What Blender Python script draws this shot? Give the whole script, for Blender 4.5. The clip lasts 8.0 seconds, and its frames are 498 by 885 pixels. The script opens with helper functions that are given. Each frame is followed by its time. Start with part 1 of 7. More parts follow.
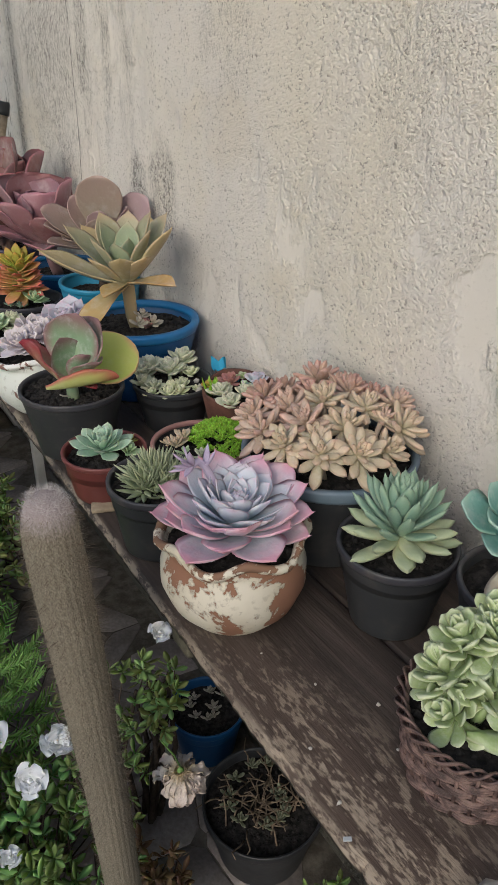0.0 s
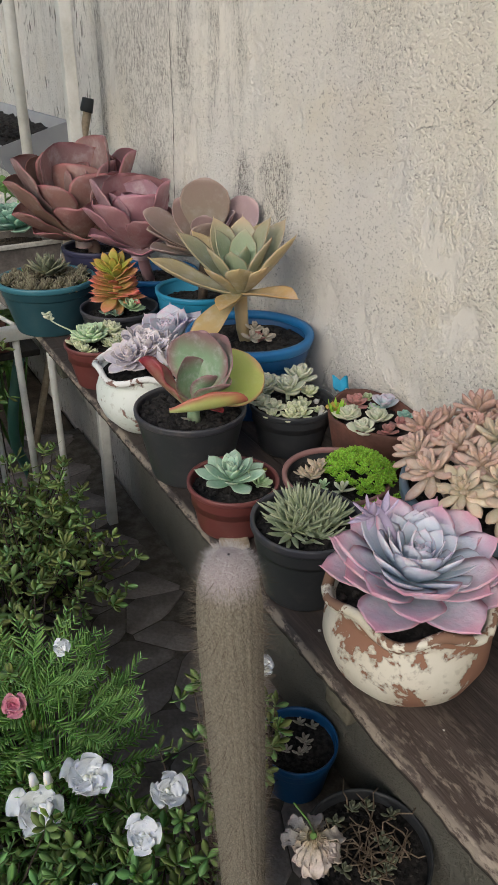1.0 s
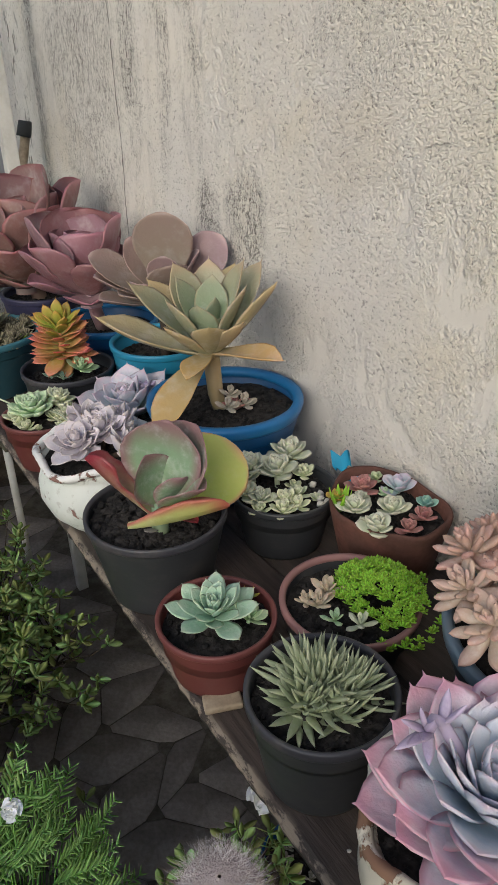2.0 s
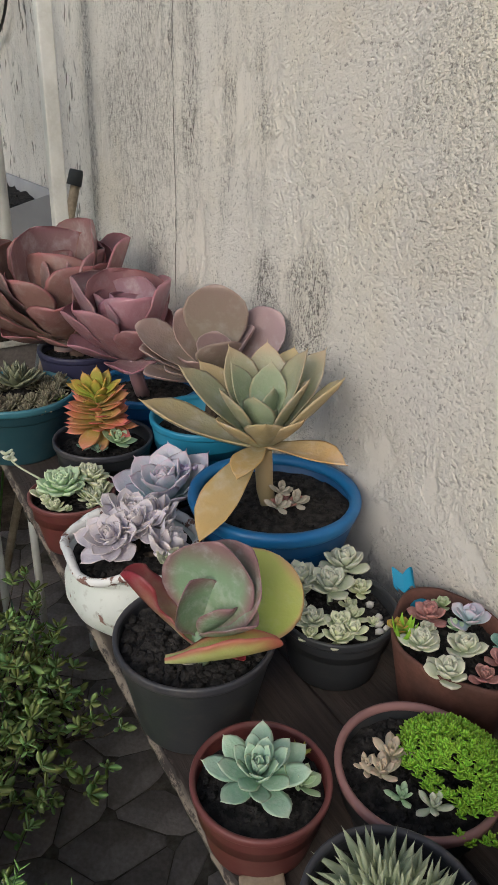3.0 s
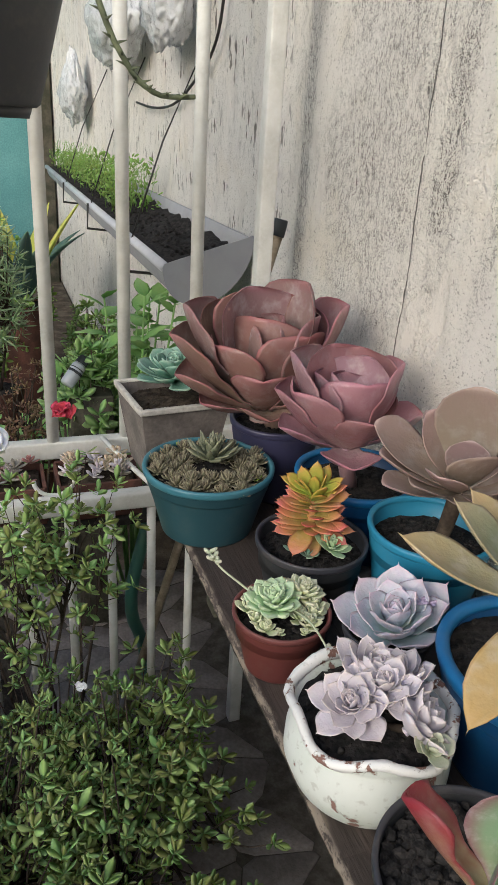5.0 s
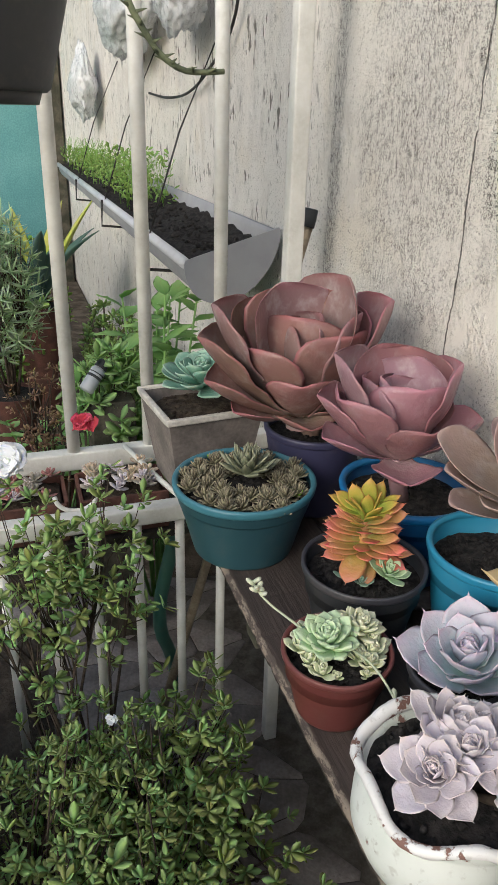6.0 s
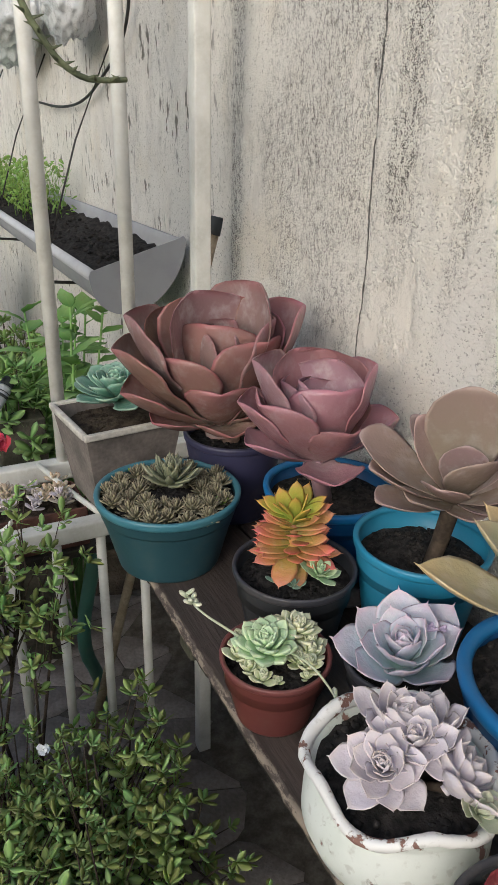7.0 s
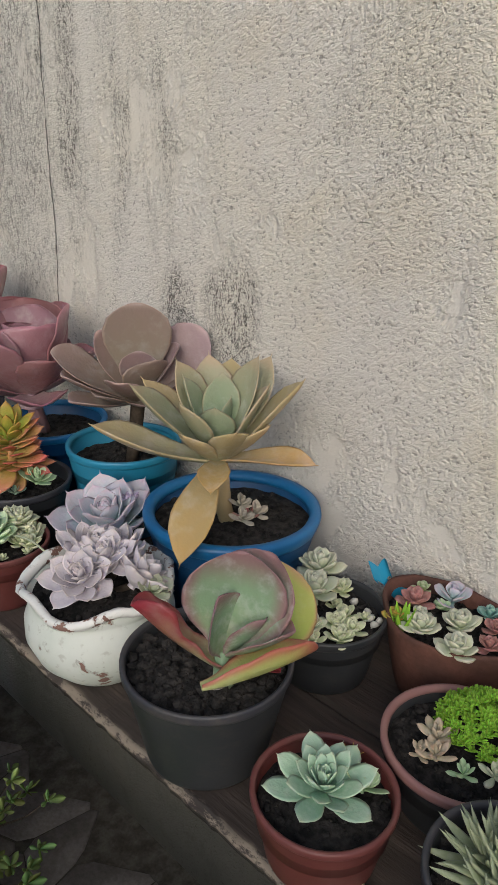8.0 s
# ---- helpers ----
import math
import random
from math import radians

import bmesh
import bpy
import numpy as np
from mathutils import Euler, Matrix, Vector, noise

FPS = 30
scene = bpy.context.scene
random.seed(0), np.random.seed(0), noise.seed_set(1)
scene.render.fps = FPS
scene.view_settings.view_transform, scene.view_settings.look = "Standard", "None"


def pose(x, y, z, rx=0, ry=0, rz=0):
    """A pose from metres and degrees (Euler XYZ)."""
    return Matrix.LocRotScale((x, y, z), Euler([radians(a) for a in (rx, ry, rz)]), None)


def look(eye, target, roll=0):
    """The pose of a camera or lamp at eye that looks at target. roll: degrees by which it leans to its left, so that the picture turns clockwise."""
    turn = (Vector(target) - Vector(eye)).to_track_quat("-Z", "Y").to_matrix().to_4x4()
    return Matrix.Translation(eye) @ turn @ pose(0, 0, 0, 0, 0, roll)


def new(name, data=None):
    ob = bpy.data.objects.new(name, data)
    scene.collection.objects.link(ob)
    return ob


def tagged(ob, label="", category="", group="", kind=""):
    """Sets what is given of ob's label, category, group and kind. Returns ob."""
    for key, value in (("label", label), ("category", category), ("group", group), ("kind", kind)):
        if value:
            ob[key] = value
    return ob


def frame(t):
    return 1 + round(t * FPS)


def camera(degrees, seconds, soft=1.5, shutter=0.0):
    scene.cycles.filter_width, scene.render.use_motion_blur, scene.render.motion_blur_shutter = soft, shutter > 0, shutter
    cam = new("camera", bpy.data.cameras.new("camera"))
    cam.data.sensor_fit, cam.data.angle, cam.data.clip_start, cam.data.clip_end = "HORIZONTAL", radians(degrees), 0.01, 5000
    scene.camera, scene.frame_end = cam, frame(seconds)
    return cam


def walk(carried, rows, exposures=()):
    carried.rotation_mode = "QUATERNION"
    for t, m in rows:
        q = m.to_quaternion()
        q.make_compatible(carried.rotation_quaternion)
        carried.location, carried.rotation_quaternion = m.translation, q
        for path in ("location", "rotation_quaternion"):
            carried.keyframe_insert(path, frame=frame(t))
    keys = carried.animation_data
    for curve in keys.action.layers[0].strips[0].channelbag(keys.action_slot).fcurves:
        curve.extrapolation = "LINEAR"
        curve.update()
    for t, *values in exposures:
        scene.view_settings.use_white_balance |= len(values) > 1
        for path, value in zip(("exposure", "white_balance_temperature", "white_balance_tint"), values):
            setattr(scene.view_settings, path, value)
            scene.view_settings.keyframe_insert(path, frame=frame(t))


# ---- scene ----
cam = camera(38.7, 8.0)
PATH = [
    (0, (0.0270, -0.0250, 1.1888), (0.9782, 1.4507, 0.2309), 0.98),
    (0.5, (-0.0198, 0.0569, 1.1880), (0.9164, 1.5273, 0.2075), -0.03),
    (1, (-0.0339, 0.1108, 1.1848), (0.8411, 1.6266, 0.2169), 0.89),
    (1.5, (0.0231, 0.2146, 1.1753), (0.9384, 1.6991, 0.1963), -0.14),
    (1.7, (0.0450, 0.2496, 1.1761), (0.9780, 1.7320, 0.2105), -1.69),
    (2.8, (0.0898, 0.3733, 1.1954), (1.0199, 1.9067, 0.3102), 1.45),
    (3, (0.0906, 0.3946, 1.2040), (1.0027, 1.9556, 0.3485), 1.63),
    (3.5, (0.0905, 0.4737, 1.2195), (0.9331, 2.0863, 0.3890), 3.94),
    (4, (0.0771, 0.5237, 1.2249), (0.8353, 2.1787, 0.3966), 4.13),
    (4.5, (0.0466, 0.5608, 1.2343), (0.6834, 2.2695, 0.4129), 3.62),
    (4.7, (0.0338, 0.5718, 1.2357), (0.6723, 2.2875, 0.4301), 3.69),
    (5.8, (0.0275, 0.6626, 1.2236), (0.6477, 2.3666, 0.3799), 2.69),
    (6, (0.0340, 0.6810, 1.2203), (0.6246, 2.4019, 0.3898), 1.58),
    (6.5, (0.0277, 0.7194, 1.2084), (0.6865, 2.4365, 0.4225), 1.51),
    (7, (0.0217, 0.6898, 1.2190), (0.8500, 2.3229, 0.4147), 1.40),
    (7.5, (0.0063, 0.6333, 1.2089), (0.9109, 2.2320, 0.4176), 0.20),
    (7.8, (-0.0062, 0.5640, 1.1862), (1.1374, 2.0236, 0.4368), 1.79),
    (8, (-0.0169, 0.4858, 1.1686), (1.3248, 1.7689, 0.4245), 1.26),
]
walk(cam, [(t, look(eye, target, roll)) for t, eye, target, roll in PATH], [(0.0, -0.38, 6010, 6), (1.0, -0.30, 6010, 6), (3.0, -0.42, 6010, 6), (4.0, -0.40, 6010, 6), (4.7, -0.15, 6010, 6), (6.5, 0.00, 6010, 6), (7.0, -0.14, 6010, 6), (7.5, -0.24, 6010, 6), (8.0, -0.48, 6010, 6)])

# ---- world and light: an overcast day ----
world = bpy.data.worlds.new("sky")
scene.world = world
world.use_nodes = True
sky = world.node_tree.nodes.new("ShaderNodeTexSky")
sky.sky_type, sky.sun_disc = "NISHITA", False
sky.sun_elevation, sky.sun_rotation = radians(28), radians(236)
sky.dust_density, sky.air_density = 4.0, 1.0
back = world.node_tree.nodes["Background"]
world.node_tree.links.new(sky.outputs[0], back.inputs[0])
back.inputs[1].default_value = 0.15
sun = bpy.data.lights.new("sun", "SUN")
sun.energy, sun.angle, sun.color = 0.8, radians(40), (1.0, 0.985, 0.97)
new("sun", sun).matrix_world = look((-3.5, -1.75, 3.15), (0.3, 0.8, 0.7))
scene.view_settings.exposure = 0.0

# ---- material helpers ----


def rgb(r, g, b):
    """Linear colour from 0..255 screen values."""
    mean = (r + g + b) / 3
    return tuple(((c / 255 + 0.055) / 1.055) ** 2.4 for c in (mean + (v - mean) * 0.84 for v in (r, g, b))) + (1.0,)


def join_to(nt, value, socket):
    if isinstance(value, bpy.types.NodeSocket):
        nt.links.new(value, socket)
    elif value is not None:
        socket.default_value = value


def material(name, rough=0.6, spec=0.4):
    m = bpy.data.materials.new(name)
    m.use_nodes = True
    b = m.node_tree.nodes["Principled BSDF"]
    b.inputs["Roughness"].default_value = rough
    b.inputs["Specular IOR Level"].default_value = spec
    return m, m.node_tree, b


def coords(nt, kind="Object", scale=(1, 1, 1)):
    n = nt.nodes.new("ShaderNodeTexCoord")
    mp = nt.nodes.new("ShaderNodeMapping")
    mp.inputs["Scale"].default_value = scale
    nt.links.new(n.outputs[kind], mp.inputs[0])
    return mp.outputs[0]


def noise_of(nt, vec, scale, detail=4.0, rough=0.55, warp=0.0):
    n = nt.nodes.new("ShaderNodeTexNoise")
    n.inputs["Scale"].default_value, n.inputs["Detail"].default_value = scale, detail
    n.inputs["Roughness"].default_value, n.inputs["Distortion"].default_value = rough, warp
    nt.links.new(vec, n.inputs["Vector"])
    return n.outputs["Fac"]


def cells_of(nt, vec, scale, feature="F1"):
    n = nt.nodes.new("ShaderNodeTexVoronoi")
    n.feature = feature
    n.inputs["Scale"].default_value = scale
    nt.links.new(vec, n.inputs["Vector"])
    return n.outputs["Distance"]


def ramp_of(nt, fac, stops):
    n = nt.nodes.new("ShaderNodeValToRGB")
    while len(n.color_ramp.elements) < len(stops):
        n.color_ramp.elements.new(0.5)
    for e, (p, c) in zip(n.color_ramp.elements, stops):
        e.position, e.color = p, c if not isinstance(c, (int, float)) else (c, c, c, 1)
    join_to(nt, fac, n.inputs[0])
    return n.outputs[0]


def step_of(nt, fac, lo, hi, a=0.0, b=1.0):
    n = nt.nodes.new("ShaderNodeMapRange")
    n.interpolation_type = "SMOOTHSTEP"
    join_to(nt, fac, n.inputs[0])
    for i, v in enumerate((lo, hi, a, b)):
        n.inputs[i + 1].default_value = v
    return n.outputs[0]


def calc(nt, op, a, b=None):
    n = nt.nodes.new("ShaderNodeMath")
    n.operation = op
    join_to(nt, a, n.inputs[0])
    join_to(nt, b, n.inputs[1])
    return n.outputs[0]


def blend(nt, fac, a, b, kind="MIX"):
    n = nt.nodes.new("ShaderNodeMix")
    n.data_type, n.blend_type = "RGBA", kind
    join_to(nt, fac, n.inputs[0])
    join_to(nt, a, n.inputs[6])
    join_to(nt, b, n.inputs[7])
    return n.outputs[2]


def relief(nt, bsdf, height, strength, distance):
    n = nt.nodes.new("ShaderNodeBump")
    n.inputs["Strength"].default_value, n.inputs["Distance"].default_value = strength, distance
    join_to(nt, height, n.inputs["Height"])
    nt.links.new(n.outputs[0], bsdf.inputs["Normal"])


def axes(nt, vec):
    n = nt.nodes.new("ShaderNodeSeparateXYZ")
    nt.links.new(vec, n.inputs[0])
    return n.outputs


def by_object(nt, col, hue=0.02, value=0.2):
    """Shifts a colour a little from object to object."""
    info = nt.nodes.new("ShaderNodeObjectInfo")
    n = nt.nodes.new("ShaderNodeHueSaturation")
    join_to(nt, col, n.inputs["Color"])
    nt.links.new(step_lin(nt, info.outputs["Random"], 0.5 - hue, 0.5 + hue), n.inputs["Hue"])
    nt.links.new(step_lin(nt, info.outputs["Random"], 1 + value, 1 - value), n.inputs["Value"])
    return n.outputs[0]


def by_island(nt, col, hue=0.02, value=0.3):
    info = nt.nodes.new("ShaderNodeNewGeometry")
    n = nt.nodes.new("ShaderNodeHueSaturation")
    join_to(nt, col, n.inputs["Color"])
    nt.links.new(step_lin(nt, info.outputs["Random Per Island"], 0.5 - hue, 0.5 + hue), n.inputs["Hue"])
    nt.links.new(step_lin(nt, info.outputs["Random Per Island"], 1 - value, 1 + value), n.inputs["Value"])
    return n.outputs[0]


def step_lin(nt, fac, a, b):
    n = nt.nodes.new("ShaderNodeMapRange")
    join_to(nt, fac, n.inputs[0])
    n.inputs[3].default_value, n.inputs[4].default_value = a, b
    return n.outputs[0]


def speckled(name, c1, c2, scale=40, rough=0.6, bump=0.3, dist=0.002, fine=250, spec=0.4, lo=0.35, hi=0.65, metal=0.0):
    """Two tones at two scales with fine relief."""
    m, nt, b = material(name, rough, spec)
    v = coords(nt)
    f = noise_of(nt, v, scale, 5)
    g = noise_of(nt, v, fine, 3)
    col = blend(nt, step_of(nt, f, lo, hi), c1, c2)
    col = blend(nt, 0.35, col, ramp_of(nt, g, [(0.3, 0.25), (0.7, 0.75)]), "OVERLAY")
    nt.links.new(col, b.inputs["Base Color"])
    b.inputs["Metallic"].default_value = metal
    relief(nt, b, calc(nt, "ADD", f, calc(nt, "MULTIPLY", g, 0.6)), bump, dist)
    return m


def leaf_material(name, base, mid, tip, edge, edge_amount=0.6, edge_from=0.72, rough=0.48, value=0.12, hue=0.01, island=False, soft=0.12, powder=0.15):
    """Succulent skin: colour along the blade, a coloured margin, a powdery bloom."""
    m, nt, b = material(name, rough, 0.35)
    n = nt.nodes.new("ShaderNodeUVMap")
    u, v, _ = axes(nt, n.outputs[0])
    ob = coords(nt)
    wob = noise_of(nt, ob, 9, 3)
    u2 = calc(nt, "ADD", u, calc(nt, "MULTIPLY", calc(nt, "SUBTRACT", wob, 0.5), 0.5))
    col = ramp_of(nt, u2, [(0.05, base), (0.5, mid), (0.97, tip)])
    e = calc(nt, "ABSOLUTE", calc(nt, "SUBTRACT", calc(nt, "MULTIPLY", v, 2.0), 1.0))
    e = calc(nt, "MAXIMUM", e, calc(nt, "MULTIPLY", u, 0.98))
    col = blend(nt, calc(nt, "MULTIPLY", step_of(nt, e, edge_from, 1.0), edge_amount), col, edge)
    pow_ = noise_of(nt, ob, 6, 4, 0.6)
    col = blend(nt, calc(nt, "MULTIPLY", step_of(nt, pow_, 0.45, 0.75), powder), col, (0.75, 0.74, 0.74, 1))
    col = by_island(nt, col, hue, value) if island else by_object(nt, col, hue, value)
    nt.links.new(col, b.inputs["Base Color"])
    if soft:
        b.inputs["Subsurface Weight"].default_value = soft
        b.inputs["Subsurface Radius"].default_value = (0.6, 0.5, 0.3)
        b.inputs["Subsurface Scale"].default_value = 0.006
    relief(nt, b, noise_of(nt, ob, 12, 3), 0.10, 0.02)
    return m


# ---- mesh helpers ----


def mesh_of(name, verts, faces, mat, uv=None, smooth=True):
    me = bpy.data.meshes.new(name)
    me.from_pydata([tuple(v) for v in verts], [], [tuple(f) for f in faces])
    if uv is not None:
        layer = me.uv_layers.new(name="UVMap")
        idx = np.zeros(len(me.loops), dtype=np.int32)
        me.loops.foreach_get("vertex_index", idx)
        layer.data.foreach_set("uv", np.asarray(uv, dtype=np.float32)[idx].ravel())
    me.polygons.foreach_set("use_smooth", [smooth] * len(me.polygons))
    me.materials.append(mat)
    me.update()
    return me


def put(name, me, parent=None, m=None, label=""):
    ob = new(name, me)
    if parent is not None:
        ob.parent = parent
    if m is not None:
        ob.matrix_basis = m
    if label:
        ob["label"] = label
    return ob


def thing(name, label, category, at=(0, 0, 0), group="", kind=""):
    ob = new(name)
    ob.empty_display_size = 0.02
    ob.matrix_basis = Matrix.Translation(at)
    return tagged(ob, label, category, group, kind)


class Heap:
    """Gathers many small pieces into one mesh."""

    def __init__(self):
        self.v, self.f, self.uv, self.n = [], [], [], 0

    def add(self, piece, m):
        v, f, uv = piece
        a = np.array(m)
        self.v.append(v @ a[:3, :3].T + a[:3, 3])
        self.f.extend([tuple(i + self.n for i in q) for q in f])
        self.uv.append(uv)
        self.n += len(v)

    def mesh(self, name, mat, smooth=True):
        return mesh_of(name, np.concatenate(self.v), self.f, mat, np.concatenate(self.uv), smooth)


def blade(prof, width=0.5, thick=0.1, cup=0.0, bend=0.0, point=0.0, nu=8, nv=4, ripple=0.0, twist=0.0):
    """A thick leaf along +x, one unit long: prof is its half-width along the way, cup lifts the margins, bend curls it up."""
    s = np.linspace(0, 1, nu + 1)
    us = 1 - (1 - s) ** 1.25
    w = np.interp(us, [p[0] for p in prof], [p[1] for p in prof]) * width / 2
    x = z = 0.0
    verts, uvs, faces = [], [], []
    ring = 2 * nv
    for i, u in enumerate(us):
        ang = bend * u
        if i:
            d = u - us[i - 1]
            x, z = x + d * math.cos(bend * (u + us[i - 1]) / 2), z + d * math.sin(bend * (u + us[i - 1]) / 2)
        th = thick / 2 * min(1.0, 0.35 + 1.6 * (w[i] / (width / 2)) ** 0.8) * (1 - 0.35 * u)
        for j in range(ring):
            p = math.pi * 2 * j / ring
            vv, sn = math.cos(p), math.sin(p)
            yy = vv * w[i]
            zz = sn * th + cup * w[i] * vv * vv + ripple * math.sin(u * 17 + vv * 2) * abs(vv) ** 3
            tw = twist * u
            yy, zz = yy * math.cos(tw) - zz * math.sin(tw), yy * math.sin(tw) + zz * math.cos(tw)
            verts.append((x - zz * math.sin(ang), yy, z + zz * math.cos(ang)))
            uvs.append((u, vv * 0.5 + 0.5))
    for i in range(nu):
        for j in range(ring):
            k = (j + 1) % ring
            faces.append((i * ring + j, (i + 1) * ring + j, (i + 1) * ring + k, i * ring + k))
    n = len(verts)
    verts.append((x + (point + 0.004) * math.cos(bend), 0, z + (point + 0.004) * math.sin(bend)))
    uvs.append((1.0, 0.5))
    faces.extend([(nu * ring + j, n, nu * ring + (j + 1) % ring) for j in range(ring)])
    faces.append(tuple(range(ring)))
    return np.array(verts), faces, np.array(uvs)


OVATE = [(0, 0.42), (0.15, 0.55), (0.4, 0.85), (0.62, 1.0), (0.8, 0.86), (0.92, 0.48), (1, 0.04)]
SPOON = [(0, 0.3), (0.2, 0.42), (0.45, 0.75), (0.7, 1.0), (0.85, 0.97), (0.95, 0.66), (1, 0.25)]
LANCE = [(0, 0.7), (0.2, 0.95), (0.45, 1.0), (0.7, 0.72), (0.88, 0.36), (1, 0.03)]
PADDLE = [(0, 0.16), (0.12, 0.3), (0.3, 0.72), (0.5, 0.97), (0.7, 1.0), (0.86, 0.8), (0.95, 0.5), (1, 0.15)]
FAT = [(0, 0.4), (0.2, 0.6), (0.5, 0.95), (0.68, 1.0), (0.84, 0.8), (0.94, 0.45), (1, 0.06)]


CABBAGE = [(0, 0.36), (0.2, 0.52), (0.45, 0.82), (0.66, 1.0), (0.82, 0.99), (0.92, 0.84), (0.975, 0.58), (1, 0.3)]


def turn(axis, degrees):
    return Matrix.Rotation(radians(degrees), 4, axis)


def whorl(n, size, elev=(8, 80), inner=0.25, lift=0.2, wide=(1.0, 1.0), seed=0, jitter=5.0, power=1.0, core=0.06):
    """Poses of the leaves of a rosette, outermost first, in the golden spiral."""
    r = random.Random(seed)
    out = []
    for i in range(n):
        f = i / max(1, n - 1)
        el = elev[0] + (elev[1] - elev[0]) * f ** power + r.uniform(-jitter, jitter)
        ln = size * (1 + (inner - 1) * f) * r.uniform(0.92, 1.06)
        wd = wide[0] + (wide[1] - wide[0]) * f
        m = turn("Z", i * 137.508 + r.uniform(-6, 6)) @ Matrix.Translation((size * core * (1 - f), 0, size * lift * f)) @ turn("Y", -el)
        out.append(m @ turn("X", r.uniform(-8, 8)) @ Matrix.Diagonal((ln, ln * wd, ln, 1)))
    return out


def lathe(profile, seg=48, wave=None):
    """A turned solid from (radius, height) points; wave(angle, i) shifts a point's radius and height."""
    verts, faces, uvs = [], [], []
    n = len(profile)
    for j in range(seg):
        a = math.tau * j / seg
        for i, (r, z) in enumerate(profile):
            dr, dz = wave(a, i) if wave else (0, 0)
            verts.append(((r + dr) * math.cos(a), (r + dr) * math.sin(a), z + dz))
            uvs.append((j / seg, i / n))
    for j in range(seg):
        k = (j + 1) % seg
        for i in range(n - 1):
            faces.append((j * n + i, k * n + i, k * n + i + 1, j * n + i + 1))
    return np.array(verts), faces, np.array(uvs)


def dome(r, h, seg=10):
    return lathe([(r, -h * 0.6), (r * 0.95, 0), (r * 0.7, h * 0.6), (r * 0.35, h * 0.9), (0.0001, h)], seg)


def rosette(parent, at, leaves, poses, mat, tilt=(0, 0, 0), label="", stalk=None, name="rosette", joined=False):
    """A rosette under a thing: its heart is a mesh, and each leaf a mesh under it (small ones are joined)."""
    base = Matrix.Translation(at) @ Euler([radians(a) for a in tilt]).to_matrix().to_4x4()
    span = max(m.to_scale()[0] for m in poses)
    heart = dome(span * 0.1, span * 0.12, 8)
    if joined:
        h = Heap()
        h.add(heart, Matrix())
        for i, m in enumerate(poses):
            h.add(leaves[i % len(leaves)], m)
        return put(name, h.mesh(name, mat), parent, base, label)
    core = put(name, mesh_of(name, *heart[:2], mat, heart[2]), parent, base, label)
    kinds = [mesh_of("leaf", p[0], p[1], mat, p[2]) for p in leaves]
    for i, m in enumerate(poses):
        put("leaf", kinds[i % len(kinds)], core, m)
    return core


def tube(points, radius, seg=8, taper=None, cap=True):
    """A round rod along a list of places."""
    pts = [Vector(p) for p in points]
    verts, faces, uvs = [], [], []
    for i, p in enumerate(pts):
        d = (pts[min(i + 1, len(pts) - 1)] - pts[max(i - 1, 0)]).normalized()
        side = d.cross(Vector((0, 0, 1)) if abs(d.z) < 0.9 else Vector((1, 0, 0))).normalized()
        up = side.cross(d)
        r = radius if taper is None else radius + (taper - radius) * i / (len(pts) - 1)
        for j in range(seg):
            a = math.tau * j / seg
            verts.append(tuple(p + side * (r * math.cos(a)) + up * (r * math.sin(a))))
            uvs.append((i / len(pts), j / seg))
    for i in range(len(pts) - 1):
        for j in range(seg):
            k = (j + 1) % seg
            faces.append((i * seg + j, i * seg + k, (i + 1) * seg + k, (i + 1) * seg + j))
    if cap:
        faces.append(tuple(range(seg))[::-1])
        faces.append(tuple((len(pts) - 1) * seg + j for j in range(seg)))
    return np.array(verts), faces, np.array(uvs)


def eased(points, rounds=2):
    """A bent line with its corners cut smooth."""
    pts = [Vector(p) for p in points]
    for _ in range(rounds):
        cut = [pts[0]]
        for a, b in zip(pts, pts[1:]):
            cut += [a.lerp(b, 0.25), a.lerp(b, 0.75)]
        pts = cut + [pts[-1]]
    return pts


def box(size, bevel=0.003, m=None):
    bm = bmesh.new()
    bmesh.ops.create_cube(bm, size=1, matrix=Matrix.Diagonal((*size, 1)))
    if bevel:
        bmesh.ops.bevel(bm, geom=list(bm.edges), offset=bevel, segments=2, affect="EDGES", profile=0.7)
    if m is not None:
        bmesh.ops.transform(bm, matrix=m, verts=bm.verts)
    v = np.array([tuple(q.co) for q in bm.verts])
    bm.verts.index_update()
    f = [tuple(q.index for q in p.verts) for p in bm.faces]
    bm.free()
    return v, f, v[:, :2].copy()


def part(name, piece, mat, parent=None, label="", m=None, smooth=True):
    return put(name, mesh_of(name, piece[0], piece[1], mat, piece[2], smooth), parent, m, label)


def merged(pieces):
    h = Heap()
    for p in pieces:
        h.add(p, Matrix())
    return np.concatenate(h.v), h.f, np.concatenate(h.uv)


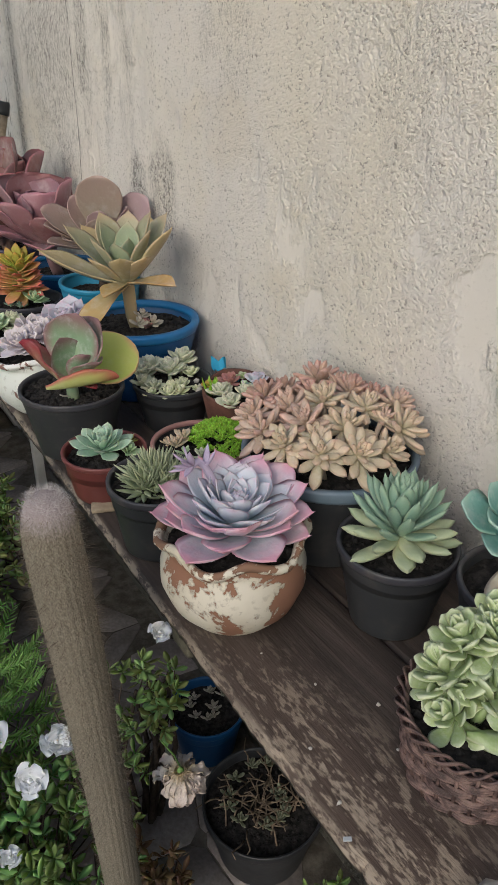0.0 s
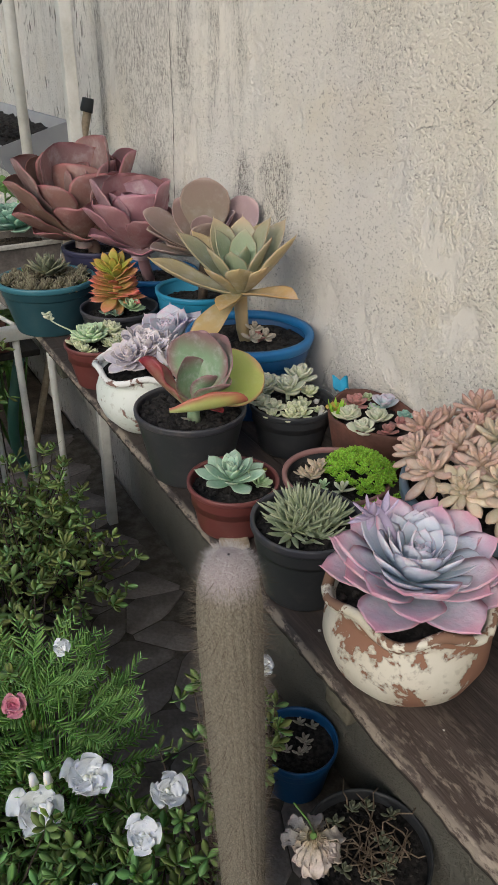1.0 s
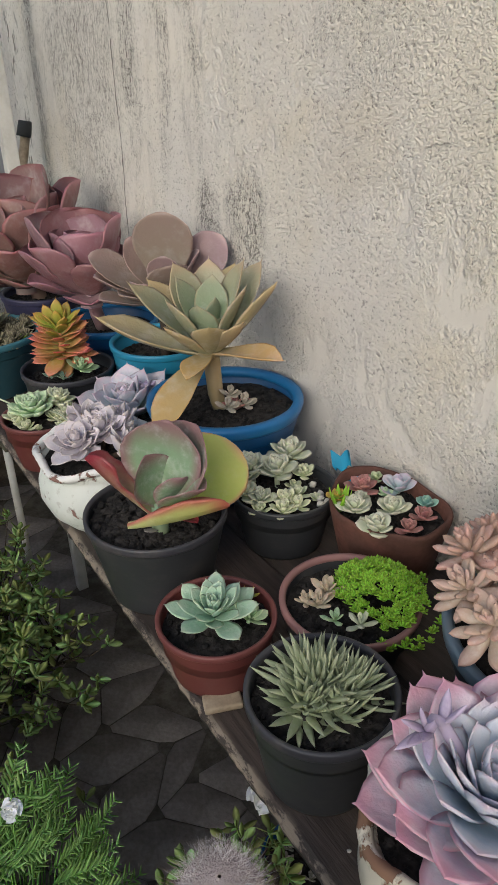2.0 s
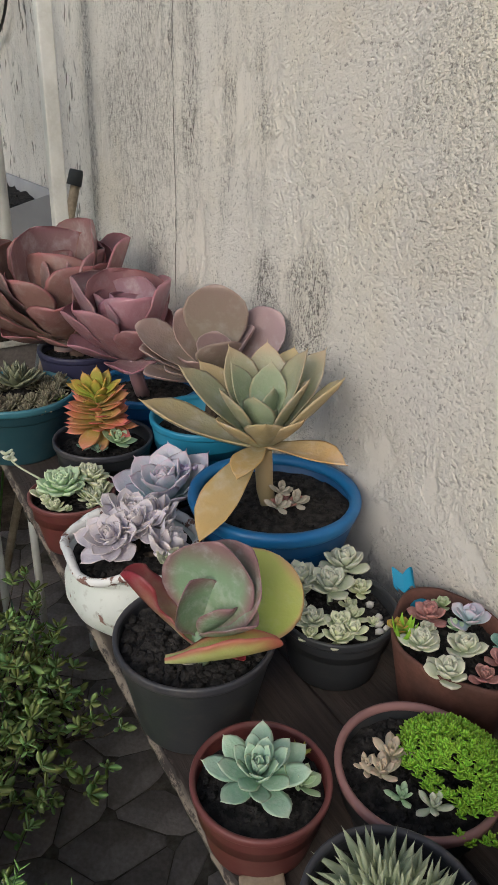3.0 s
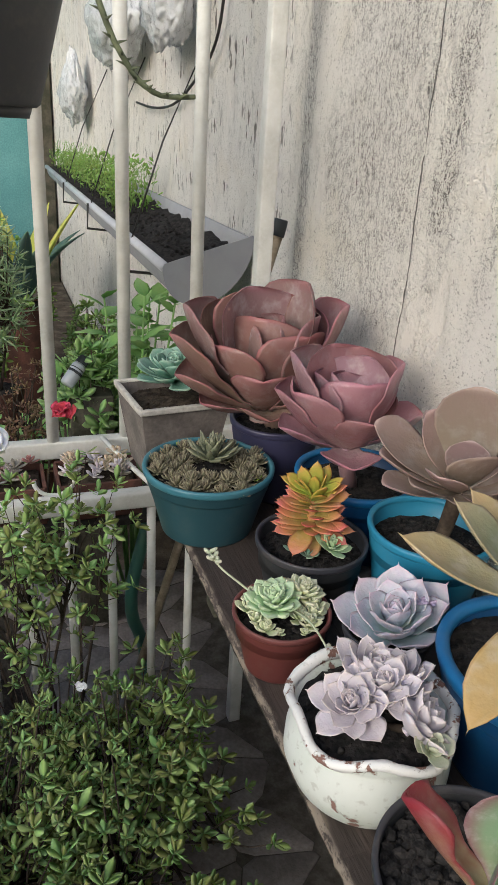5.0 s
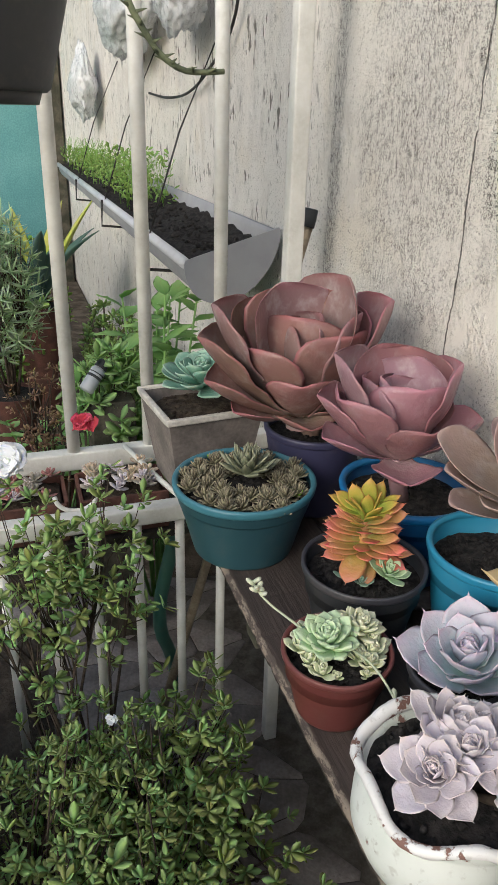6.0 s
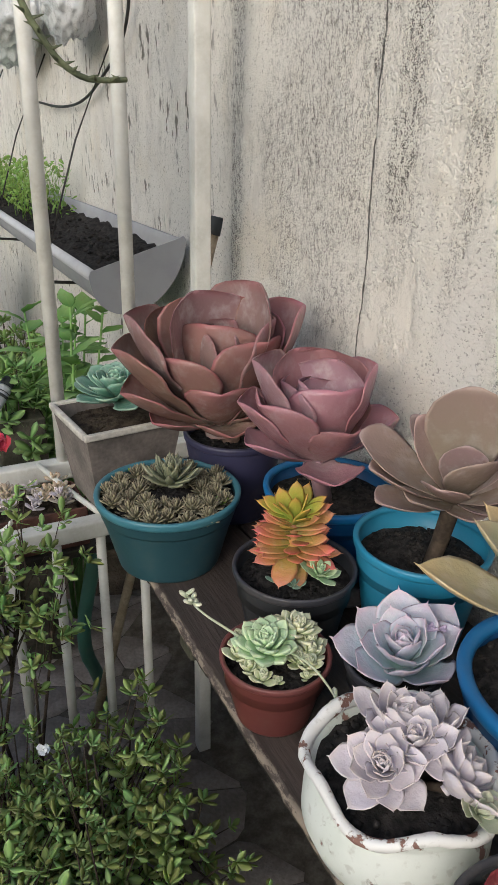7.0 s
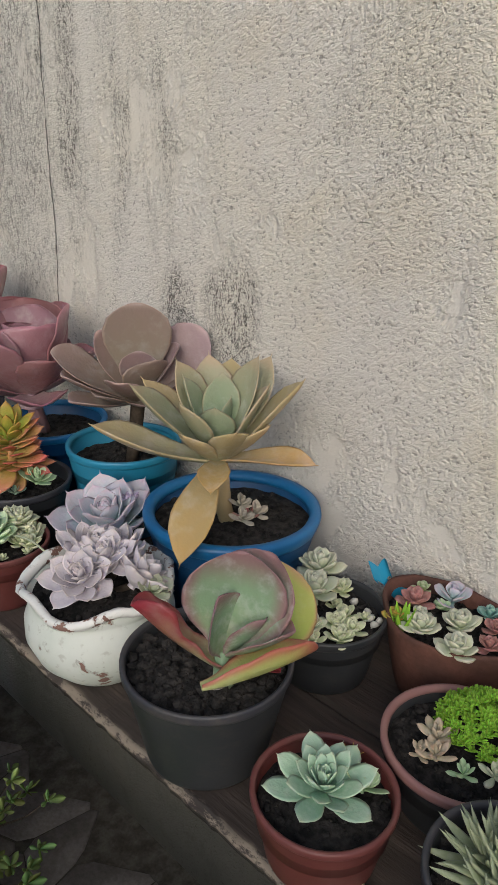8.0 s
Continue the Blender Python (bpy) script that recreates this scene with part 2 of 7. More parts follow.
def pebble(r, rnd, squash=0.7):
    """A small angular lump."""
    t = (1 + 5 ** 0.5) / 2
    v = np.array([(-1, t, 0), (1, t, 0), (-1, -t, 0), (1, -t, 0), (0, -1, t), (0, 1, t), (0, -1, -t), (0, 1, -t), (t, 0, -1), (t, 0, 1), (-t, 0, -1), (-t, 0, 1)]) / 1.9
    f = [(0, 11, 5), (0, 5, 1), (0, 1, 7), (0, 7, 10), (0, 10, 11), (1, 5, 9), (5, 11, 4), (11, 10, 2), (10, 7, 6), (7, 1, 8), (3, 9, 4), (3, 4, 2), (3, 2, 6), (3, 6, 8), (3, 8, 9), (4, 9, 5), (2, 4, 11), (6, 2, 10), (8, 6, 7), (9, 8, 1)]
    k = np.array([[rnd.uniform(0.7, 1.25)] for _ in v])
    v = v * k * r * np.array([1, rnd.uniform(0.7, 1.1), squash])
    return v, f, v[:, :2].copy()


def soil_piece(r, z, rnd, crumbs=90, heap=0.006, lump=0.0029):
    """Potting soil: an uneven disc with crumbs on it."""
    seg, rings = 40, 12
    h = Heap()
    verts, faces = [(0, 0, z + heap)], []
    off = rnd.uniform(0, 50)
    for i in range(1, rings + 1):
        for j in range(seg):
            a, q = math.tau * j / seg, r * i / rings
            p = (q * math.cos(a), q * math.sin(a))
            d = noise.noise((p[0] * 90 + off, p[1] * 90, 3)) * 0.0028 + noise.noise((p[0] * 260 + off, p[1] * 260, 8)) * 0.0014
            verts.append((p[0], p[1], z + heap * (1 - (i / rings) ** 2) + d))
    for j in range(seg):
        faces.append((0, 1 + j, 1 + (j + 1) % seg))
        for i in range(rings - 1):
            a, b = 1 + i * seg, 1 + (i + 1) * seg
            faces.append((a + j, b + j, b + (j + 1) % seg, a + (j + 1) % seg))
    v = np.array(verts)
    h.add((v, faces, v[:, :2].copy()), Matrix())
    for _ in range(crumbs):
        a, q = rnd.uniform(0, math.tau), r * 0.95 * math.sqrt(rnd.random())
        s = rnd.uniform(0.25, 1.0) ** 2 * lump + 0.0008
        h.add(pebble(s, rnd), Matrix.Translation((q * math.cos(a), q * math.sin(a), z + heap * (1 - (q / r) ** 2) + s * 0.3)) @ turn("Z", rnd.uniform(0, 360)))
    return np.concatenate(h.v), h.f, np.concatenate(h.uv)

# ---- materials ----


def stucco():
    """Old sandy render: cream, grained where the skim coat has worn off, with black algae, stains and hairline cracks."""
    m, nt, b = material("wall_stucco", 0.92, 0.15)
    v = coords(nt)
    x, y, z = axes(nt, v)

    def mul(*fs):
        out = fs[0]
        for f in fs[1:]:
            out = calc(nt, "MULTIPLY", out, f)
        return out

    edge = noise_of(nt, v, 11, 5, 0.65)

    def blob(y0, z0, sy, sz, ragged=0.9):
        """A stain with a ragged outline round a place on the wall."""
        dy, dz = calc(nt, "MULTIPLY", calc(nt, "SUBTRACT", y, y0), 1 / sy), calc(nt, "MULTIPLY", calc(nt, "SUBTRACT", z, z0), 1 / sz)
        d = calc(nt, "ADD", mul(dy, dy), mul(dz, dz))
        return step_of(nt, calc(nt, "ADD", d, mul(calc(nt, "SUBTRACT", edge, 0.5), ragged * 4)), 1.5, 0.1)

    coarse = noise_of(nt, coords(nt, "Object", (300, 235, 300)), 1.0, 2, 0.5, 0.15)
    fine = noise_of(nt, coords(nt, "Object", (720, 560, 720)), 1.0, 2, 0.6)
    # smooth skim coat, worn through to sandy render in upright patches
    wear = noise_of(nt, coords(nt, "Object", (1, 8.0, 6.0)), 1.0, 7, 0.66, 0.15)
    bare = step_of(nt, wear, 0.36, 0.52, 0.12, 1.0)
    tone = noise_of(nt, coords(nt, "Object", (1, 5.0, 2.4)), 1.0, 4, 0.6, 0.1)
    col = blend(nt, step_of(nt, tone, 0.35, 0.66), rgb(238, 229, 213), rgb(236, 229, 221))
    col = blend(nt, mul(step_of(nt, y, 0.8, 1.6), 0.8), col, rgb(240, 236, 230))
    col = blend(nt, mul(step_of(nt, noise_of(nt, v, 5, 4), 0.52, 0.7), bare, 0.25), col, rgb(226, 208, 174))
    col = blend(nt, mul(step_of(nt, tone, 0.52, 0.75), 0.12), col, rgb(206, 200, 196))
    col = blend(nt, mul(calc(nt, "SUBTRACT", 1.0, bare), 0.85), col, blend(nt, step_of(nt, noise_of(nt, v, 6, 3), 0.4, 0.6), rgb(214, 208, 201), rgb(216, 209, 199)))
    # hollows between the grains darkened: the relief's tiny shadows put into the colour
    low = mul(step_of(nt, calc(nt, "ADD", mul(coarse, 0.75), mul(fine, 0.25)), 0.435, 0.37), step_of(nt, noise_of(nt, v, 60, 4, 0.7), 0.38, 0.56, 0.25, 1.0))
    col = blend(nt, mul(low, bare, 0.50), col, rgb(96, 86, 72))
    col = blend(nt, mul(step_of(nt, fine, 0.36, 0.28), bare, 0.2), col, rgb(150, 138, 122))
    # rain streaks and black algae that sits in the hollows, in broken upright bands
    streak = noise_of(nt, coords(nt, "Object", (1, 16, 2.2)), 1.0, 6, 0.7, 0.1)
    broad = noise_of(nt, coords(nt, "Object", (1, 3.6, 2.2)), 1.0, 4, 0.6, 0.2)
    upper = mul(step_of(nt, z, 0.93, 1.2), step_of(nt, y, 0.7, 1.4, 0.25, 1.0), step_of(nt, y, 2.1, 1.85, 0.35, 1.0))
    algae = mul(step_of(nt, streak, 0.42, 0.62), step_of(nt, broad, 0.40, 0.60), upper, 1.0)
    beside = mul(blob(1.56, 1.22, 0.16, 0.34), 0.75)
    for extra in (beside, blob(1.378, 1.24, 0.03, 0.19), blob(1.065, 0.99, 0.045, 0.085), blob(1.165, 0.965, 0.04, 0.07), mul(blob(0.87, 1.22, 0.08, 0.08), 0.3), mul(blob(0.52, 1.15, 0.05, 0.09), 0.25), mul(blob(1.82, 1.25, 0.035, 0.5), 0.9)):
        algae = calc(nt, "MAXIMUM", algae, extra)
    speck = step_of(nt, calc(nt, "ADD", mul(fine, 0.45), mul(noise_of(nt, coords(nt, "Object", (1, 190, 95)), 1.0, 5, 0.8), 0.55)), 0.505, 0.435)
    col = blend(nt, mul(algae, 0.12), col, rgb(160, 155, 144))
    col = blend(nt, mul(algae, speck, 0.9), col, rgb(62, 58, 51))
    # dark green foot of the wall, up to just below bench height
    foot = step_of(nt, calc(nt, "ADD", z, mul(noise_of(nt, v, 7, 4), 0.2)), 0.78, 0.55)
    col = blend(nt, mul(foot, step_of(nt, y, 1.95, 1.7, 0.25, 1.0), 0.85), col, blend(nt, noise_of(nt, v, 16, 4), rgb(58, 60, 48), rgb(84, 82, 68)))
    # old paint lost in flecks further along
    fleck = noise_of(nt, coords(nt, "Object", (1, 60, 22)), 1.0, 3, 0.6)
    worn = mul(step_of(nt, fleck, 0.58, 0.64), step_of(nt, noise_of(nt, v, 7, 3), 0.42, 0.56), step_of(nt, y, 1.85, 1.98))
    col = blend(nt, mul(worn, 0.85), col, rgb(92, 88, 76))
    # one long upright crack, and an arched one with a level arm
    wob = mul(calc(nt, "SUBTRACT", noise_of(nt, v, 9, 6, 0.7), 0.5), 0.03)
    c1 = calc(nt, "ABSOLUTE", calc(nt, "SUBTRACT", calc(nt, "ADD", y, wob), 1.433))
    c1 = mul(step_of(nt, c1, 0.0018, 0.0005), step_of(nt, z, 0.9, 0.94), step_of(nt, noise_of(nt, v, 30, 2), 0.28, 0.4))
    arch = calc(nt, "ADD", 0.638, mul(calc(nt, "POWER", 2.718, mul(calc(nt, "SUBTRACT", z, 1.115), -45.0)), 0.08))
    c2 = calc(nt, "ABSOLUTE", calc(nt, "SUBTRACT", calc(nt, "ADD", y, mul(wob, 0.35)), arch))
    c2 = mul(step_of(nt, c2, 0.0012, 0.0003), step_of(nt, z, 1.128, 1.134), step_of(nt, z, 1.26, 1.2))
    arm = calc(nt, "ADD", 1.112, mul(calc(nt, "MAXIMUM", calc(nt, "SUBTRACT", 0.70, y), 0.0), 0.65))
    wob2 = mul(calc(nt, "SUBTRACT", noise_of(nt, v, 16, 5, 0.65), 0.5), 0.05)
    c3 = calc(nt, "ABSOLUTE", calc(nt, "SUBTRACT", calc(nt, "ADD", z, wob2), arm))
    c3 = mul(step_of(nt, c3, 0.0016, 0.0004), step_of(nt, y, 0.668, 0.68), step_of(nt, y, 0.93, 0.88), step_of(nt, noise_of(nt, v, 20, 2), 0.36, 0.5))
    crack = calc(nt, "MAXIMUM", c1, mul(calc(nt, "MAXIMUM", c2, c3), step_of(nt, noise_of(nt, v, 38, 3), 0.44, 0.6), 0.42))
    col = blend(nt, mul(crack, 0.8), col, rgb(58, 54, 48))
    # pits and chips
    pit = step_of(nt, calc(nt, "ADD", cells_of(nt, v, 26), mul(noise_of(nt, v, 90, 3), 0.12)), 0.13, 0.09)
    pit = mul(pit, step_of(nt, noise_of(nt, v, 8, 2), 0.52, 0.62))
    col = blend(nt, mul(pit, 0.6), col, rgb(96, 88, 75))
    nt.links.new(col, b.inputs["Base Color"])
    h = calc(nt, "ADD", mul(coarse, 0.55), mul(fine, 0.25))
    h = mul(h, step_of(nt, bare, 0.15, 1.0, 0.05, 1.0))
    h = calc(nt, "ADD", h, mul(noise_of(nt, v, 24, 4), 0.22))
    h = calc(nt, "ADD", h, mul(bare, -0.05))
    h = calc(nt, "SUBTRACT", h, calc(nt, "ADD", mul(crack, 0.8), mul(pit, 0.4)))
    relief(nt, b, h, 1.0, 0.0085)
    return m


def bench_wood():
    """Weathered plank: dark wet brown with pale worn grain towards the front edge."""
    m, nt, b = material("bench_wood", 0.62, 0.35)
    v = coords(nt)
    x, y, z = axes(nt, v)
    grain = noise_of(nt, coords(nt, "Object", (34, 2.2, 34)), 1.0, 6, 0.65, 0.35)
    fine = noise_of(nt, coords(nt, "Object", (210, 12, 210)), 1.0, 4, 0.65)
    col = ramp_of(nt, grain, [(0.25, rgb(50, 44, 42)), (0.5, rgb(73, 63, 58)), (0.75, rgb(100, 86, 78))])
    col = blend(nt, 0.4, col, ramp_of(nt, fine, [(0.3, 0.2), (0.7, 0.8)]), "OVERLAY")
    worn = noise_of(nt, coords(nt, "Object", (42, 14, 42)), 1.0, 6, 0.68, 0.5)
    worn = calc(nt, "ADD", worn, calc(nt, "MULTIPLY", calc(nt, "SUBTRACT", noise_of(nt, coords(nt, "Object", (320, 110, 320)), 1.0, 3), 0.5), 0.7))
    near = step_of(nt, calc(nt, "ADD", y, calc(nt, "MULTIPLY", noise_of(nt, v, 6, 3), 0.25)), 0.66, 0.30)
    near = calc(nt, "MULTIPLY", near, step_of(nt, calc(nt, "ADD", x, calc(nt, "MULTIPLY", y, 0.05)), 0.37, 0.29))
    wear = calc(nt, "MULTIPLY", step_of(nt, worn, 0.47, 0.62), near)
    lip = step_of(nt, calc(nt, "ADD", x, calc(nt, "MULTIPLY", noise_of(nt, v, 25, 3), 0.012)), 0.260, 0.252)
    col = blend(nt, calc(nt, "MULTIPLY", near, 0.4), col, rgb(108, 86, 71))
    col = blend(nt, calc(nt, "MULTIPLY", wear, 0.9), col, blend(nt, fine, rgb(140, 120, 100), rgb(196, 178, 156)))
    flake = calc(nt, "MULTIPLY", step_of(nt, noise_of(nt, coords(nt, "Object", (90, 34, 90)), 1.0, 5, 0.75), 0.44, 0.54), lip)
    col = blend(nt, calc(nt, "MULTIPLY", flake, 0.65), col, rgb(170, 154, 134))
    # edge faces below the top painted near-black: their shade put into the colour
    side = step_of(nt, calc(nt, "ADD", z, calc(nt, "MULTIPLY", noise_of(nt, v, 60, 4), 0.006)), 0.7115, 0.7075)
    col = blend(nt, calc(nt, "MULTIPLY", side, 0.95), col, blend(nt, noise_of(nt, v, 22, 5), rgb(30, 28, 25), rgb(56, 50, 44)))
    nt.links.new(col, b.inputs["Base Color"])
    nt.links.new(step_of(nt, grain, 0.3, 0.7, 0.45, 0.75), b.inputs["Roughness"])
    relief(nt, b, calc(nt, "ADD", grain, calc(nt, "MULTIPLY", fine, 0.6)), 0.7, 0.003)
    return m


def peeling(name, paint, paint2, under, amount=0.5, scale=16, under2=None):
    """Old paint that flakes from fired clay."""
    m, nt, b = material(name, 0.62, 0.3)
    v = coords(nt)
    f = noise_of(nt, v, scale, 6, 0.62, 0.4)
    f = calc(nt, "ADD", f, calc(nt, "MULTIPLY", calc(nt, "SUBTRACT", noise_of(nt, v, scale * 6, 3), 0.5), 0.16))
    lost = step_of(nt, f, amount, amount + 0.012)
    tone = blend(nt, step_of(nt, noise_of(nt, v, 12, 4), 0.35, 0.7), paint, paint2)
    tone = blend(nt, calc(nt, "MULTIPLY", step_of(nt, noise_of(nt, v, 120, 3), 0.55, 0.7), 0.25), tone, rgb(120, 105, 80))
    clay = blend(nt, noise_of(nt, v, 30, 4), under, under2 or under)
    rim = calc(nt, "MULTIPLY", step_of(nt, f, amount - 0.03, amount), calc(nt, "SUBTRACT", 1.0, lost))
    col = blend(nt, lost, tone, clay)
    col = blend(nt, calc(nt, "MULTIPLY", rim, 0.35), col, rgb(105, 85, 62))
    nt.links.new(col, b.inputs["Base Color"])
    nt.links.new(step_lin(nt, lost, 0.5, 0.85), b.inputs["Roughness"])
    relief(nt, b, calc(nt, "ADD", calc(nt, "MULTIPLY", lost, -1.0), calc(nt, "MULTIPLY", noise_of(nt, v, 60, 4), 0.5)), 0.6, 0.0015)
    return m


def plastic(name, c, c2=None, rough=0.38, dust=0.12):
    m, nt, b = material(name, rough, 0.5)
    v = coords(nt)
    f = noise_of(nt, v, 7, 5, 0.6)
    col = blend(nt, step_of(nt, f, 0.3, 0.7), c, c2 or c)
    d = calc(nt, "MULTIPLY", step_of(nt, noise_of(nt, v, 30, 6, 0.72), 0.48, 0.72), dust)
    col = blend(nt, d, col, rgb(140, 128, 112))
    nt.links.new(col, b.inputs["Base Color"])
    nt.links.new(step_of(nt, f, 0.3, 0.7, rough - 0.05, rough + 0.18), b.inputs["Roughness"])
    relief(nt, b, noise_of(nt, v, 90, 3), 0.08, 0.002)
    return m


def foliage(name, c1, c2, hue=0.02, value=0.4, rough=0.6):
    m, nt, b = material(name, rough, 0.04)
    n = nt.nodes.new("ShaderNodeUVMap")
    u, v, _ = axes(nt, n.outputs[0])
    col = ramp_of(nt, u, [(0.1, c1), (0.9, c2)])
    vein = step_of(nt, calc(nt, "ABSOLUTE", calc(nt, "SUBTRACT", v, 0.5)), 0.0, 0.08)
    col = blend(nt, calc(nt, "SUBTRACT", 0.14, calc(nt, "MULTIPLY", vein, 0.14)), col, rgb(170, 190, 110))
    col = by_island(nt, col, hue, value)
    old = step_of(nt, noise_of(nt, coords(nt), 9, 3), 0.6, 0.75)
    col = blend(nt, calc(nt, "MULTIPLY", old, 0.22), col, rgb(150, 136, 84))
    nt.links.new(col, b.inputs["Base Color"])
    b.inputs["Subsurface Weight"].default_value = 0.35
    b.inputs["Subsurface Radius"].default_value = (0.6, 0.9, 0.25)
    b.inputs["Subsurface Scale"].default_value = 0.005
    return m


M_WALL, M_BENCH = stucco(), bench_wood()
M_SOIL = speckled("potting_soil", rgb(33, 32, 32), rgb(60, 56, 54), 120, 0.95, 0.6, 0.002, 500, 0.2)
M_DRYSOIL = speckled("dry_brown_soil", rgb(52, 44, 37), rgb(86, 74, 62), 60, 0.95, 0.8, 0.004, 300, 0.15)
M_MOSSY = speckled("mossy_concrete", rgb(70, 70, 58), rgb(104, 98, 84), 14, 0.95, 0.6, 0.004, 160, 0.15)
M_STONE = speckled("paving_stone", rgb(132, 122, 117), rgb(160, 149, 143), 9, 0.8, 0.5, 0.004, 120, 0.3)
M_JOINT = speckled("sandy_joint", rgb(88, 82, 74), rgb(116, 108, 98), 30, 0.95, 0.5, 0.003, 200, 0.15)
M_EARTH = speckled("garden_earth", rgb(72, 62, 53), rgb(108, 96, 82), 12, 0.95, 0.9, 0.01, 110, 0.15)
M_TEAL_WALL = speckled("turquoise_paint", rgb(112, 178, 178), rgb(98, 164, 166), 3, 0.7, 0.2, 0.003, 90, 0.25)
M_PLAIN_WALL = speckled("plain_render", rgb(176, 170, 158), rgb(150, 146, 136), 3, 0.9, 0.3, 0.003, 90, 0.2)
M_BLACK = plastic("black_plastic", rgb(48, 50, 54), rgb(58, 60, 64), 0.42, 0.12)
M_BLACK_RIM = plastic("dusty_black_plastic", rgb(66, 66, 74), rgb(54, 54, 62), 0.45, 0.2)
# blue and teal bodies are darker copies of their lit rims: painted shade
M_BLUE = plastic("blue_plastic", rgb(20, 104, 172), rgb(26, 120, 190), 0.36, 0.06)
M_BLUE_BODY = plastic("shaded_blue_plastic", rgb(14, 72, 128), rgb(18, 84, 146), 0.36, 0.08)
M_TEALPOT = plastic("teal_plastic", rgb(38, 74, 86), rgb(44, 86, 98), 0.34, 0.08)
M_TEALRIM = plastic("lit_teal_plastic", rgb(60, 122, 140), rgb(70, 132, 148), 0.36, 0.1)
M_CYAN = plastic("cyan_blue_plastic", rgb(34, 136, 180), rgb(46, 146, 188), 0.36, 0.08)
M_PURPLE = plastic("violet_blue_plastic", rgb(58, 57, 92), rgb(50, 51, 80), 0.42, 0.12)
M_GREYBLUE = plastic("grey_blue_plastic", rgb(104, 124, 142), rgb(92, 110, 128), 0.42, 0.15)
M_REDPOT = plastic("terracotta_plastic", rgb(116, 54, 51), rgb(102, 48, 46), 0.42, 0.10)
M_REDRIM = plastic("dull_red_plastic", rgb(124, 64, 62), rgb(114, 58, 56), 0.45, 0.14)
M_PINKPOT = plastic("dusty_pink_plastic", rgb(160, 112, 108), rgb(146, 100, 98), 0.5, 0.2)
M_CLAY = speckled("terracotta", rgb(116, 74, 62), rgb(92, 62, 54), 25, 0.85, 0.3, 0.001, 200, 0.25)
M_CREAM_PEEL = peeling("cream_peeling_paint", rgb(218, 211, 194), rgb(190, 180, 156), rgb(166, 118, 92), 0.515, 19, rgb(136, 94, 74))
M_WHITE_PEEL = peeling("white_peeling_paint", rgb(224, 228, 222), rgb(198, 208, 196), rgb(160, 114, 102), 0.59, 20, rgb(140, 108, 98))
M_WHITE_RIM = peeling("chipped_white_rim", rgb(240, 238, 236), rgb(226, 224, 220), rgb(164, 112, 98), 0.585, 60, rgb(128, 98, 88))
M_CREAM_RIM = peeling("chipped_cream_rim", rgb(226, 218, 200), rgb(200, 190, 166), rgb(140, 104, 82), 0.55, 40)
M_GREYBOX = speckled("grey_planter", rgb(132, 122, 116), rgb(104, 96, 92), 16, 0.75, 0.3, 0.001, 180)
M_GREYBOX_RIM = speckled("pale_planter_rim", rgb(206, 200, 190), rgb(182, 176, 168), 30, 0.7, 0.2, 0.001, 180)
M_FENCE = speckled("white_painted_iron", rgb(234, 232, 225), rgb(218, 216, 208), 20, 0.5, 0.2, 0.001, 160, 0.4)
M_GUTTER = plastic("grey_pvc", rgb(160, 162, 168), rgb(146, 148, 156), 0.35, 0.12)
M_GUTTER_LIP = plastic("pale_grey_pvc", rgb(204, 206, 212), rgb(188, 190, 198), 0.35, 0.15)
M_HANGING = plastic("charcoal_plastic", rgb(60, 62, 66), rgb(72, 74, 78), 0.45, 0.12)
M_CABLE = plastic("black_cable", rgb(40, 38, 38), rgb(50, 46, 44), 0.5, 0.1)
M_WICKER = speckled("brown_wicker", rgb(134, 106, 98), rgb(74, 56, 54), 90, 0.55, 0.4, 0.001, 400)
M_BARK = speckled("twig_bark", rgb(92, 78, 66), rgb(64, 54, 46), 40, 0.9, 0.5, 0.001, 250, 0.2)
M_DRYSTEM = speckled("dry_stems", rgb(150, 130, 108), rgb(112, 94, 76), 50, 0.9, 0.3, 0.001, 250, 0.2)
M_PEBBLE = speckled("white_gravel", rgb(214, 210, 202), rgb(176, 170, 162), 60, 0.8, 0.2, 0.001, 250, 0.3)
M_ROCK = speckled("grey_stone", rgb(112, 108, 110), rgb(86, 82, 84), 40, 0.85, 0.5, 0.002, 200, 0.3)
M_RIBBON = plastic("blue_ribbon", rgb(40, 170, 214), rgb(30, 150, 200), 0.3, 0.02)
M_RUBBER = plastic("dark_rubber", rgb(48, 54, 58), rgb(58, 62, 66), 0.6, 0.1)
M_HANDLE = speckled("worn_wood_handle", rgb(176, 158, 132), rgb(150, 132, 108), 30, 0.7, 0.3, 0.001, 200)
M_HOSE = plastic("green_hose", rgb(58, 112, 98), rgb(66, 122, 106), 0.4, 0.1)
M_THORNY = speckled("grey_green_stem", rgb(118, 126, 92), rgb(92, 100, 74), 60, 0.6, 0.3, 0.001, 300)
M_EDGING = peeling("whitewashed_edging", rgb(196, 194, 186), rgb(160, 158, 148), rgb(110, 104, 94), 0.5, 22)
M_WHITEPLASTIC = plastic("white_plastic", rgb(196, 200, 206), rgb(172, 178, 186), 0.3, 0.15)

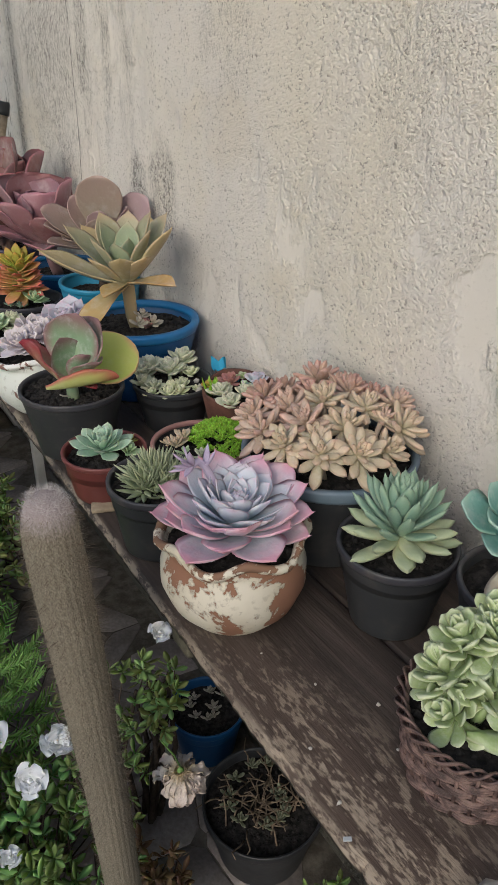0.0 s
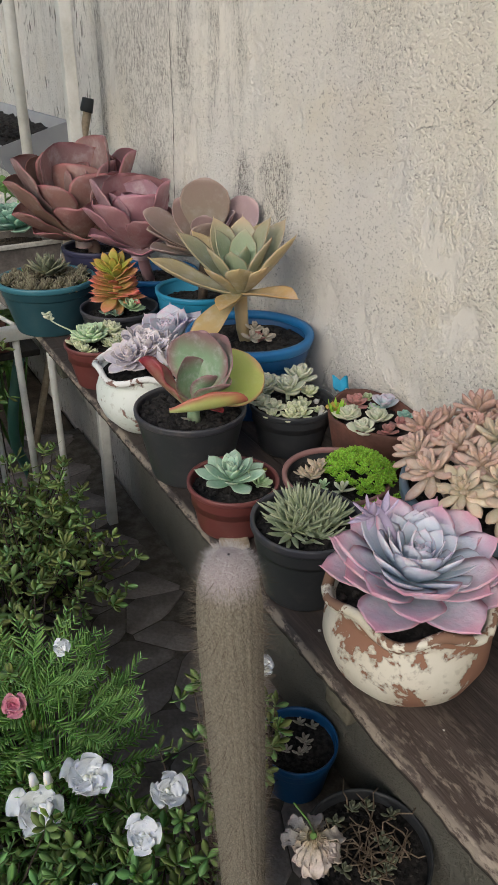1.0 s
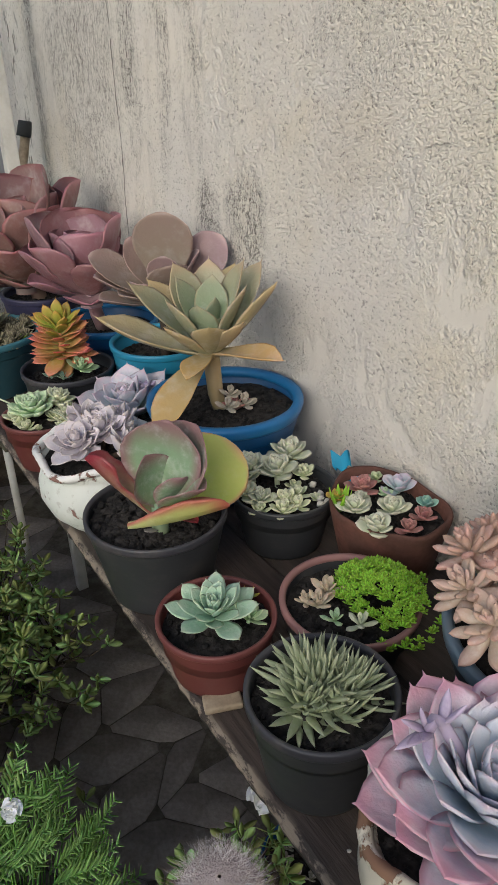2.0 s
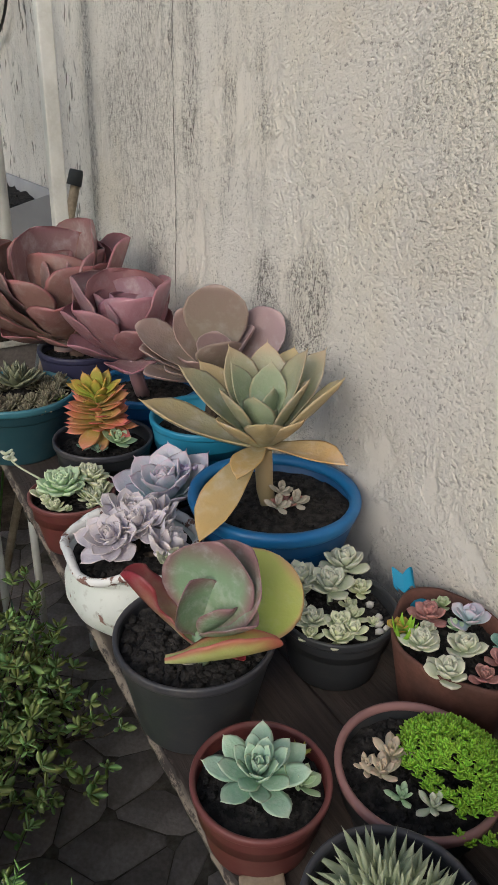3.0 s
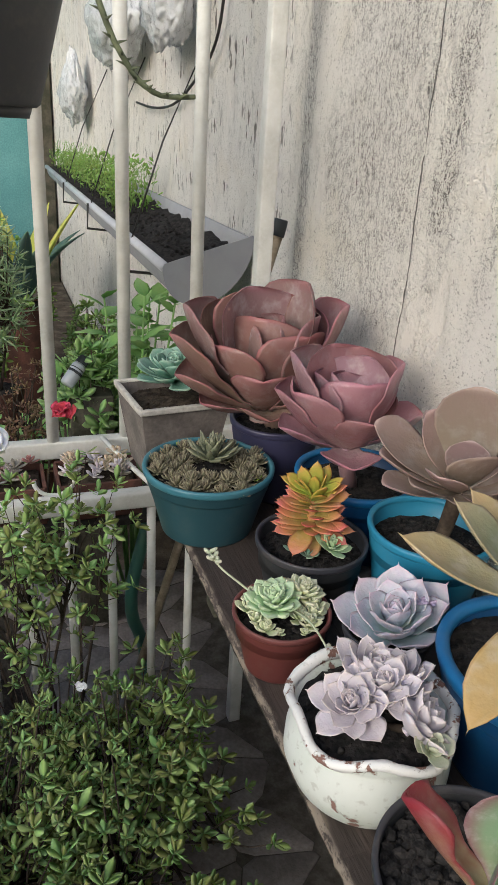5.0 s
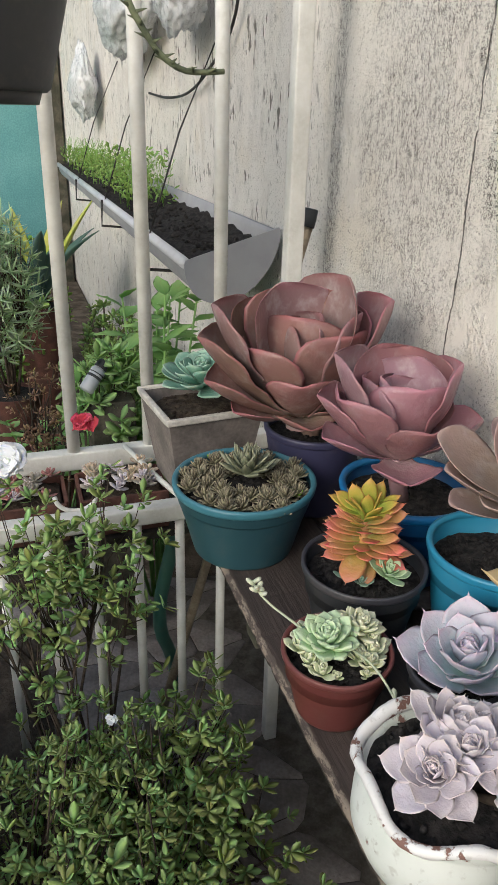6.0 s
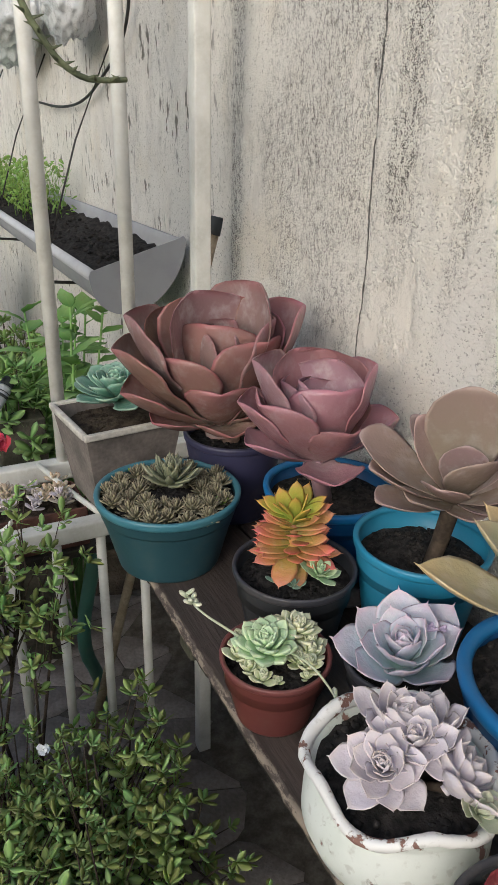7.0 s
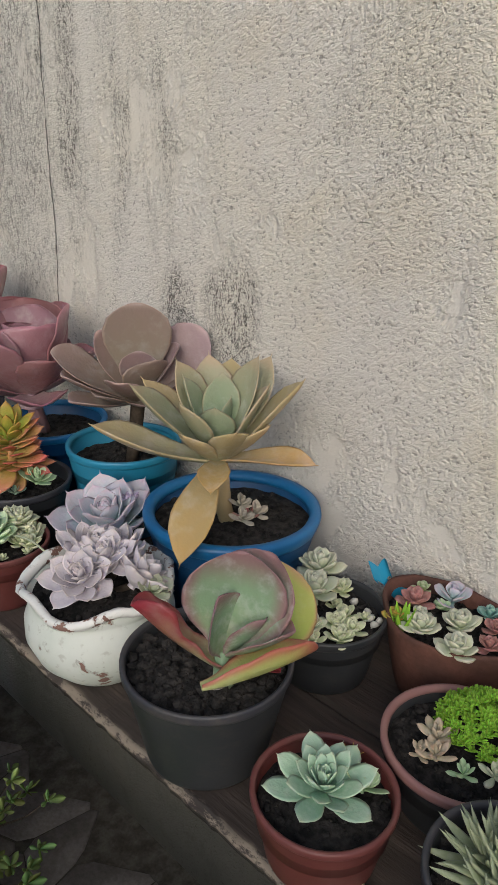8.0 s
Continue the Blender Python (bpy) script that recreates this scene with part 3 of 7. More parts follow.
# leaves
L_ECH = leaf_material("blue_pink_leaf", rgb(170, 200, 208), rgb(182, 200, 214), rgb(204, 204, 220), rgb(222, 178, 200), 0.5, 0.86, 0.55, 0.06, 0.008, powder=0.25)
L_ECH_LOW = leaf_material("pink_outer_leaf", rgb(170, 190, 196), rgb(192, 194, 208), rgb(220, 182, 202), rgb(222, 142, 168), 0.7, 0.78, 0.5, 0.07, 0.008, powder=0.3)
L_AGAVE = leaf_material("grey_green_leaf", rgb(166, 186, 158), rgb(132, 168, 148), rgb(134, 168, 146), rgb(178, 194, 156), 0.35, 0.76, 0.45, 0.1)
L_AGLOW = leaf_material("cream_green_leaf", rgb(196, 202, 164), rgb(184, 192, 150), rgb(160, 178, 142), rgb(190, 192, 150), 0.35, 0.76, 0.45, 0.1)
L_TEAL = leaf_material("blue_green_leaf", rgb(118, 172, 154), rgb(112, 168, 154), rgb(134, 184, 170), rgb(182, 210, 190), 0.55, 0.8, 0.42, 0.1, powder=0.25)
L_TEAL2 = leaf_material("deep_blue_green_leaf", rgb(92, 146, 122), rgb(100, 154, 134), rgb(122, 172, 150), rgb(182, 210, 188), 0.65, 0.84, 0.42, 0.1, powder=0.2)
L_JADE = leaf_material("pale_jade_leaf", rgb(150, 172, 104), rgb(164, 186, 122), rgb(184, 200, 150), rgb(212, 216, 184), 0.6, 0.84, 0.42, 0.12, powder=0.2)
L_GHOST = leaf_material("peach_leaf", rgb(194, 178, 154), rgb(202, 176, 156), rgb(202, 166, 148), rgb(200, 160, 144), 0.4, 0.72, 0.5, 0.1, 0.01, powder=0.3)
L_GHOSTG = leaf_material("cream_leaf", rgb(192, 184, 150), rgb(202, 188, 158), rgb(206, 180, 152), rgb(202, 172, 146), 0.4, 0.7, 0.5, 0.1, 0.01, powder=0.3)
L_GHOSTP = leaf_material("rosy_peach_leaf", rgb(192, 170, 146), rgb(196, 160, 142), rgb(196, 152, 136), rgb(192, 146, 132), 0.4, 0.72, 0.5, 0.1, 0.01, powder=0.3)
L_MINT = leaf_material("mint_leaf", rgb(144, 190, 156), rgb(158, 198, 168), rgb(178, 208, 180), rgb(202, 196, 166), 0.4, 0.84, 0.42, 0.1, powder=0.25)
L_HAW = leaf_material("olive_spike", rgb(140, 154, 108), rgb(150, 164, 122), rgb(170, 180, 144), rgb(186, 188, 156), 0.3, 0.7, 0.45, 0.18)
L_KAL = leaf_material("green_purple_paddle", rgb(156, 172, 132), rgb(132, 166, 128), rgb(130, 150, 122), rgb(150, 96, 108), 0.85, 0.62, 0.4, 0.05, powder=0.3)
L_KALY = leaf_material("yellow_green_paddle", rgb(176, 188, 84), rgb(188, 200, 84), rgb(196, 196, 96), rgb(220, 140, 120), 0.75, 0.86, 0.42, 0.04, powder=0.1)
L_KALR = leaf_material("red_paddle", rgb(182, 186, 134), rgb(168, 112, 90), rgb(160, 54, 70), rgb(154, 42, 64), 0.85, 0.7, 0.4, 0.05, powder=0.08)
L_KALE = leaf_material("green_red_edged_paddle", rgb(198, 202, 128), rgb(194, 198, 108), rgb(202, 182, 104), rgb(190, 72, 76), 0.9, 0.66, 0.42, 0.04, powder=0.05)
L_YEL = leaf_material("sage_gold_leaf", rgb(146, 162, 126), rgb(158, 166, 132), rgb(172, 162, 130), rgb(190, 164, 128), 0.75, 0.8, 0.46, 0.1, 0.012, powder=0.3)
L_YELC = leaf_material("cream_gold_leaf", rgb(156, 160, 124), rgb(178, 166, 128), rgb(190, 166, 118), rgb(204, 176, 128), 0.7, 0.82, 0.46, 0.08, 0.01, powder=0.25)
L_SAGE = leaf_material("sage_leaf", rgb(132, 160, 124), rgb(140, 162, 128), rgb(150, 160, 130), rgb(180, 164, 130), 0.7, 0.84, 0.46, 0.08, powder=0.25)
L_YELO = leaf_material("gold_outer_leaf", rgb(168, 156, 118), rgb(186, 160, 108), rgb(202, 162, 92), rgb(212, 164, 90), 0.6, 0.8, 0.46, 0.08, powder=0.2)
L_BROWN = leaf_material("taupe_leaf", rgb(150, 138, 118), rgb(146, 128, 114), rgb(152, 126, 118), rgb(196, 166, 156), 0.65, 0.9, 0.42, 0.14, 0.018, powder=0.15)
L_RED = leaf_material("burgundy_leaf", rgb(150, 130, 114), rgb(148, 112, 102), rgb(147, 102, 98), rgb(184, 98, 106), 0.65, 0.92, 0.27, 0.2, 0.02, powder=0.12)
L_RED2 = leaf_material("wine_leaf", rgb(164, 134, 136), rgb(160, 112, 118), rgb(162, 112, 121), rgb(190, 114, 128), 0.6, 0.92, 0.28, 0.18, 0.016, powder=0.14)
L_RED_IN = leaf_material("pale_burgundy_leaf", rgb(142, 130, 114), rgb(146, 122, 116), rgb(152, 114, 116), rgb(172, 104, 112), 0.6, 0.9, 0.27, 0.12, 0.015, powder=0.3)
L_WINE_IN = leaf_material("pale_wine_leaf", rgb(168, 144, 150), rgb(164, 130, 142), rgb(166, 124, 138), rgb(188, 124, 140), 0.5, 0.9, 0.28, 0.12, 0.014, powder=0.35)
L_MAUVE = leaf_material("mauve_taupe_leaf", rgb(150, 134, 122), rgb(150, 126, 124), rgb(158, 128, 132), rgb(204, 172, 170), 0.65, 0.9, 0.42, 0.1, 0.012, powder=0.2)
L_ORANGE = leaf_material("orange_leaf", rgb(138, 150, 54), rgb(190, 146, 72), rgb(214, 126, 92), rgb(210, 108, 84), 0.55, 0.76, 0.42, 0.12, 0.025, powder=0.1)
L_LIME = leaf_material("lime_yellow_leaf", rgb(118, 148, 48), rgb(152, 166, 52), rgb(192, 164, 58), rgb(212, 124, 62), 0.5, 0.8, 0.42, 0.1, powder=0.03)
L_LILAC = leaf_material("lilac_leaf", rgb(200, 192, 206), rgb(210, 201, 212), rgb(222, 210, 216), rgb(228, 210, 202), 0.5, 0.8, 0.5, 0.12, 0.018, powder=0.3)
L_LIL2 = leaf_material("blue_violet_leaf", rgb(164, 204, 194), rgb(184, 202, 212), rgb(210, 198, 216), rgb(218, 178, 196), 0.5, 0.84, 0.5, 0.1, powder=0.3)
L_PALE = leaf_material("pale_sage_leaf", rgb(176, 190, 152), rgb(196, 204, 172), rgb(208, 210, 184), rgb(212, 196, 176), 0.4, 0.8, 0.45, 0.12, 0.012)
L_PALEJ = leaf_material("pale_sage_cluster", rgb(160, 176, 124), rgb(200, 210, 160), rgb(218, 220, 184), rgb(212, 204, 176), 0.4, 0.8, 0.45, 0.12, 0.012)
L_GROS = leaf_material("bright_mint_leaf", rgb(142, 184, 122), rgb(170, 206, 152), rgb(190, 216, 168), rgb(206, 216, 180), 0.4, 0.8, 0.42, 0.08)
L_MOSSROS = leaf_material("brown_olive_spikes", rgb(86, 84, 60), rgb(116, 110, 84), rgb(148, 138, 112), rgb(160, 150, 124), 0.35, 0.7, 0.6, 0.3, 0.02, island=True, soft=0)
L_DKHAW = leaf_material("dark_olive_leaf", rgb(92, 100, 70), rgb(106, 114, 84), rgb(134, 138, 110), rgb(150, 148, 120), 0.4, 0.7, 0.5, 0.15)
L_DUSTY = leaf_material("dusty_grey_leaf", rgb(150, 146, 128), rgb(166, 158, 142), rgb(182, 172, 156), rgb(190, 176, 162), 0.4, 0.8, 0.6, 0.15)
L_SEDUM = leaf_material("lime_sedum", rgb(96, 150, 20), rgb(124, 180, 30), rgb(156, 204, 52), rgb(150, 200, 60), 0.3, 0.7, 0.45, 0.25, 0.012, island=True, powder=0.0)
L_ROSY = leaf_material("rosy_leaf", rgb(160, 110, 100), rgb(172, 116, 108), rgb(180, 120, 112), rgb(186, 120, 116), 0.4, 0.8, 0.45, 0.12)
L_FLOWERSTEM = leaf_material("mauve_flower_stem", rgb(176, 160, 188), rgb(186, 168, 200), rgb(196, 176, 210), rgb(190, 170, 205), 0.3, 0.8, 0.5, 0.1)
F_AZALEA = foliage("azalea_leaf", rgb(126, 154, 86), rgb(162, 192, 102), 0.05, 0.45, 0.8)
F_BED = foliage("shaded_azalea_leaf", rgb(92, 126, 64), rgb(136, 172, 88), 0.045, 0.5, 0.8)
F_DARK = foliage("dark_shrub_leaf", rgb(102, 132, 70), rgb(142, 172, 94), 0.03, 0.5)
F_FERN = foliage("feathery_leaf", rgb(112, 168, 76), rgb(156, 210, 102), 0.012, 0.3)
F_SOFT = foliage("grey_green_needle_leaf", rgb(150, 184, 130), rgb(192, 216, 168), 0.015, 0.25)
F_MINT = foliage("fresh_green_leaf", rgb(112, 158, 84), rgb(158, 200, 116), 0.012, 0.25)
F_HERB = foliage("herb_leaf", rgb(104, 148, 58), rgb(146, 186, 86), 0.015, 0.3)
F_YELLOW = foliage("yellow_variegated_blade", rgb(170, 176, 70), rgb(206, 206, 96), 0.015, 0.2)
F_BLADE = foliage("grey_green_blade", rgb(70, 100, 92), rgb(96, 128, 116), 0.01, 0.2)
F_DRY = foliage("dry_twig_leaf", rgb(126, 92, 70), rgb(160, 120, 92), 0.015, 0.3)
P_WHITE = leaf_material("white_petal", rgb(238, 240, 228), rgb(251, 251, 250), rgb(252, 252, 252), rgb(253, 253, 253), 0.3, 0.8, 0.7, 0.01, 0.004, soft=0.5, powder=0)
P_BLUSH = leaf_material("wilting_petal", rgb(196, 170, 120), rgb(222, 204, 186), rgb(228, 208, 196), rgb(196, 160, 128), 0.4, 0.8, 0.65, 0.08, 0.01, soft=0.15, powder=0)
P_PINK = leaf_material("pink_petal", rgb(206, 96, 120), rgb(222, 116, 140), rgb(228, 140, 156), rgb(236, 176, 180), 0.4, 0.8, 0.55, 0.1, 0.01, soft=0.15, powder=0)
P_RED = leaf_material("crimson_petal", rgb(190, 30, 60), rgb(214, 44, 78), rgb(222, 60, 92), rgb(224, 80, 104), 0.4, 0.8, 0.5, 0.1, 0.01, soft=0.15, powder=0)


def fuzzy_skin():
    m, nt, b = material("furry_cactus_skin", 0.85, 0.2)
    v = coords(nt)
    f = noise_of(nt, coords(nt, "Object", (620, 620, 380)), 1.0, 3, 0.7)
    col = ramp_of(nt, f, [(0.3, rgb(120, 111, 96)), (0.5, rgb(147, 137, 119)), (0.7, rgb(174, 163, 145))])
    x, y, z = axes(nt, v)
    col = blend(nt, step_of(nt, calc(nt, "ADD", z, calc(nt, "MULTIPLY", f, 0.03)), 0.868, 0.892), col, rgb(188, 174, 174))
    nt.links.new(col, b.inputs["Base Color"])
    relief(nt, b, f, 0.9, 0.003)
    return m


def bag_film():
    m, nt, b = material("clear_plastic_film", 0.12, 0.7)
    v = coords(nt)
    b.inputs["Base Color"].default_value = rgb(250, 251, 253)
    b.inputs["Alpha"].default_value = 0.8
    relief(nt, b, noise_of(nt, v, 22, 6, 0.75, 2.5), 0.55, 0.015)
    return m


M_CACTUS, M_BAG = fuzzy_skin(), bag_film()
M_SPINE = speckled("pale_spines", rgb(180, 170, 150), rgb(138, 127, 109), 60, 0.7, 0.1, 0.001)
M_WOOL = speckled("silver_wool", rgb(226, 220, 222), rgb(196, 188, 190), 60, 0.35, 0.1, 0.001, 250, 0.6)
M_BRISTLE = speckled("brown_bristles", rgb(140, 122, 102), rgb(100, 84, 70), 60, 0.7, 0.1, 0.001)

# ---- the setting ----
WALL_X, BENCH_Z, EDGE_X = 0.555, 0.714, 0.2465


def sheet(name, x0, x1, y0, y1, nx, ny, height, mat):
    xs, ys = np.linspace(x0, x1, nx), np.linspace(y0, y1, ny)
    v = np.array([(x, y, height(x, y)) for y in ys for x in xs])
    f = [(j * nx + i, j * nx + i + 1, (j + 1) * nx + i + 1, (j + 1) * nx + i) for j in range(ny - 1) for i in range(nx - 1)]
    return put(name, mesh_of(name, v, f, mat, v[:, :2]))


def earth_height(x, y):
    return -0.03 + 0.012 * noise.noise((x * 7, y * 7, 1)) + (0.03 if x < -0.02 else 0.0)


ground = sheet("ground", -60, 60, -60, 60, 9, 9, lambda x, y: -0.06, M_EARTH)
tagged(ground, "dark brown bare garden earth", "ground", kind="structure")
bed = sheet("garden_bed", -1.6, 0.55, -1.5, 6.6, 60, 180, earth_height, M_EARTH)
tagged(bed, "dark crumbly soil of the garden bed", "ground", kind="structure")


def wall_with(name, size, at, mat, label):
    ob = part(name, box(size, 0.004), mat, None, "", Matrix.Translation(at), smooth=False)
    me = ob.data
    for v in me.vertices:
        v.co += Vector(at)
    ob.matrix_basis = Matrix()
    return tagged(ob, label, "wall", kind="structure")


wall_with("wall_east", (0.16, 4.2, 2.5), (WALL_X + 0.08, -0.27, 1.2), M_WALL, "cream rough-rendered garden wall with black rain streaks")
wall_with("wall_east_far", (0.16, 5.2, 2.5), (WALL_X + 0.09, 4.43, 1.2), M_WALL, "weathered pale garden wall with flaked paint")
wall_with("wall_north", (3.8, 0.12, 3.2), (-1.34, 6.97, 1.55), M_TEAL_WALL, "turquoise painted house wall")
# unseen wall added in the west; its height limits the low sky light
wall_with("wall_west", (0.14, 11.0, 1.3), (-2.6, 1.6, 0.6), M_PLAIN_WALL, "unseen plain grey wall added to close the west side")
corner = part("corner_post", box((0.12, 0.08, 2.6), 0.006, Matrix.Translation((0.49, 6.84, 1.24))), M_MOSSY)
tagged(corner, "dark grey concrete post in the corner", "post", kind="structure")

# paved walk under and beside the bench: irregular flags with open joints
paving = sheet("pavement", 0.02, 0.555, -1.0, 2.35, 6, 30, lambda x, y: -0.0025, M_JOINT)
tagged(paving, "dark irregular stone paving with sandy joints", "paving", kind="structure")
rnd = random.Random(5)
STEP = 0.108
nodes_at = {}
for i in range(-1, 8):
    for j in range(-6, 23):
        nodes_at[i, j] = (0.02 + i * STEP + rnd.uniform(-0.03, 0.03) + (0.5 * STEP if j % 2 else 0), j * STEP + rnd.uniform(-0.03, 0.03))
for i in range(-1, 6):
    for j in range(-6, 22):
        quad = [Vector((*nodes_at[k], 0)) for k in ((i, j), (i + 1, j), (i + 1, j + 1), (i, j + 1))]
        c = sum(quad, Vector()) / 4
        if c.x > 0.52 or c.x < 0.0:
            continue
        ring = []
        for a, b in zip(quad, quad[1:] + quad[:1]):
            ring += [a.lerp(b, 0.14), a.lerp(b, 0.86)]
        lift = rnd.uniform(-0.0015, 0.0015)
        rows = []
        for inset, z in ((0.0016, -0.03), (0.0016, -0.002), (0.006, 0.001)):
            rows.append([p + (c - p).normalized() * inset + Vector((0, 0, z + lift)) for p in ring])
        n = len(ring)
        v = np.array([tuple(p - c) for row in rows for p in row] + [(0, 0, 0.003 + lift)])
        f = [(r * n + q, r * n + (q + 1) % n, (r + 1) * n + (q + 1) % n, (r + 1) * n + q) for r in range(2) for q in range(n)]
        f += [(2 * n + q, 2 * n + (q + 1) % n, 3 * n) for q in range(n)]
        put("paving_stone", mesh_of("paving_stone", v, f, M_STONE, v[:, :2]), paving, Matrix.Translation(c))

# ---- the bench ----


def plank(name, x0, x1, y0, y1, z0, z1, seed, parent, mat, chip=0.004):
    """A sawn board with a chipped, uneven edge."""
    r = random.Random(seed)
    n = 420
    prof = [(x0, z0), (x0 - 0.001, (z0 + z1) / 2), (x0 + 0.001, z1 - 0.003), (x0 + 0.004, z1), (x1 - 0.004, z1), (x1, z1 - 0.003), (x1, z0)]
    v, f = [], []
    for j in range(n + 1):
        y = y0 + (y1 - y0) * j / n
        d = noise.noise((y * 22, seed, 2)) * chip * 0.5 + noise.noise((y * 110, seed, 5)) * chip * 0.7
        e = noise.noise((y * 5, seed, 9)) * 0.0012
        for k, (x, z) in enumerate(prof):
            v.append((x + (d if k < 4 else 0), y, z + (e if z > z0 else 0) + (min(0, d) * 0.5 if k in (2, 3) else 0)))
    m = len(prof)
    for j in range(n):
        for k in range(m):
            q = (k + 1) % m
            f.append((j * m + k, (j + 1) * m + k, (j + 1) * m + q, j * m + q))
    f += [tuple(range(m)), tuple(n * m + k for k in range(m))[::-1]]
    v = np.array(v)
    ob = put(name, mesh_of(name, v, f, mat, v[:, :2], smooth=False), parent)
    return ob


bench = thing("wooden_bench", "long weathered dark plank bench against the garden wall", "bench")
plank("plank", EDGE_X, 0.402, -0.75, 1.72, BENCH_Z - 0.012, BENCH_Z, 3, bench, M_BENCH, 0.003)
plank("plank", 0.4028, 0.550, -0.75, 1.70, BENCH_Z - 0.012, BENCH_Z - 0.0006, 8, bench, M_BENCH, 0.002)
for y in (-0.5, 0.45, 1.30):
    part("bracket", box((0.30, 0.035, 0.035), 0.004, Matrix.Translation((0.405, y, BENCH_Z - 0.0300))), M_MOSSY, bench, "dark wall bracket")

# ---- pots ----


def pot_profile(r, h, lip, base=0.74, wall=0.0022, deep=0.03):
    top = r - 0.0020
    low = r * base
    out = [(0.0005, 0.0), (low - 0.004, 0.0), (low - 0.001, 0.001), (low, 0.004), (low * 0.5 + top * 0.5, h * 0.5), (low * 0.06 + top * 0.94, h * 0.94 - lip), (top, h - lip), (top, h - 0.004), (top - 0.0004, h - 0.002)]
    inn = [(top - wall, h - 0.002), (top - wall - 0.0003, h - 0.005), (r * 0.955 - wall, h - deep), (0.0005, h - deep - 0.001)]
    return out + inn


def rim_profile(r, h, lip, roll=0.0):
    """The lip: a thin turned edge, or a fat rolled one."""
    w = 0.0036 + roll
    return [(r - 0.0028, h - lip), (r - 0.0008, h - lip - 0.0004), (r, h - lip + 0.0012), (r + roll * 0.4, h - 0.0022 - roll * 0.5), (r + roll * 0.2, h - 0.0006), (r - w * 0.35, h), (r - w * 0.75, h - 0.0002), (r - w - 0.0006, h - 0.0015 - roll * 0.4), (r - w - 0.0010, h - lip * 0.6), (r - 0.0028, h - lip)]


def potted(name, label, category, at, r, h, body, rim, soil=M_SOIL, lip=0.008, base=0.74, roll=0.0, sink=0.014, crumbs=90, lump=0.0035, seed=1, heap=0.005, group=""):
    """A round pot with its rim and soil; plants are added under it."""
    t = thing(name, label, category, (at[0], at[1], BENCH_Z if len(at) < 3 else at[2]), group)
    p = part("pot", lathe(pot_profile(r, h, lip, base, deep=sink + 0.012), 56), body, t)
    part("rim", lathe(rim_profile(r, h, lip, roll), 56), rim, p)
    part("soil", soil_piece(r * 0.96 - 0.003, h - sink, random.Random(seed), crumbs * 2, heap, lump), soil, t, smooth=False)["kind"] = "stuff"
    t["top"] = h - sink + heap
    return t


def wavy_pot(name, label, at, r, h, body, rim, lobes, seed, phase=0.0, soil_in=0.80):
    """A hand-thrown bellied pot with a frilled mouth."""
    t = thing(name, label, "potted succulent", (at[0], at[1], BENCH_Z))
    prof = [(0.0005, 0), (r * 0.60, 0), (r * 0.66, 0.004), (r * 0.86, h * 0.22), (r * 0.97, h * 0.44), (r * 0.965, h * 0.62), (r * 0.90, h * 0.76), (r * 0.87, h * 0.80), (r * 0.875, h * 0.82), (r * 0.93, h * 0.91), (r * 0.90, h * 0.92), (r * 0.82, h * 0.80), (r * 0.80, h * 0.7), (0.0005, h * 0.69)]

    def wave(a, i):
        k = (0, 0, 0, 0, 0, 0, 0, 0, 0.2, 1, 1, 0.2, 0, 0)[i]
        c = math.cos(lobes * a + phase)
        return (k * r * 0.036 * c, k * h * -0.036 * c)

    p = part("pot", lathe(prof, 96, wave), body, t)
    lip = [(r * 0.915, h * 0.895), (r * 0.965, h * 0.905), (r * 1.0, h * 0.945), (r * 0.99, h * 0.985), (r * 0.95, h), (r * 0.90, h * 0.985), (r * 0.865, h * 0.93), (r * 0.88, h * 0.895), (r * 0.915, h * 0.895)]

    def wave2(a, i):
        c = math.cos(lobes * a + phase)
        return (r * 0.04 * c + 0.0012 * noise.noise((math.cos(a) * 9, math.sin(a) * 9, i)), h * -0.04 * c + 0.0012 * noise.noise((math.cos(a) * 7, math.sin(a) * 7, 4)))

    part("rim", lathe(lip, 96, wave2), rim, p)
    part("soil", soil_piece(r * soil_in + 0.004, h * 0.83, random.Random(seed), 140, 0.004, 0.004), M_SOIL, t)
    t["top"] = h * 0.84
    return t


def posed(at, along, normal, length, wide=1.0):
    """A pose for a blade that starts at a place, runs along a way and faces a way."""
    x = Vector(along).normalized()
    z = Vector(normal)
    z = (z - x * z.dot(x)).normalized()
    y = z.cross(x)
    m = Matrix((x, y, z)).transposed().to_4x4()
    return Matrix.Translation(at) @ m @ Matrix.Diagonal((length, length * wide, length, 1))


def goblet(parent, at, right, near, leaves):
    """A loose goblet of broad cupped leaves, each given by its tip (right, near, up), width and material."""
    r = random.Random(int(at[0] * 1e5))
    core = part("rosette", dome(0.018, 0.03, 10), leaves[0][-1], parent, "", Matrix.Translation(at))
    for k, (a, n, u, wide, mat) in enumerate(leaves):
        w = right * a + near * n + UP * u
        flat = Vector((w.x, w.y, 0))
        inward = UP * 0.35 * w.length - flat
        inward = (inward - w * (inward.dot(w) / w.length_squared)).normalized()
        wide, bend = max(wide, 0.80), 0.55
        along = w * math.cos(bend / 2) - inward * (w.length * math.sin(bend / 2))
        p = blade(CABBAGE, wide * 1.10, 0.032, r.uniform(0.38, 0.52), bend, 0, 16, 8, r.uniform(0.006, 0.016), r.uniform(-0.1, 0.1))
        put("leaf", mesh_of("leaf", p[0], p[1], mat, p[2]), core, posed(flat * 0.12, along, inward, w.length * 0.98))
    return core


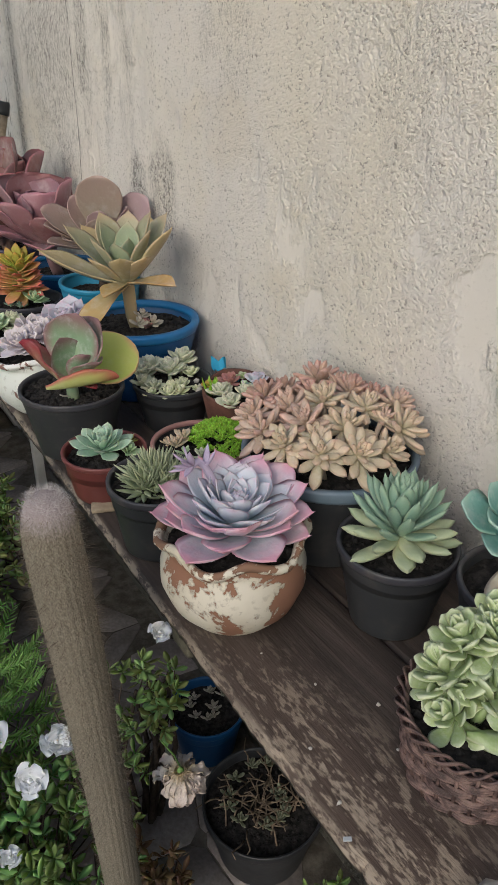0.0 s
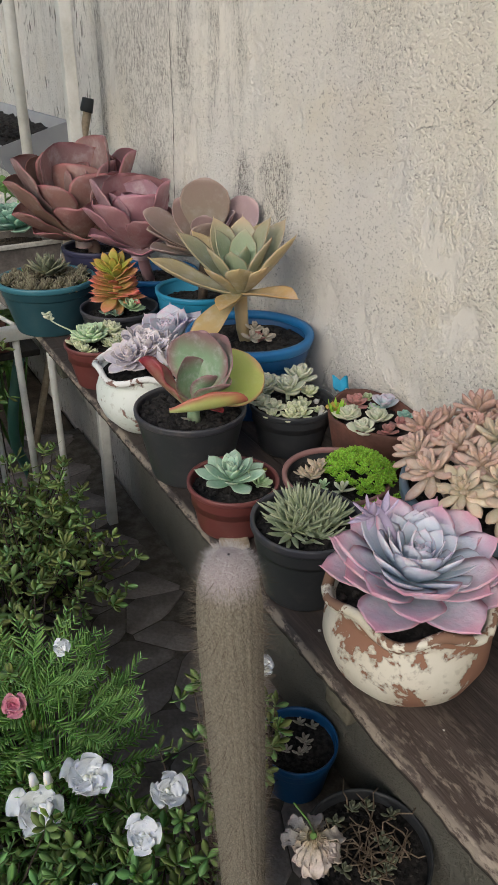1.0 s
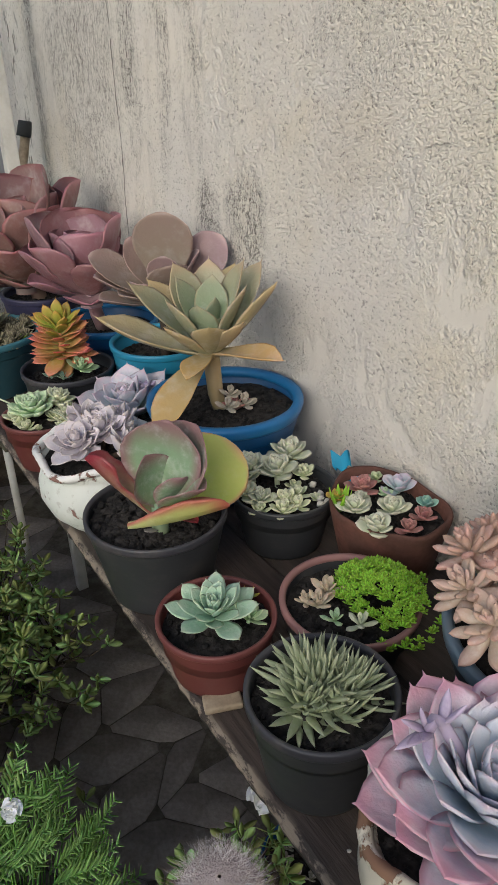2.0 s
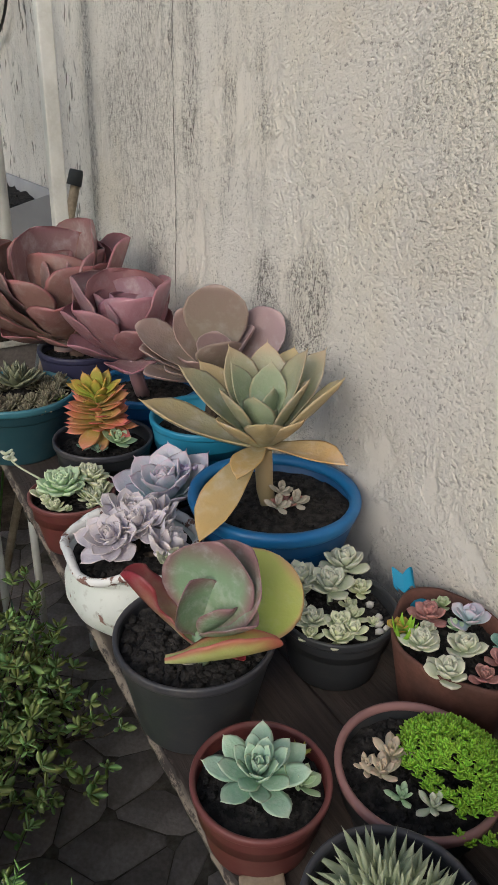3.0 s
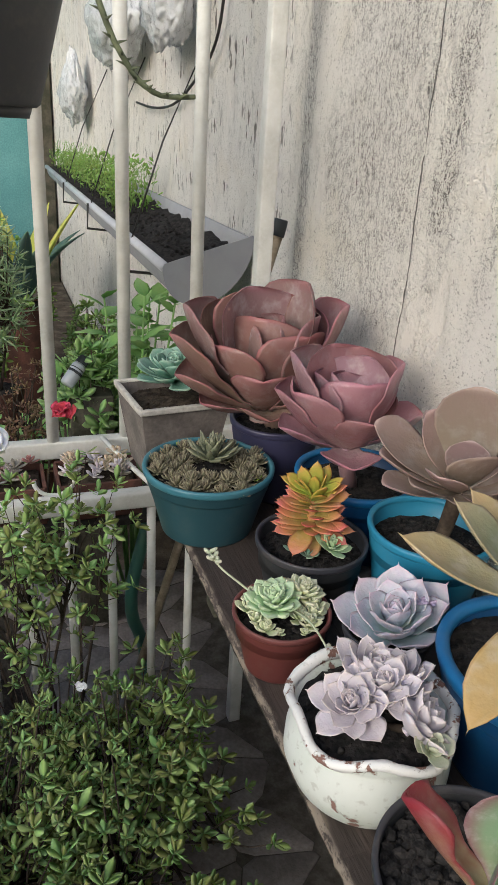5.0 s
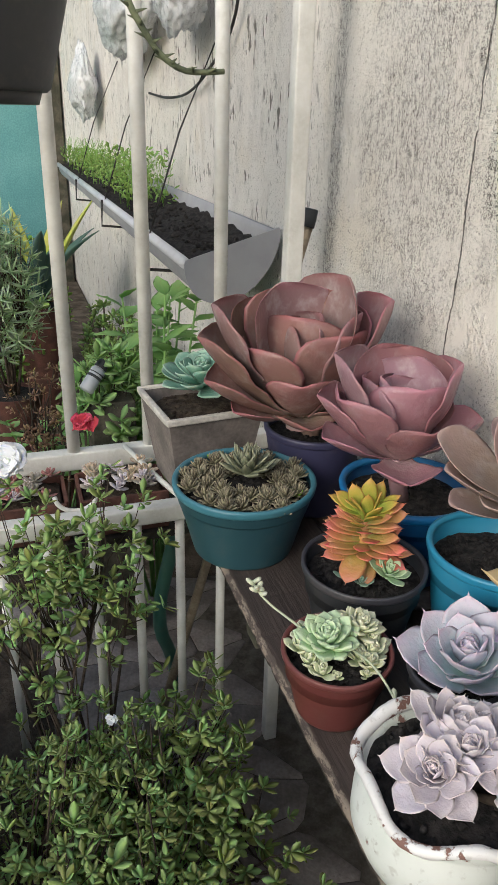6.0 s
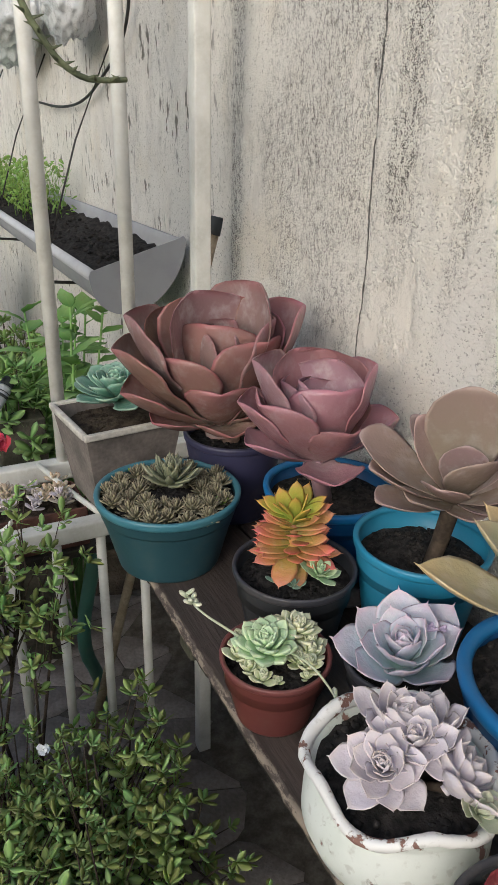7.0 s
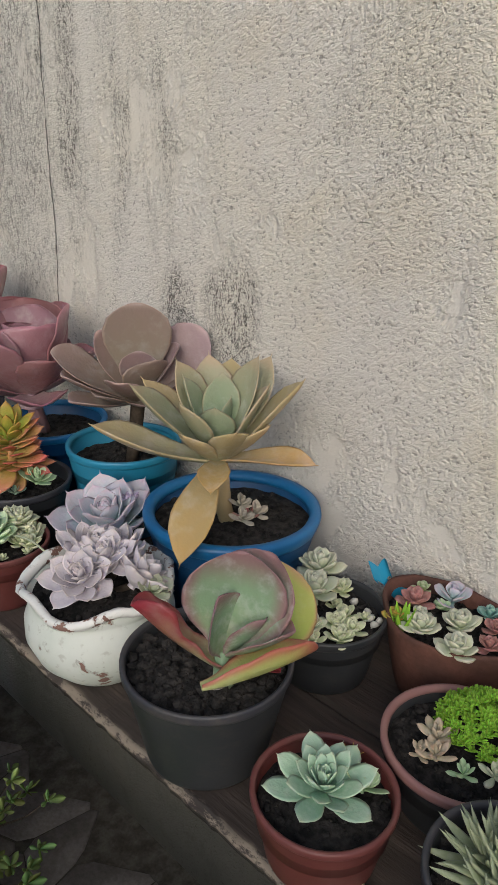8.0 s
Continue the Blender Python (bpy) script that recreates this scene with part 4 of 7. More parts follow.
# ways in the plan: along the shelf towards and away from the first eye
RIGHT, NEAR, UP = Vector((0.88, -0.47, 0)), Vector((-0.47, -0.88, 0)), Vector((0, 0, 1))

# peeling cream pot with the large blue and pink rosette
t = wavy_pot("potted_echeveria", "blue-pink echeveria rosette in a peeling cream clay pot", (0.307, 0.433), 0.0715, 0.097, M_CREAM_PEEL, M_CREAM_RIM, 6, 3, 2.2)
BROAD = [(0, 0.5), (0.2, 0.62), (0.45, 0.88), (0.65, 1.0), (0.82, 0.88), (0.93, 0.5), (1, 0.05)]
E1 = [blade(BROAD, 0.62, 0.07, 0.28, 0.5, 0.04), blade(BROAD, 0.68, 0.07, 0.3, 0.38, 0.04), blade(BROAD, 0.58, 0.08, 0.34, 0.62, 0.04)]
low = rosette(t, (0.002, 0.004, 0.088), E1, whorl(26, 0.079, (2, 24), 0.93, 0.08, (0.9, 0.9), 3, 4), L_ECH_LOW, (6, -4, 20))
rosette(t, (0.002, 0.004, 0.094), E1, whorl(50, 0.064, (22, 80), 0.28, 0.22, (0.9, 0.8), 7, 5), L_ECH, (6, -4, 75))
rosette(t, (0.012, 0.002, 0.102), E1, whorl(14, 0.03, (40, 86), 0.4, 0.2, (0.8, 0.8), 9, 5), L_ECH, (10, 8, 0))
stalk = [(-0.002, 0.012, 0.105), (-0.006, 0.024, 0.130), (-0.012, 0.030, 0.146), (-0.020, 0.030, 0.154), (-0.028, 0.026, 0.154)]
fs = part("flower_stem", tube(stalk, 0.0042, 8, 0.003), L_FLOWERSTEM, t, "bent mauve flower stem with small bracts")
bud = [blade(LANCE, 0.4, 0.14, 0.2, 0.3, 0.02, 5, 3)]
for i, (dx, dy, dz) in enumerate(((-1, -0.2, 0.2), (-0.8, -0.5, 0.5), (-0.9, 0.3, 0.6), (-0.7, -0.7, -0.1), (-0.5, 0.1, 1), (-1, 0.1, -0.2), (-0.4, -0.5, 0.9), (0.3, 0.2, 0.9), (0.2, -0.4, 0.6))):
    part("bract", bud[0], L_FLOWERSTEM, fs, "", posed(Vector(stalk[4 if i < 7 else 2]) , (dx, dy, dz), (0, 0, 1), 0.022, 0.8))

# agave-like rosette in a black pot
t = potted("potted_succulent", "grey-green spiky rosette in a black plastic pot", "potted succulent", (0.428, 0.343), 0.056, 0.0885, M_BLACK, M_BLACK_RIM, base=0.68, seed=11, crumbs=140)
A1 = [blade(FAT, 0.28, 0.14, 0.14, 0.2, 0.07), blade(FAT, 0.25, 0.14, 0.14, 0.32, 0.07)]
A2 = [blade(FAT, 0.34, 0.2, 0.06, 0.12, 0.05), blade(FAT, 0.31, 0.2, 0.06, 0.2, 0.05)]
rosette(t, (0, 0, 0.088), A2, whorl(17, 0.055, (-2, 18), 0.92, 0.12, (1.05, 1.05), 4, 4), L_AGLOW, (0, 0, 40), label="cream-green lower leaves")
rosette(t, (0, 0, 0.094), A1, whorl(42, 0.056, (22, 86), 0.82, 0.30, (1, 1), 5, 5, 0.8), L_AGAVE, (0, 0, 75))

# blue-green rosette in a black pot against the wall
t = potted("potted_echeveria", "blue-green echeveria rosette in a black plastic pot by the wall", "potted succulent", (0.474, 0.236), 0.058, 0.095, M_BLACK, M_BLACK_RIM, seed=12)
T1 = [blade(SPOON, 0.72, 0.08, 0.3, 0.5, 0.03), blade(SPOON, 0.66, 0.08, 0.34, 0.6, 0.03)]
part("stem", tube([(0, 0, 0.08), (-0.006, 0.006, 0.11), (-0.012, 0.011, 0.142)], 0.008, 8), L_AGLOW, t)
rosette(t, (-0.012, 0.012, 0.142), T1, whorl(34, 0.055, (6, 82), 0.25, 0.25, (1, 0.85), 5, 4), L_TEAL, (22, -14, 0))
part("withered_leaf", blade(PADDLE, 0.6, 0.05, 0.1, -0.3), L_GHOSTG, t, "tan withered leaf at the pot's rim", posed((-0.026, 0.0, 0.128), (-0.75, -0.25, -0.6), (0, 0, 1), 0.044))

# wicker basket with pale jade stems


def wicker_basket(at, r, h):
    t = thing("wicker_basket", "brown wicker basket of pale green fleshy succulents", "basket", (at[0], at[1], BENCH_Z))
    part("liner", lathe([(0.0005, 0.002), (r * 0.8, 0.002), (r * 0.93, h * 0.9), (r * 0.9, h * 0.9), (r * 0.78, 0.01), (0.0005, 0.01)], 40), M_BLACK, t)
    b = part("base", lathe([(0.0005, 0), (r * 0.82, 0), (r * 0.84, 0.004), (r * 0.8, 0.006), (0.0005, 0.006)], 40), M_WICKER, t)
    stakes = 26
    for i in range(stakes):
        a = math.tau * i / stakes
        pts = [(math.cos(a) * r * k, math.sin(a) * r * k, z) for k, z in ((0.84, 0.0), (0.92, h * 0.5), (0.985, h * 0.95))]
        part("stake", tube(pts, 0.0016, 5), M_WICKER, t)
    for row in range(18):
        z = 0.003 + row * (h * 0.86) / 18
        rr = r * (0.85 + 0.13 * z / h)
        flip = math.pi * (row // 3)
        pts = [(math.cos(a) * (rr + 0.0015 * math.cos(stakes / 2 * a + flip)), math.sin(a) * (rr + 0.0015 * math.cos(stakes / 2 * a + flip)), z + 0.0003 * math.sin(stakes / 2 * a + flip + 1.57)) for a in np.linspace(0, math.tau, 181)]
        part("strand", tube(pts, 0.00165, 5), M_WICKER, t)
    for k in range(3):
        for q in range(3):
            ph = k * math.tau / 3
            pts = [(math.cos(a) * (r + 0.0036 * math.cos(11 * a + ph) + 0.0012 * (q - 1)), math.sin(a) * (r + 0.0036 * math.cos(11 * a + ph) + 0.0012 * (q - 1)), h * 0.955 + 0.0032 * math.sin(11 * a + ph) + 0.0017 * (q - 1)) for a in np.linspace(0, math.tau, 241)]
            part("braid", tube(pts, 0.0012, 5), M_WICKER, t)
    part("soil", soil_piece(r * 0.9, h * 0.80, random.Random(4), 120, 0.008, 0.004), M_SOIL, t)
    return t


t = wicker_basket((0.366, 0.1845), 0.0567, 0.064)
J1 = [blade(SPOON, 0.60, 0.17, 0.14, 0.35, 0.03), blade(SPOON, 0.54, 0.17, 0.1, 0.25, 0.03)]
for i, (dx, dy, dz, tx, ty, n, s) in enumerate(((-0.026, 0.026, 0.075, -25, -22, 14, 0.036), (-0.006, 0.034, 0.092, -22, -4, 18, 0.036), (0.022, 0.022, 0.105, -8, 12, 18, 0.036), (-0.018, -0.004, 0.075, 4, -24, 12, 0.034), (0.012, -0.006, 0.085, 6, 4, 16, 0.034), (0.034, -0.012, 0.09, 8, 20, 14, 0.034), (0.0, -0.034, 0.07, 30, 0, 12, 0.032), (-0.036, 0.006, 0.062, 0, -46, 12, 0.030), (0.006, 0.012, 0.104, -4, 2, 14, 0.032), (0.030, 0.034, 0.082, -34, 22, 12, 0.032), (-0.030, 0.040, 0.064, -46, -30, 12, 0.030))):
    top = Vector((dx * 0.8 + 0.009, dy * 0.8 - 0.004, dz))
    part("stem", tube([(dx * 0.6, dy * 0.6, 0.05), top], 0.004, 7), L_JADE, t)
    rosette(t, top, J1, whorl(n + 10, s * 0.9, (-4, 78), 0.6, 0.7, (1.0, 0.95), i, 10), L_JADE, (tx, ty, i * 50))
part("leaf", blade(PADDLE, 0.5, 0.24, 0.0, 0.1), L_JADE, t, "fallen fleshy leaf", posed((-0.03, -0.012, 0.066), (0.75, -0.75, -0.1), (0, 0, 1), 0.05))

# bowl of peach-coloured rosettes
t = potted("potted_ghost_plant", "wide grey-blue bowl crowded with peach and cream rosettes", "potted succulent", (0.457, 0.483), 0.0935, 0.113, M_BLACK, M_GREYBLUE, lip=0.014, base=0.7, roll=0.003, sink=0.012, seed=13)
G1 = [blade(FAT, 0.44, 0.20, 0.1, 0.3, 0.04), blade(FAT, 0.5, 0.2, 0.1, 0.2, 0.04)]
GF = [blade(FAT, 0.40, 0.26, 0.05, 0.25, 0.03), blade(FAT, 0.44, 0.26, 0.05, 0.15, 0.03), blade(FAT, 0.37, 0.26, 0.05, 0.35, 0.03)]
G2 = [blade(FAT, 0.66, 0.2, 0.24, 0.55, 0.04), blade(FAT, 0.72, 0.2, 0.24, 0.4, 0.04)]
rg = random.Random(8)
spots = [(-0.004, 0.002, 0.030)] + [(math.cos(a) * 0.038, math.sin(a) * 0.038, 0.026) for a in np.arange(6) * math.tau / 6 + 0.3] + [(math.cos(a) * 0.074, math.sin(a) * 0.074, 0.016) for a in np.arange(13) * math.tau / 13 + 0.1] + [(math.cos(a) * 0.056, math.sin(a) * 0.056, 0.022) for a in np.arange(4) * math.tau / 4 + 0.7]
for i, (dx, dy, dz) in enumerate(spots):
    big = rg.uniform(0.028, 0.037) if i < 20 else rg.uniform(0.020, 0.026)
    out = math.degrees(math.atan2(dy, dx))
    lean = 42 * math.hypot(dx, dy) / 0.09
    front = dx * -0.47 + dy * -0.88
    stemtop = Vector((min(dx, 0.066) - 0.002, dy + 0.006, 0.116 + dz + max(0, dx * 0.88 + dy * 0.47) * 0.12 + rg.uniform(0, 0.014) - 0.10 * max(0, front) * 0.5))
    part("stem", tube([(dx * 0.7, dy * 0.7, 0.10), stemtop], 0.003, 6), L_GHOST, t)
    rosette(t, stemtop, GF, whorl(24 if i < 20 else 14, big, (-10, 80), 0.42, 0.30, (1.0, 0.95), 30 + i, 8), L_GHOSTG if front > 0.035 or (front > 0 and i % 3 == 0) else (L_GHOSTP if front < -0.01 else L_GHOST), (0, lean, out))

# small black pot with a dense spiky tuft
t = potted("potted_haworthia", "olive spiky haworthia tuft in a black plastic pot", "potted succulent", (0.293, 0.564), 0.0546, 0.083, M_BLACK, M_BLACK_RIM, base=0.74, seed=14, crumbs=160)
H1 = [blade(LANCE, 0.18, 0.10, 0.1, 0.3, 0.06), blade(LANCE, 0.15, 0.10, 0.1, 0.5, 0.06), blade(LANCE, 0.20, 0.09, 0.1, 0.15, 0.05)]
for i, (dx, dy, dz, n, s, tx, ty) in enumerate(((0.0, 0.004, 0.072, 56, 0.045, 0, 0), (0.016, -0.008, 0.070, 42, 0.038, 14, 18), (-0.016, 0.0, 0.070, 42, 0.038, 4, -18), (0.004, 0.018, 0.072, 36, 0.038, -16, 4), (0.0, -0.018, 0.068, 34, 0.033, 22, 0))):
    rosette(t, (dx, dy, dz), H1, whorl(n, s, (4, 74), 0.7, 0.2, (1, 1), 50 + i, 9), L_HAW, (tx, ty, i * 40))

# red pot with a mint rosette
t = potted("potted_echeveria", "mint green echeveria in a small terracotta-red plastic pot", "potted succulent", (0.284, 0.695), 0.0514, 0.0575, M_REDPOT, M_REDRIM, seed=15, lip=0.006, base=0.78)
R1 = [blade(OVATE, 0.62, 0.09, 0.2, 0.35, 0.04), blade(OVATE, 0.56, 0.09, 0.22, 0.45, 0.04)]
rosette(t, (-0.002, 0.0, 0.053), R1, whorl(34, 0.041, (2, 80), 0.34, 0.3, (0.86, 0.85), 61, 6), L_MINT, (4, -4, 0))
rosette(t, (0.022, -0.016, 0.050), R1, whorl(8, 0.02, (10, 70), 0.5, 0.3, (1, 1), 62, 8), L_GROS, (10, 22, 0))
rosette(t, (0.036, 0.004, 0.055), H1, whorl(5, 0.012, (20, 70), 0.5, 0.3, (2, 2), 63, 8), L_LIME, (0, 30, 0))

# dusty pink pot with lime moss
t = potted("potted_sedum", "lime-green mossy sedum in a dusty pink plastic pot", "potted succulent", (0.390, 0.648), 0.061, 0.059, M_BLACK, M_PINKPOT, seed=16, lip=0.008, roll=0.001, crumbs=160)
tuft = Heap()
S1 = blade(FAT, 0.5, 0.3, 0.1, 0.2, 0, 3, 2)
rs = random.Random(21)
for i in range(430):
    a, q = rs.uniform(0, math.tau), math.sqrt(rs.random())
    c = Vector((0.022 + 0.038 * q * math.cos(a), -0.012 + 0.043 * q * math.sin(a), 0.058 + 0.022 * (1 - q * q) + rs.uniform(-0.003, 0.004)))
    for k in range(9):
        tuft.add(S1, Matrix.Translation(c) @ turn("X", rs.uniform(-25, 25)) @ turn("Z", k * 137.5) @ turn("Y", -12 - k * 8) @ Matrix.Scale(rs.uniform(0.0042, 0.0062), 4))
for i in range(20):
    a = rs.uniform(-2.4, 0.4)
    c = (0.02 + 0.05 * math.cos(a), -0.014 + 0.056 * math.sin(a), 0.058 + rs.uniform(-0.012, 0.0))
    for k in range(9):
        tuft.add(S1, Matrix.Translation(c) @ turn("Z", k * 137.5) @ turn("Y", -12 - k * 8) @ Matrix.Scale(0.0055, 4))
put("sedum_tuft", tuft.mesh("sedum_tuft", L_SEDUM), t)["kind"] = "stuff"
for i, (dx, dy, s, mt) in enumerate(((-0.03, 0.006, 0.019, L_GHOSTG), (-0.014, 0.014, 0.02, L_GHOSTG), (-0.03, -0.016, 0.012, L_GROS), (-0.016, -0.032, 0.015, L_PALE), (-0.036, 0.016, 0.012, L_GHOSTG))):
    rosette(t, (dx, dy, 0.058), G1, whorl(11, s, (8, 74), 0.5, 0.25, (1, 1), 70 + i, 8), mt, (0, 0, i * 60))

# low oval clay dish of mixed small rosettes, with a blue ribbon
t = thing("planted_dish", "low terracotta dish of mixed small rosettes with a blue ribbon", "potted succulent", (0.497, 0.720, BENCH_Z))
MOUTH = [Vector(p) for p in ((0.008, 0.084), (0.052, 0.056), (0.054, -0.050), (-0.012, -0.070), (-0.050, -0.026), (-0.056, 0.030))]
loop = MOUTH
for _ in range(3):
    loop = [q for a, b in zip(loop, loop[1:] + loop[:1]) for q in (a.lerp(b, 0.22), a.lerp(b, 0.78))]
v, f, n = [], [], len(loop)
for k, z in ((0.74, 0.0), (0.76, 0.004), (0.98, 0.066), (1.0, 0.072), (0.985, 0.076), (0.93, 0.075), (0.90, 0.060), (0.80, 0.048)):
    v += [(p.x * k, p.y * k, z + (0.003 * noise.noise((p.x * 30, p.y * 30, 2)) if z > 0.05 else 0)) for p in loop]
for i in range(7):
    f += [(i * n + j, i * n + (j + 1) % n, (i + 1) * n + (j + 1) % n, (i + 1) * n + j) for j in range(n)]
f += [tuple(range(n))[::-1], tuple(7 * n + j for j in range(n))]
v = np.array(v)
d = part("dish", (v, f, v[:, :2].copy()), M_CLAY, t)
sv, sf, su = soil_piece(0.1, 0.060, random.Random(9), 520, 0.004)
far_out = np.hypot(sv[:, 0], sv[:, 1]) + 1e-9
reach = np.interp(np.arctan2(sv[:, 1], sv[:, 0]), *zip(*sorted((math.atan2(p.y, p.x), p.length * 0.92) for p in loop)), period=math.tau)
sv[:, :2] *= (reach / 0.1)[:, None]
part("soil", (sv, sf, su), M_SOIL, t, smooth=False)["kind"] = "stuff"
for i, (dx, dy, s, mt, n) in enumerate(((-0.028, 0.012, 0.022, L_PALE, 16), (-0.002, -0.008, 0.023, L_PALE, 16), (-0.034, -0.022, 0.024, L_PALE, 14), (0.002, 0.034, 0.021, L_ROSY, 12), (0.028, 0.014, 0.024, L_LIL2, 9), (-0.012, 0.022, 0.014, L_PALE, 11), (0.012, 0.016, 0.012, L_GROS, 9), (-0.030, 0.034, 0.015, L_LIME, 9), (0.014, -0.03, 0.017, L_ROSY, 9), (0.03, -0.018, 0.016, L_TEAL, 9), (0.024, 0.040, 0.013, L_JADE, 9), (-0.01, -0.036, 0.016, L_ROSY, 9))):
    rosette(t, (dx * 1.08, dy * 1.15, 0.070), G2 if mt is not L_LIL2 else T1, whorl(n + 4, s * 0.92, (4, 78), 0.5, 0.3, (1.15, 1.1), 80 + i, 8), mt, (0, 0, i * 47))
TIE = Vector((0.010, 0.084, 0.077))
for k, (b, c) in enumerate((((-0.016, 0.010, 0.016), (-0.006, 0.002, 0.002)), ((-0.004, -0.016, -0.014), (0.018, -0.030, -0.020)), ((0.014, 0.002, 0.012), (0.008, -0.006, 0.0)))):
    a, b, c = TIE, TIE + Vector(b), TIE + Vector(c)
    pts = [Vector(a).lerp(Vector(b), s).lerp(Vector(b).lerp(Vector(c), s), s) for s in np.linspace(0, 1, 9)]
    v = np.array([tuple(p + Vector((0.003 * q, 0.006 * q, 0.006 * q))) for p in pts for q in (-1, 1)] + [tuple(p + Vector((0.0005, 0, 0)) + Vector((0.003 * q, 0.006 * q, 0.006 * q))) for p in pts for q in (-1, 1)])
    f = [(2 * i, 2 * i + 1, 2 * i + 3, 2 * i + 2) for i in range(8)] + [(18 + 2 * i, 20 + 2 * i, 21 + 2 * i, 19 + 2 * i) for i in range(8)]
    f += [(2 * i + q, 2 * i + 2 + q, 20 + 2 * i + q, 18 + 2 * i + q) for i in range(8) for q in (0, 1)] + [(0, 1, 19, 18), (16, 17, 35, 34)]
    part("ribbon", (v, f, v[:, :2].copy()), M_RIBBON, t, "bright blue ribbon tied to the dish")
for k in range(7):
    part("blade", blade(LANCE, 0.22, 0.05, 0.2, 0.5), L_SEDUM, t, "", posed((-0.036, 0.03, 0.062), (math.cos(k * 1.1) * 0.6, math.sin(k * 1.1) * 0.6, 0.8), (0, 0, 1), 0.03))

# black pot of small pale rosettes
t = potted("potted_echeveria", "cluster of pale sage rosettes in a black plastic pot", "potted succulent", (0.4385, 0.8165), 0.0575, 0.068, M_BLACK, M_BLACK, seed=17, crumbs=170)
for i, (dx, dy, dz, s, n) in enumerate(((0.004, 0.018, 0.070, 0.025, 20), (0.034, 0.036, 0.074, 0.025, 20), (-0.016, 0.040, 0.070, 0.024, 18), (0.034, 0.008, 0.064, 0.015, 14), (-0.012, -0.022, 0.062, 0.016, 14), (0.008, -0.016, 0.06, 0.013, 12), (-0.032, -0.006, 0.062, 0.017, 14), (-0.024, -0.034, 0.06, 0.016, 14), (-0.04, 0.014, 0.062, 0.018, 14), (-0.006, -0.034, 0.06, 0.014, 12), (0.02, -0.03, 0.058, 0.009, 9), (-0.03, 0.034, 0.066, 0.02, 14), (0.014, 0.0, 0.06, 0.01, 9), (-0.044, -0.02, 0.06, 0.013, 10))):
    rosette(t, (dx, dy, dz), G2, whorl(n + 4, s * 1.12, (4, 82), 0.45, 0.34, (1.0, 0.95), 100 + i, 6), L_PALE if s > 0.0165 else L_PALEJ, (0, 0, i * 31))
    if dz > 0.066:
        part("stem", tube([(dx * 0.8, dy * 0.8, 0.05), (dx, dy, dz)], 0.003, 6), L_PALE, t)
for i, (dx, dy) in enumerate(((0.024, -0.034), (0.03, -0.026), (0.034, -0.008), (0.018, -0.042), (0.026, -0.042))):
    part("pebble", pebble(0.005, random.Random(i), 0.7), M_PEBBLE, t, "", Matrix.Translation((dx, dy, 0.061)))

# paddle plant in a black pot
t = potted("potted_paddle_plant", "red-edged paddle plant in a black plastic pot of coarse bark", "potted succulent", (0.2934, 0.823), 0.0688, 0.090, M_BLACK, M_BLACK_RIM, seed=18, crumbs=420, lump=0.0052, sink=0.012)
S = Vector((-0.008, -0.026, 0.082))
stem = part("stem", tube([S - UP * 0.01, S + UP * 0.012, S + UP * 0.032], 0.009, 10, 0.006), L_KAL, t)
DISC = [(0, 0.2), (0.1, 0.34), (0.28, 0.74), (0.46, 0.97), (0.62, 1.0), (0.78, 0.9), (0.9, 0.66), (0.97, 0.38), (1, 0.12)]
FOLD = [(0, 0.5), (0.25, 0.5), (0.5, 0.64), (0.72, 1.0), (0.88, 0.95), (0.96, 0.65), (1, 0.3)]
J = S + UP * 0.026
for r, n, u, facing, wd, cup, bend, twist, mt, lab in (
        (0.074, -0.050, 0.024, NEAR * 0.70 + UP * 0.72 - RIGHT * 0.1, 0.88, 0.10, 0.15, 0.0, L_KALY, "yellow-green paddle leaf with a pink margin"),
        (0.020, -0.014, 0.082, NEAR * 0.8 + UP * 0.45 - RIGHT * 0.3, 0.90, 0.34, 0.35, 0.1, L_KAL, ""),
        (0.046, -0.014, 0.070, NEAR * 0.65 + UP * 0.4 - RIGHT * 0.65, 0.84, 0.26, 0.3, 0.0, L_KAL, ""),
        (-0.012, 0.002, 0.058, NEAR * 0.75 + UP * 0.45 + RIGHT * 0.45, 0.8, 0.36, 0.35, 0.1, L_KAL, ""),
        (0.044, 0.034, 0.030, UP * 0.95 - NEAR * 0.3 - RIGHT * 0.1, 0.66, 0.5, 0.2, 0.2, L_KAL, ""),
        (0.026, 0.026, 0.036, UP * 0.9 - NEAR * 0.4, 0.62, 0.4, 0.3, 0.0, L_KAL, ""),
        (0.034, 0.028, -0.004, UP, 0.4, 0.6, 0.2, 0.0, L_KALR, "")):
    w = RIGHT * r + NEAR * n + UP * u
    p = blade(DISC, wd, 0.05, cup, bend, 0, 16, 8, 0.008, twist)
    part("leaf", p, mt, t, lab, posed(J + w * 0.04, w, facing, w.length))
w = Vector((-0.047, 0.053, 0.042))
part("leaf", blade(FOLD, 0.46, 0.07, 0.8, 0.3, 0, 16, 7, 0.02, 0.8), L_KALR, t, "folded red paddle leaf", posed(S + UP * 0.016, w, UP * 0.6 + RIGHT * 0.5 + NEAR * 0.3, 0.086))
part("leaf", blade(DISC, 0.44, 0.06, 0.75, 0.25, 0, 16, 7, 0.008), L_KALE, t, "low red-edged leaf lying over the rim", posed((-0.046, -0.044, 0.112), (0.078, -0.042, 0.002), UP * 0.85 - NEAR * 0.5, 0.090))
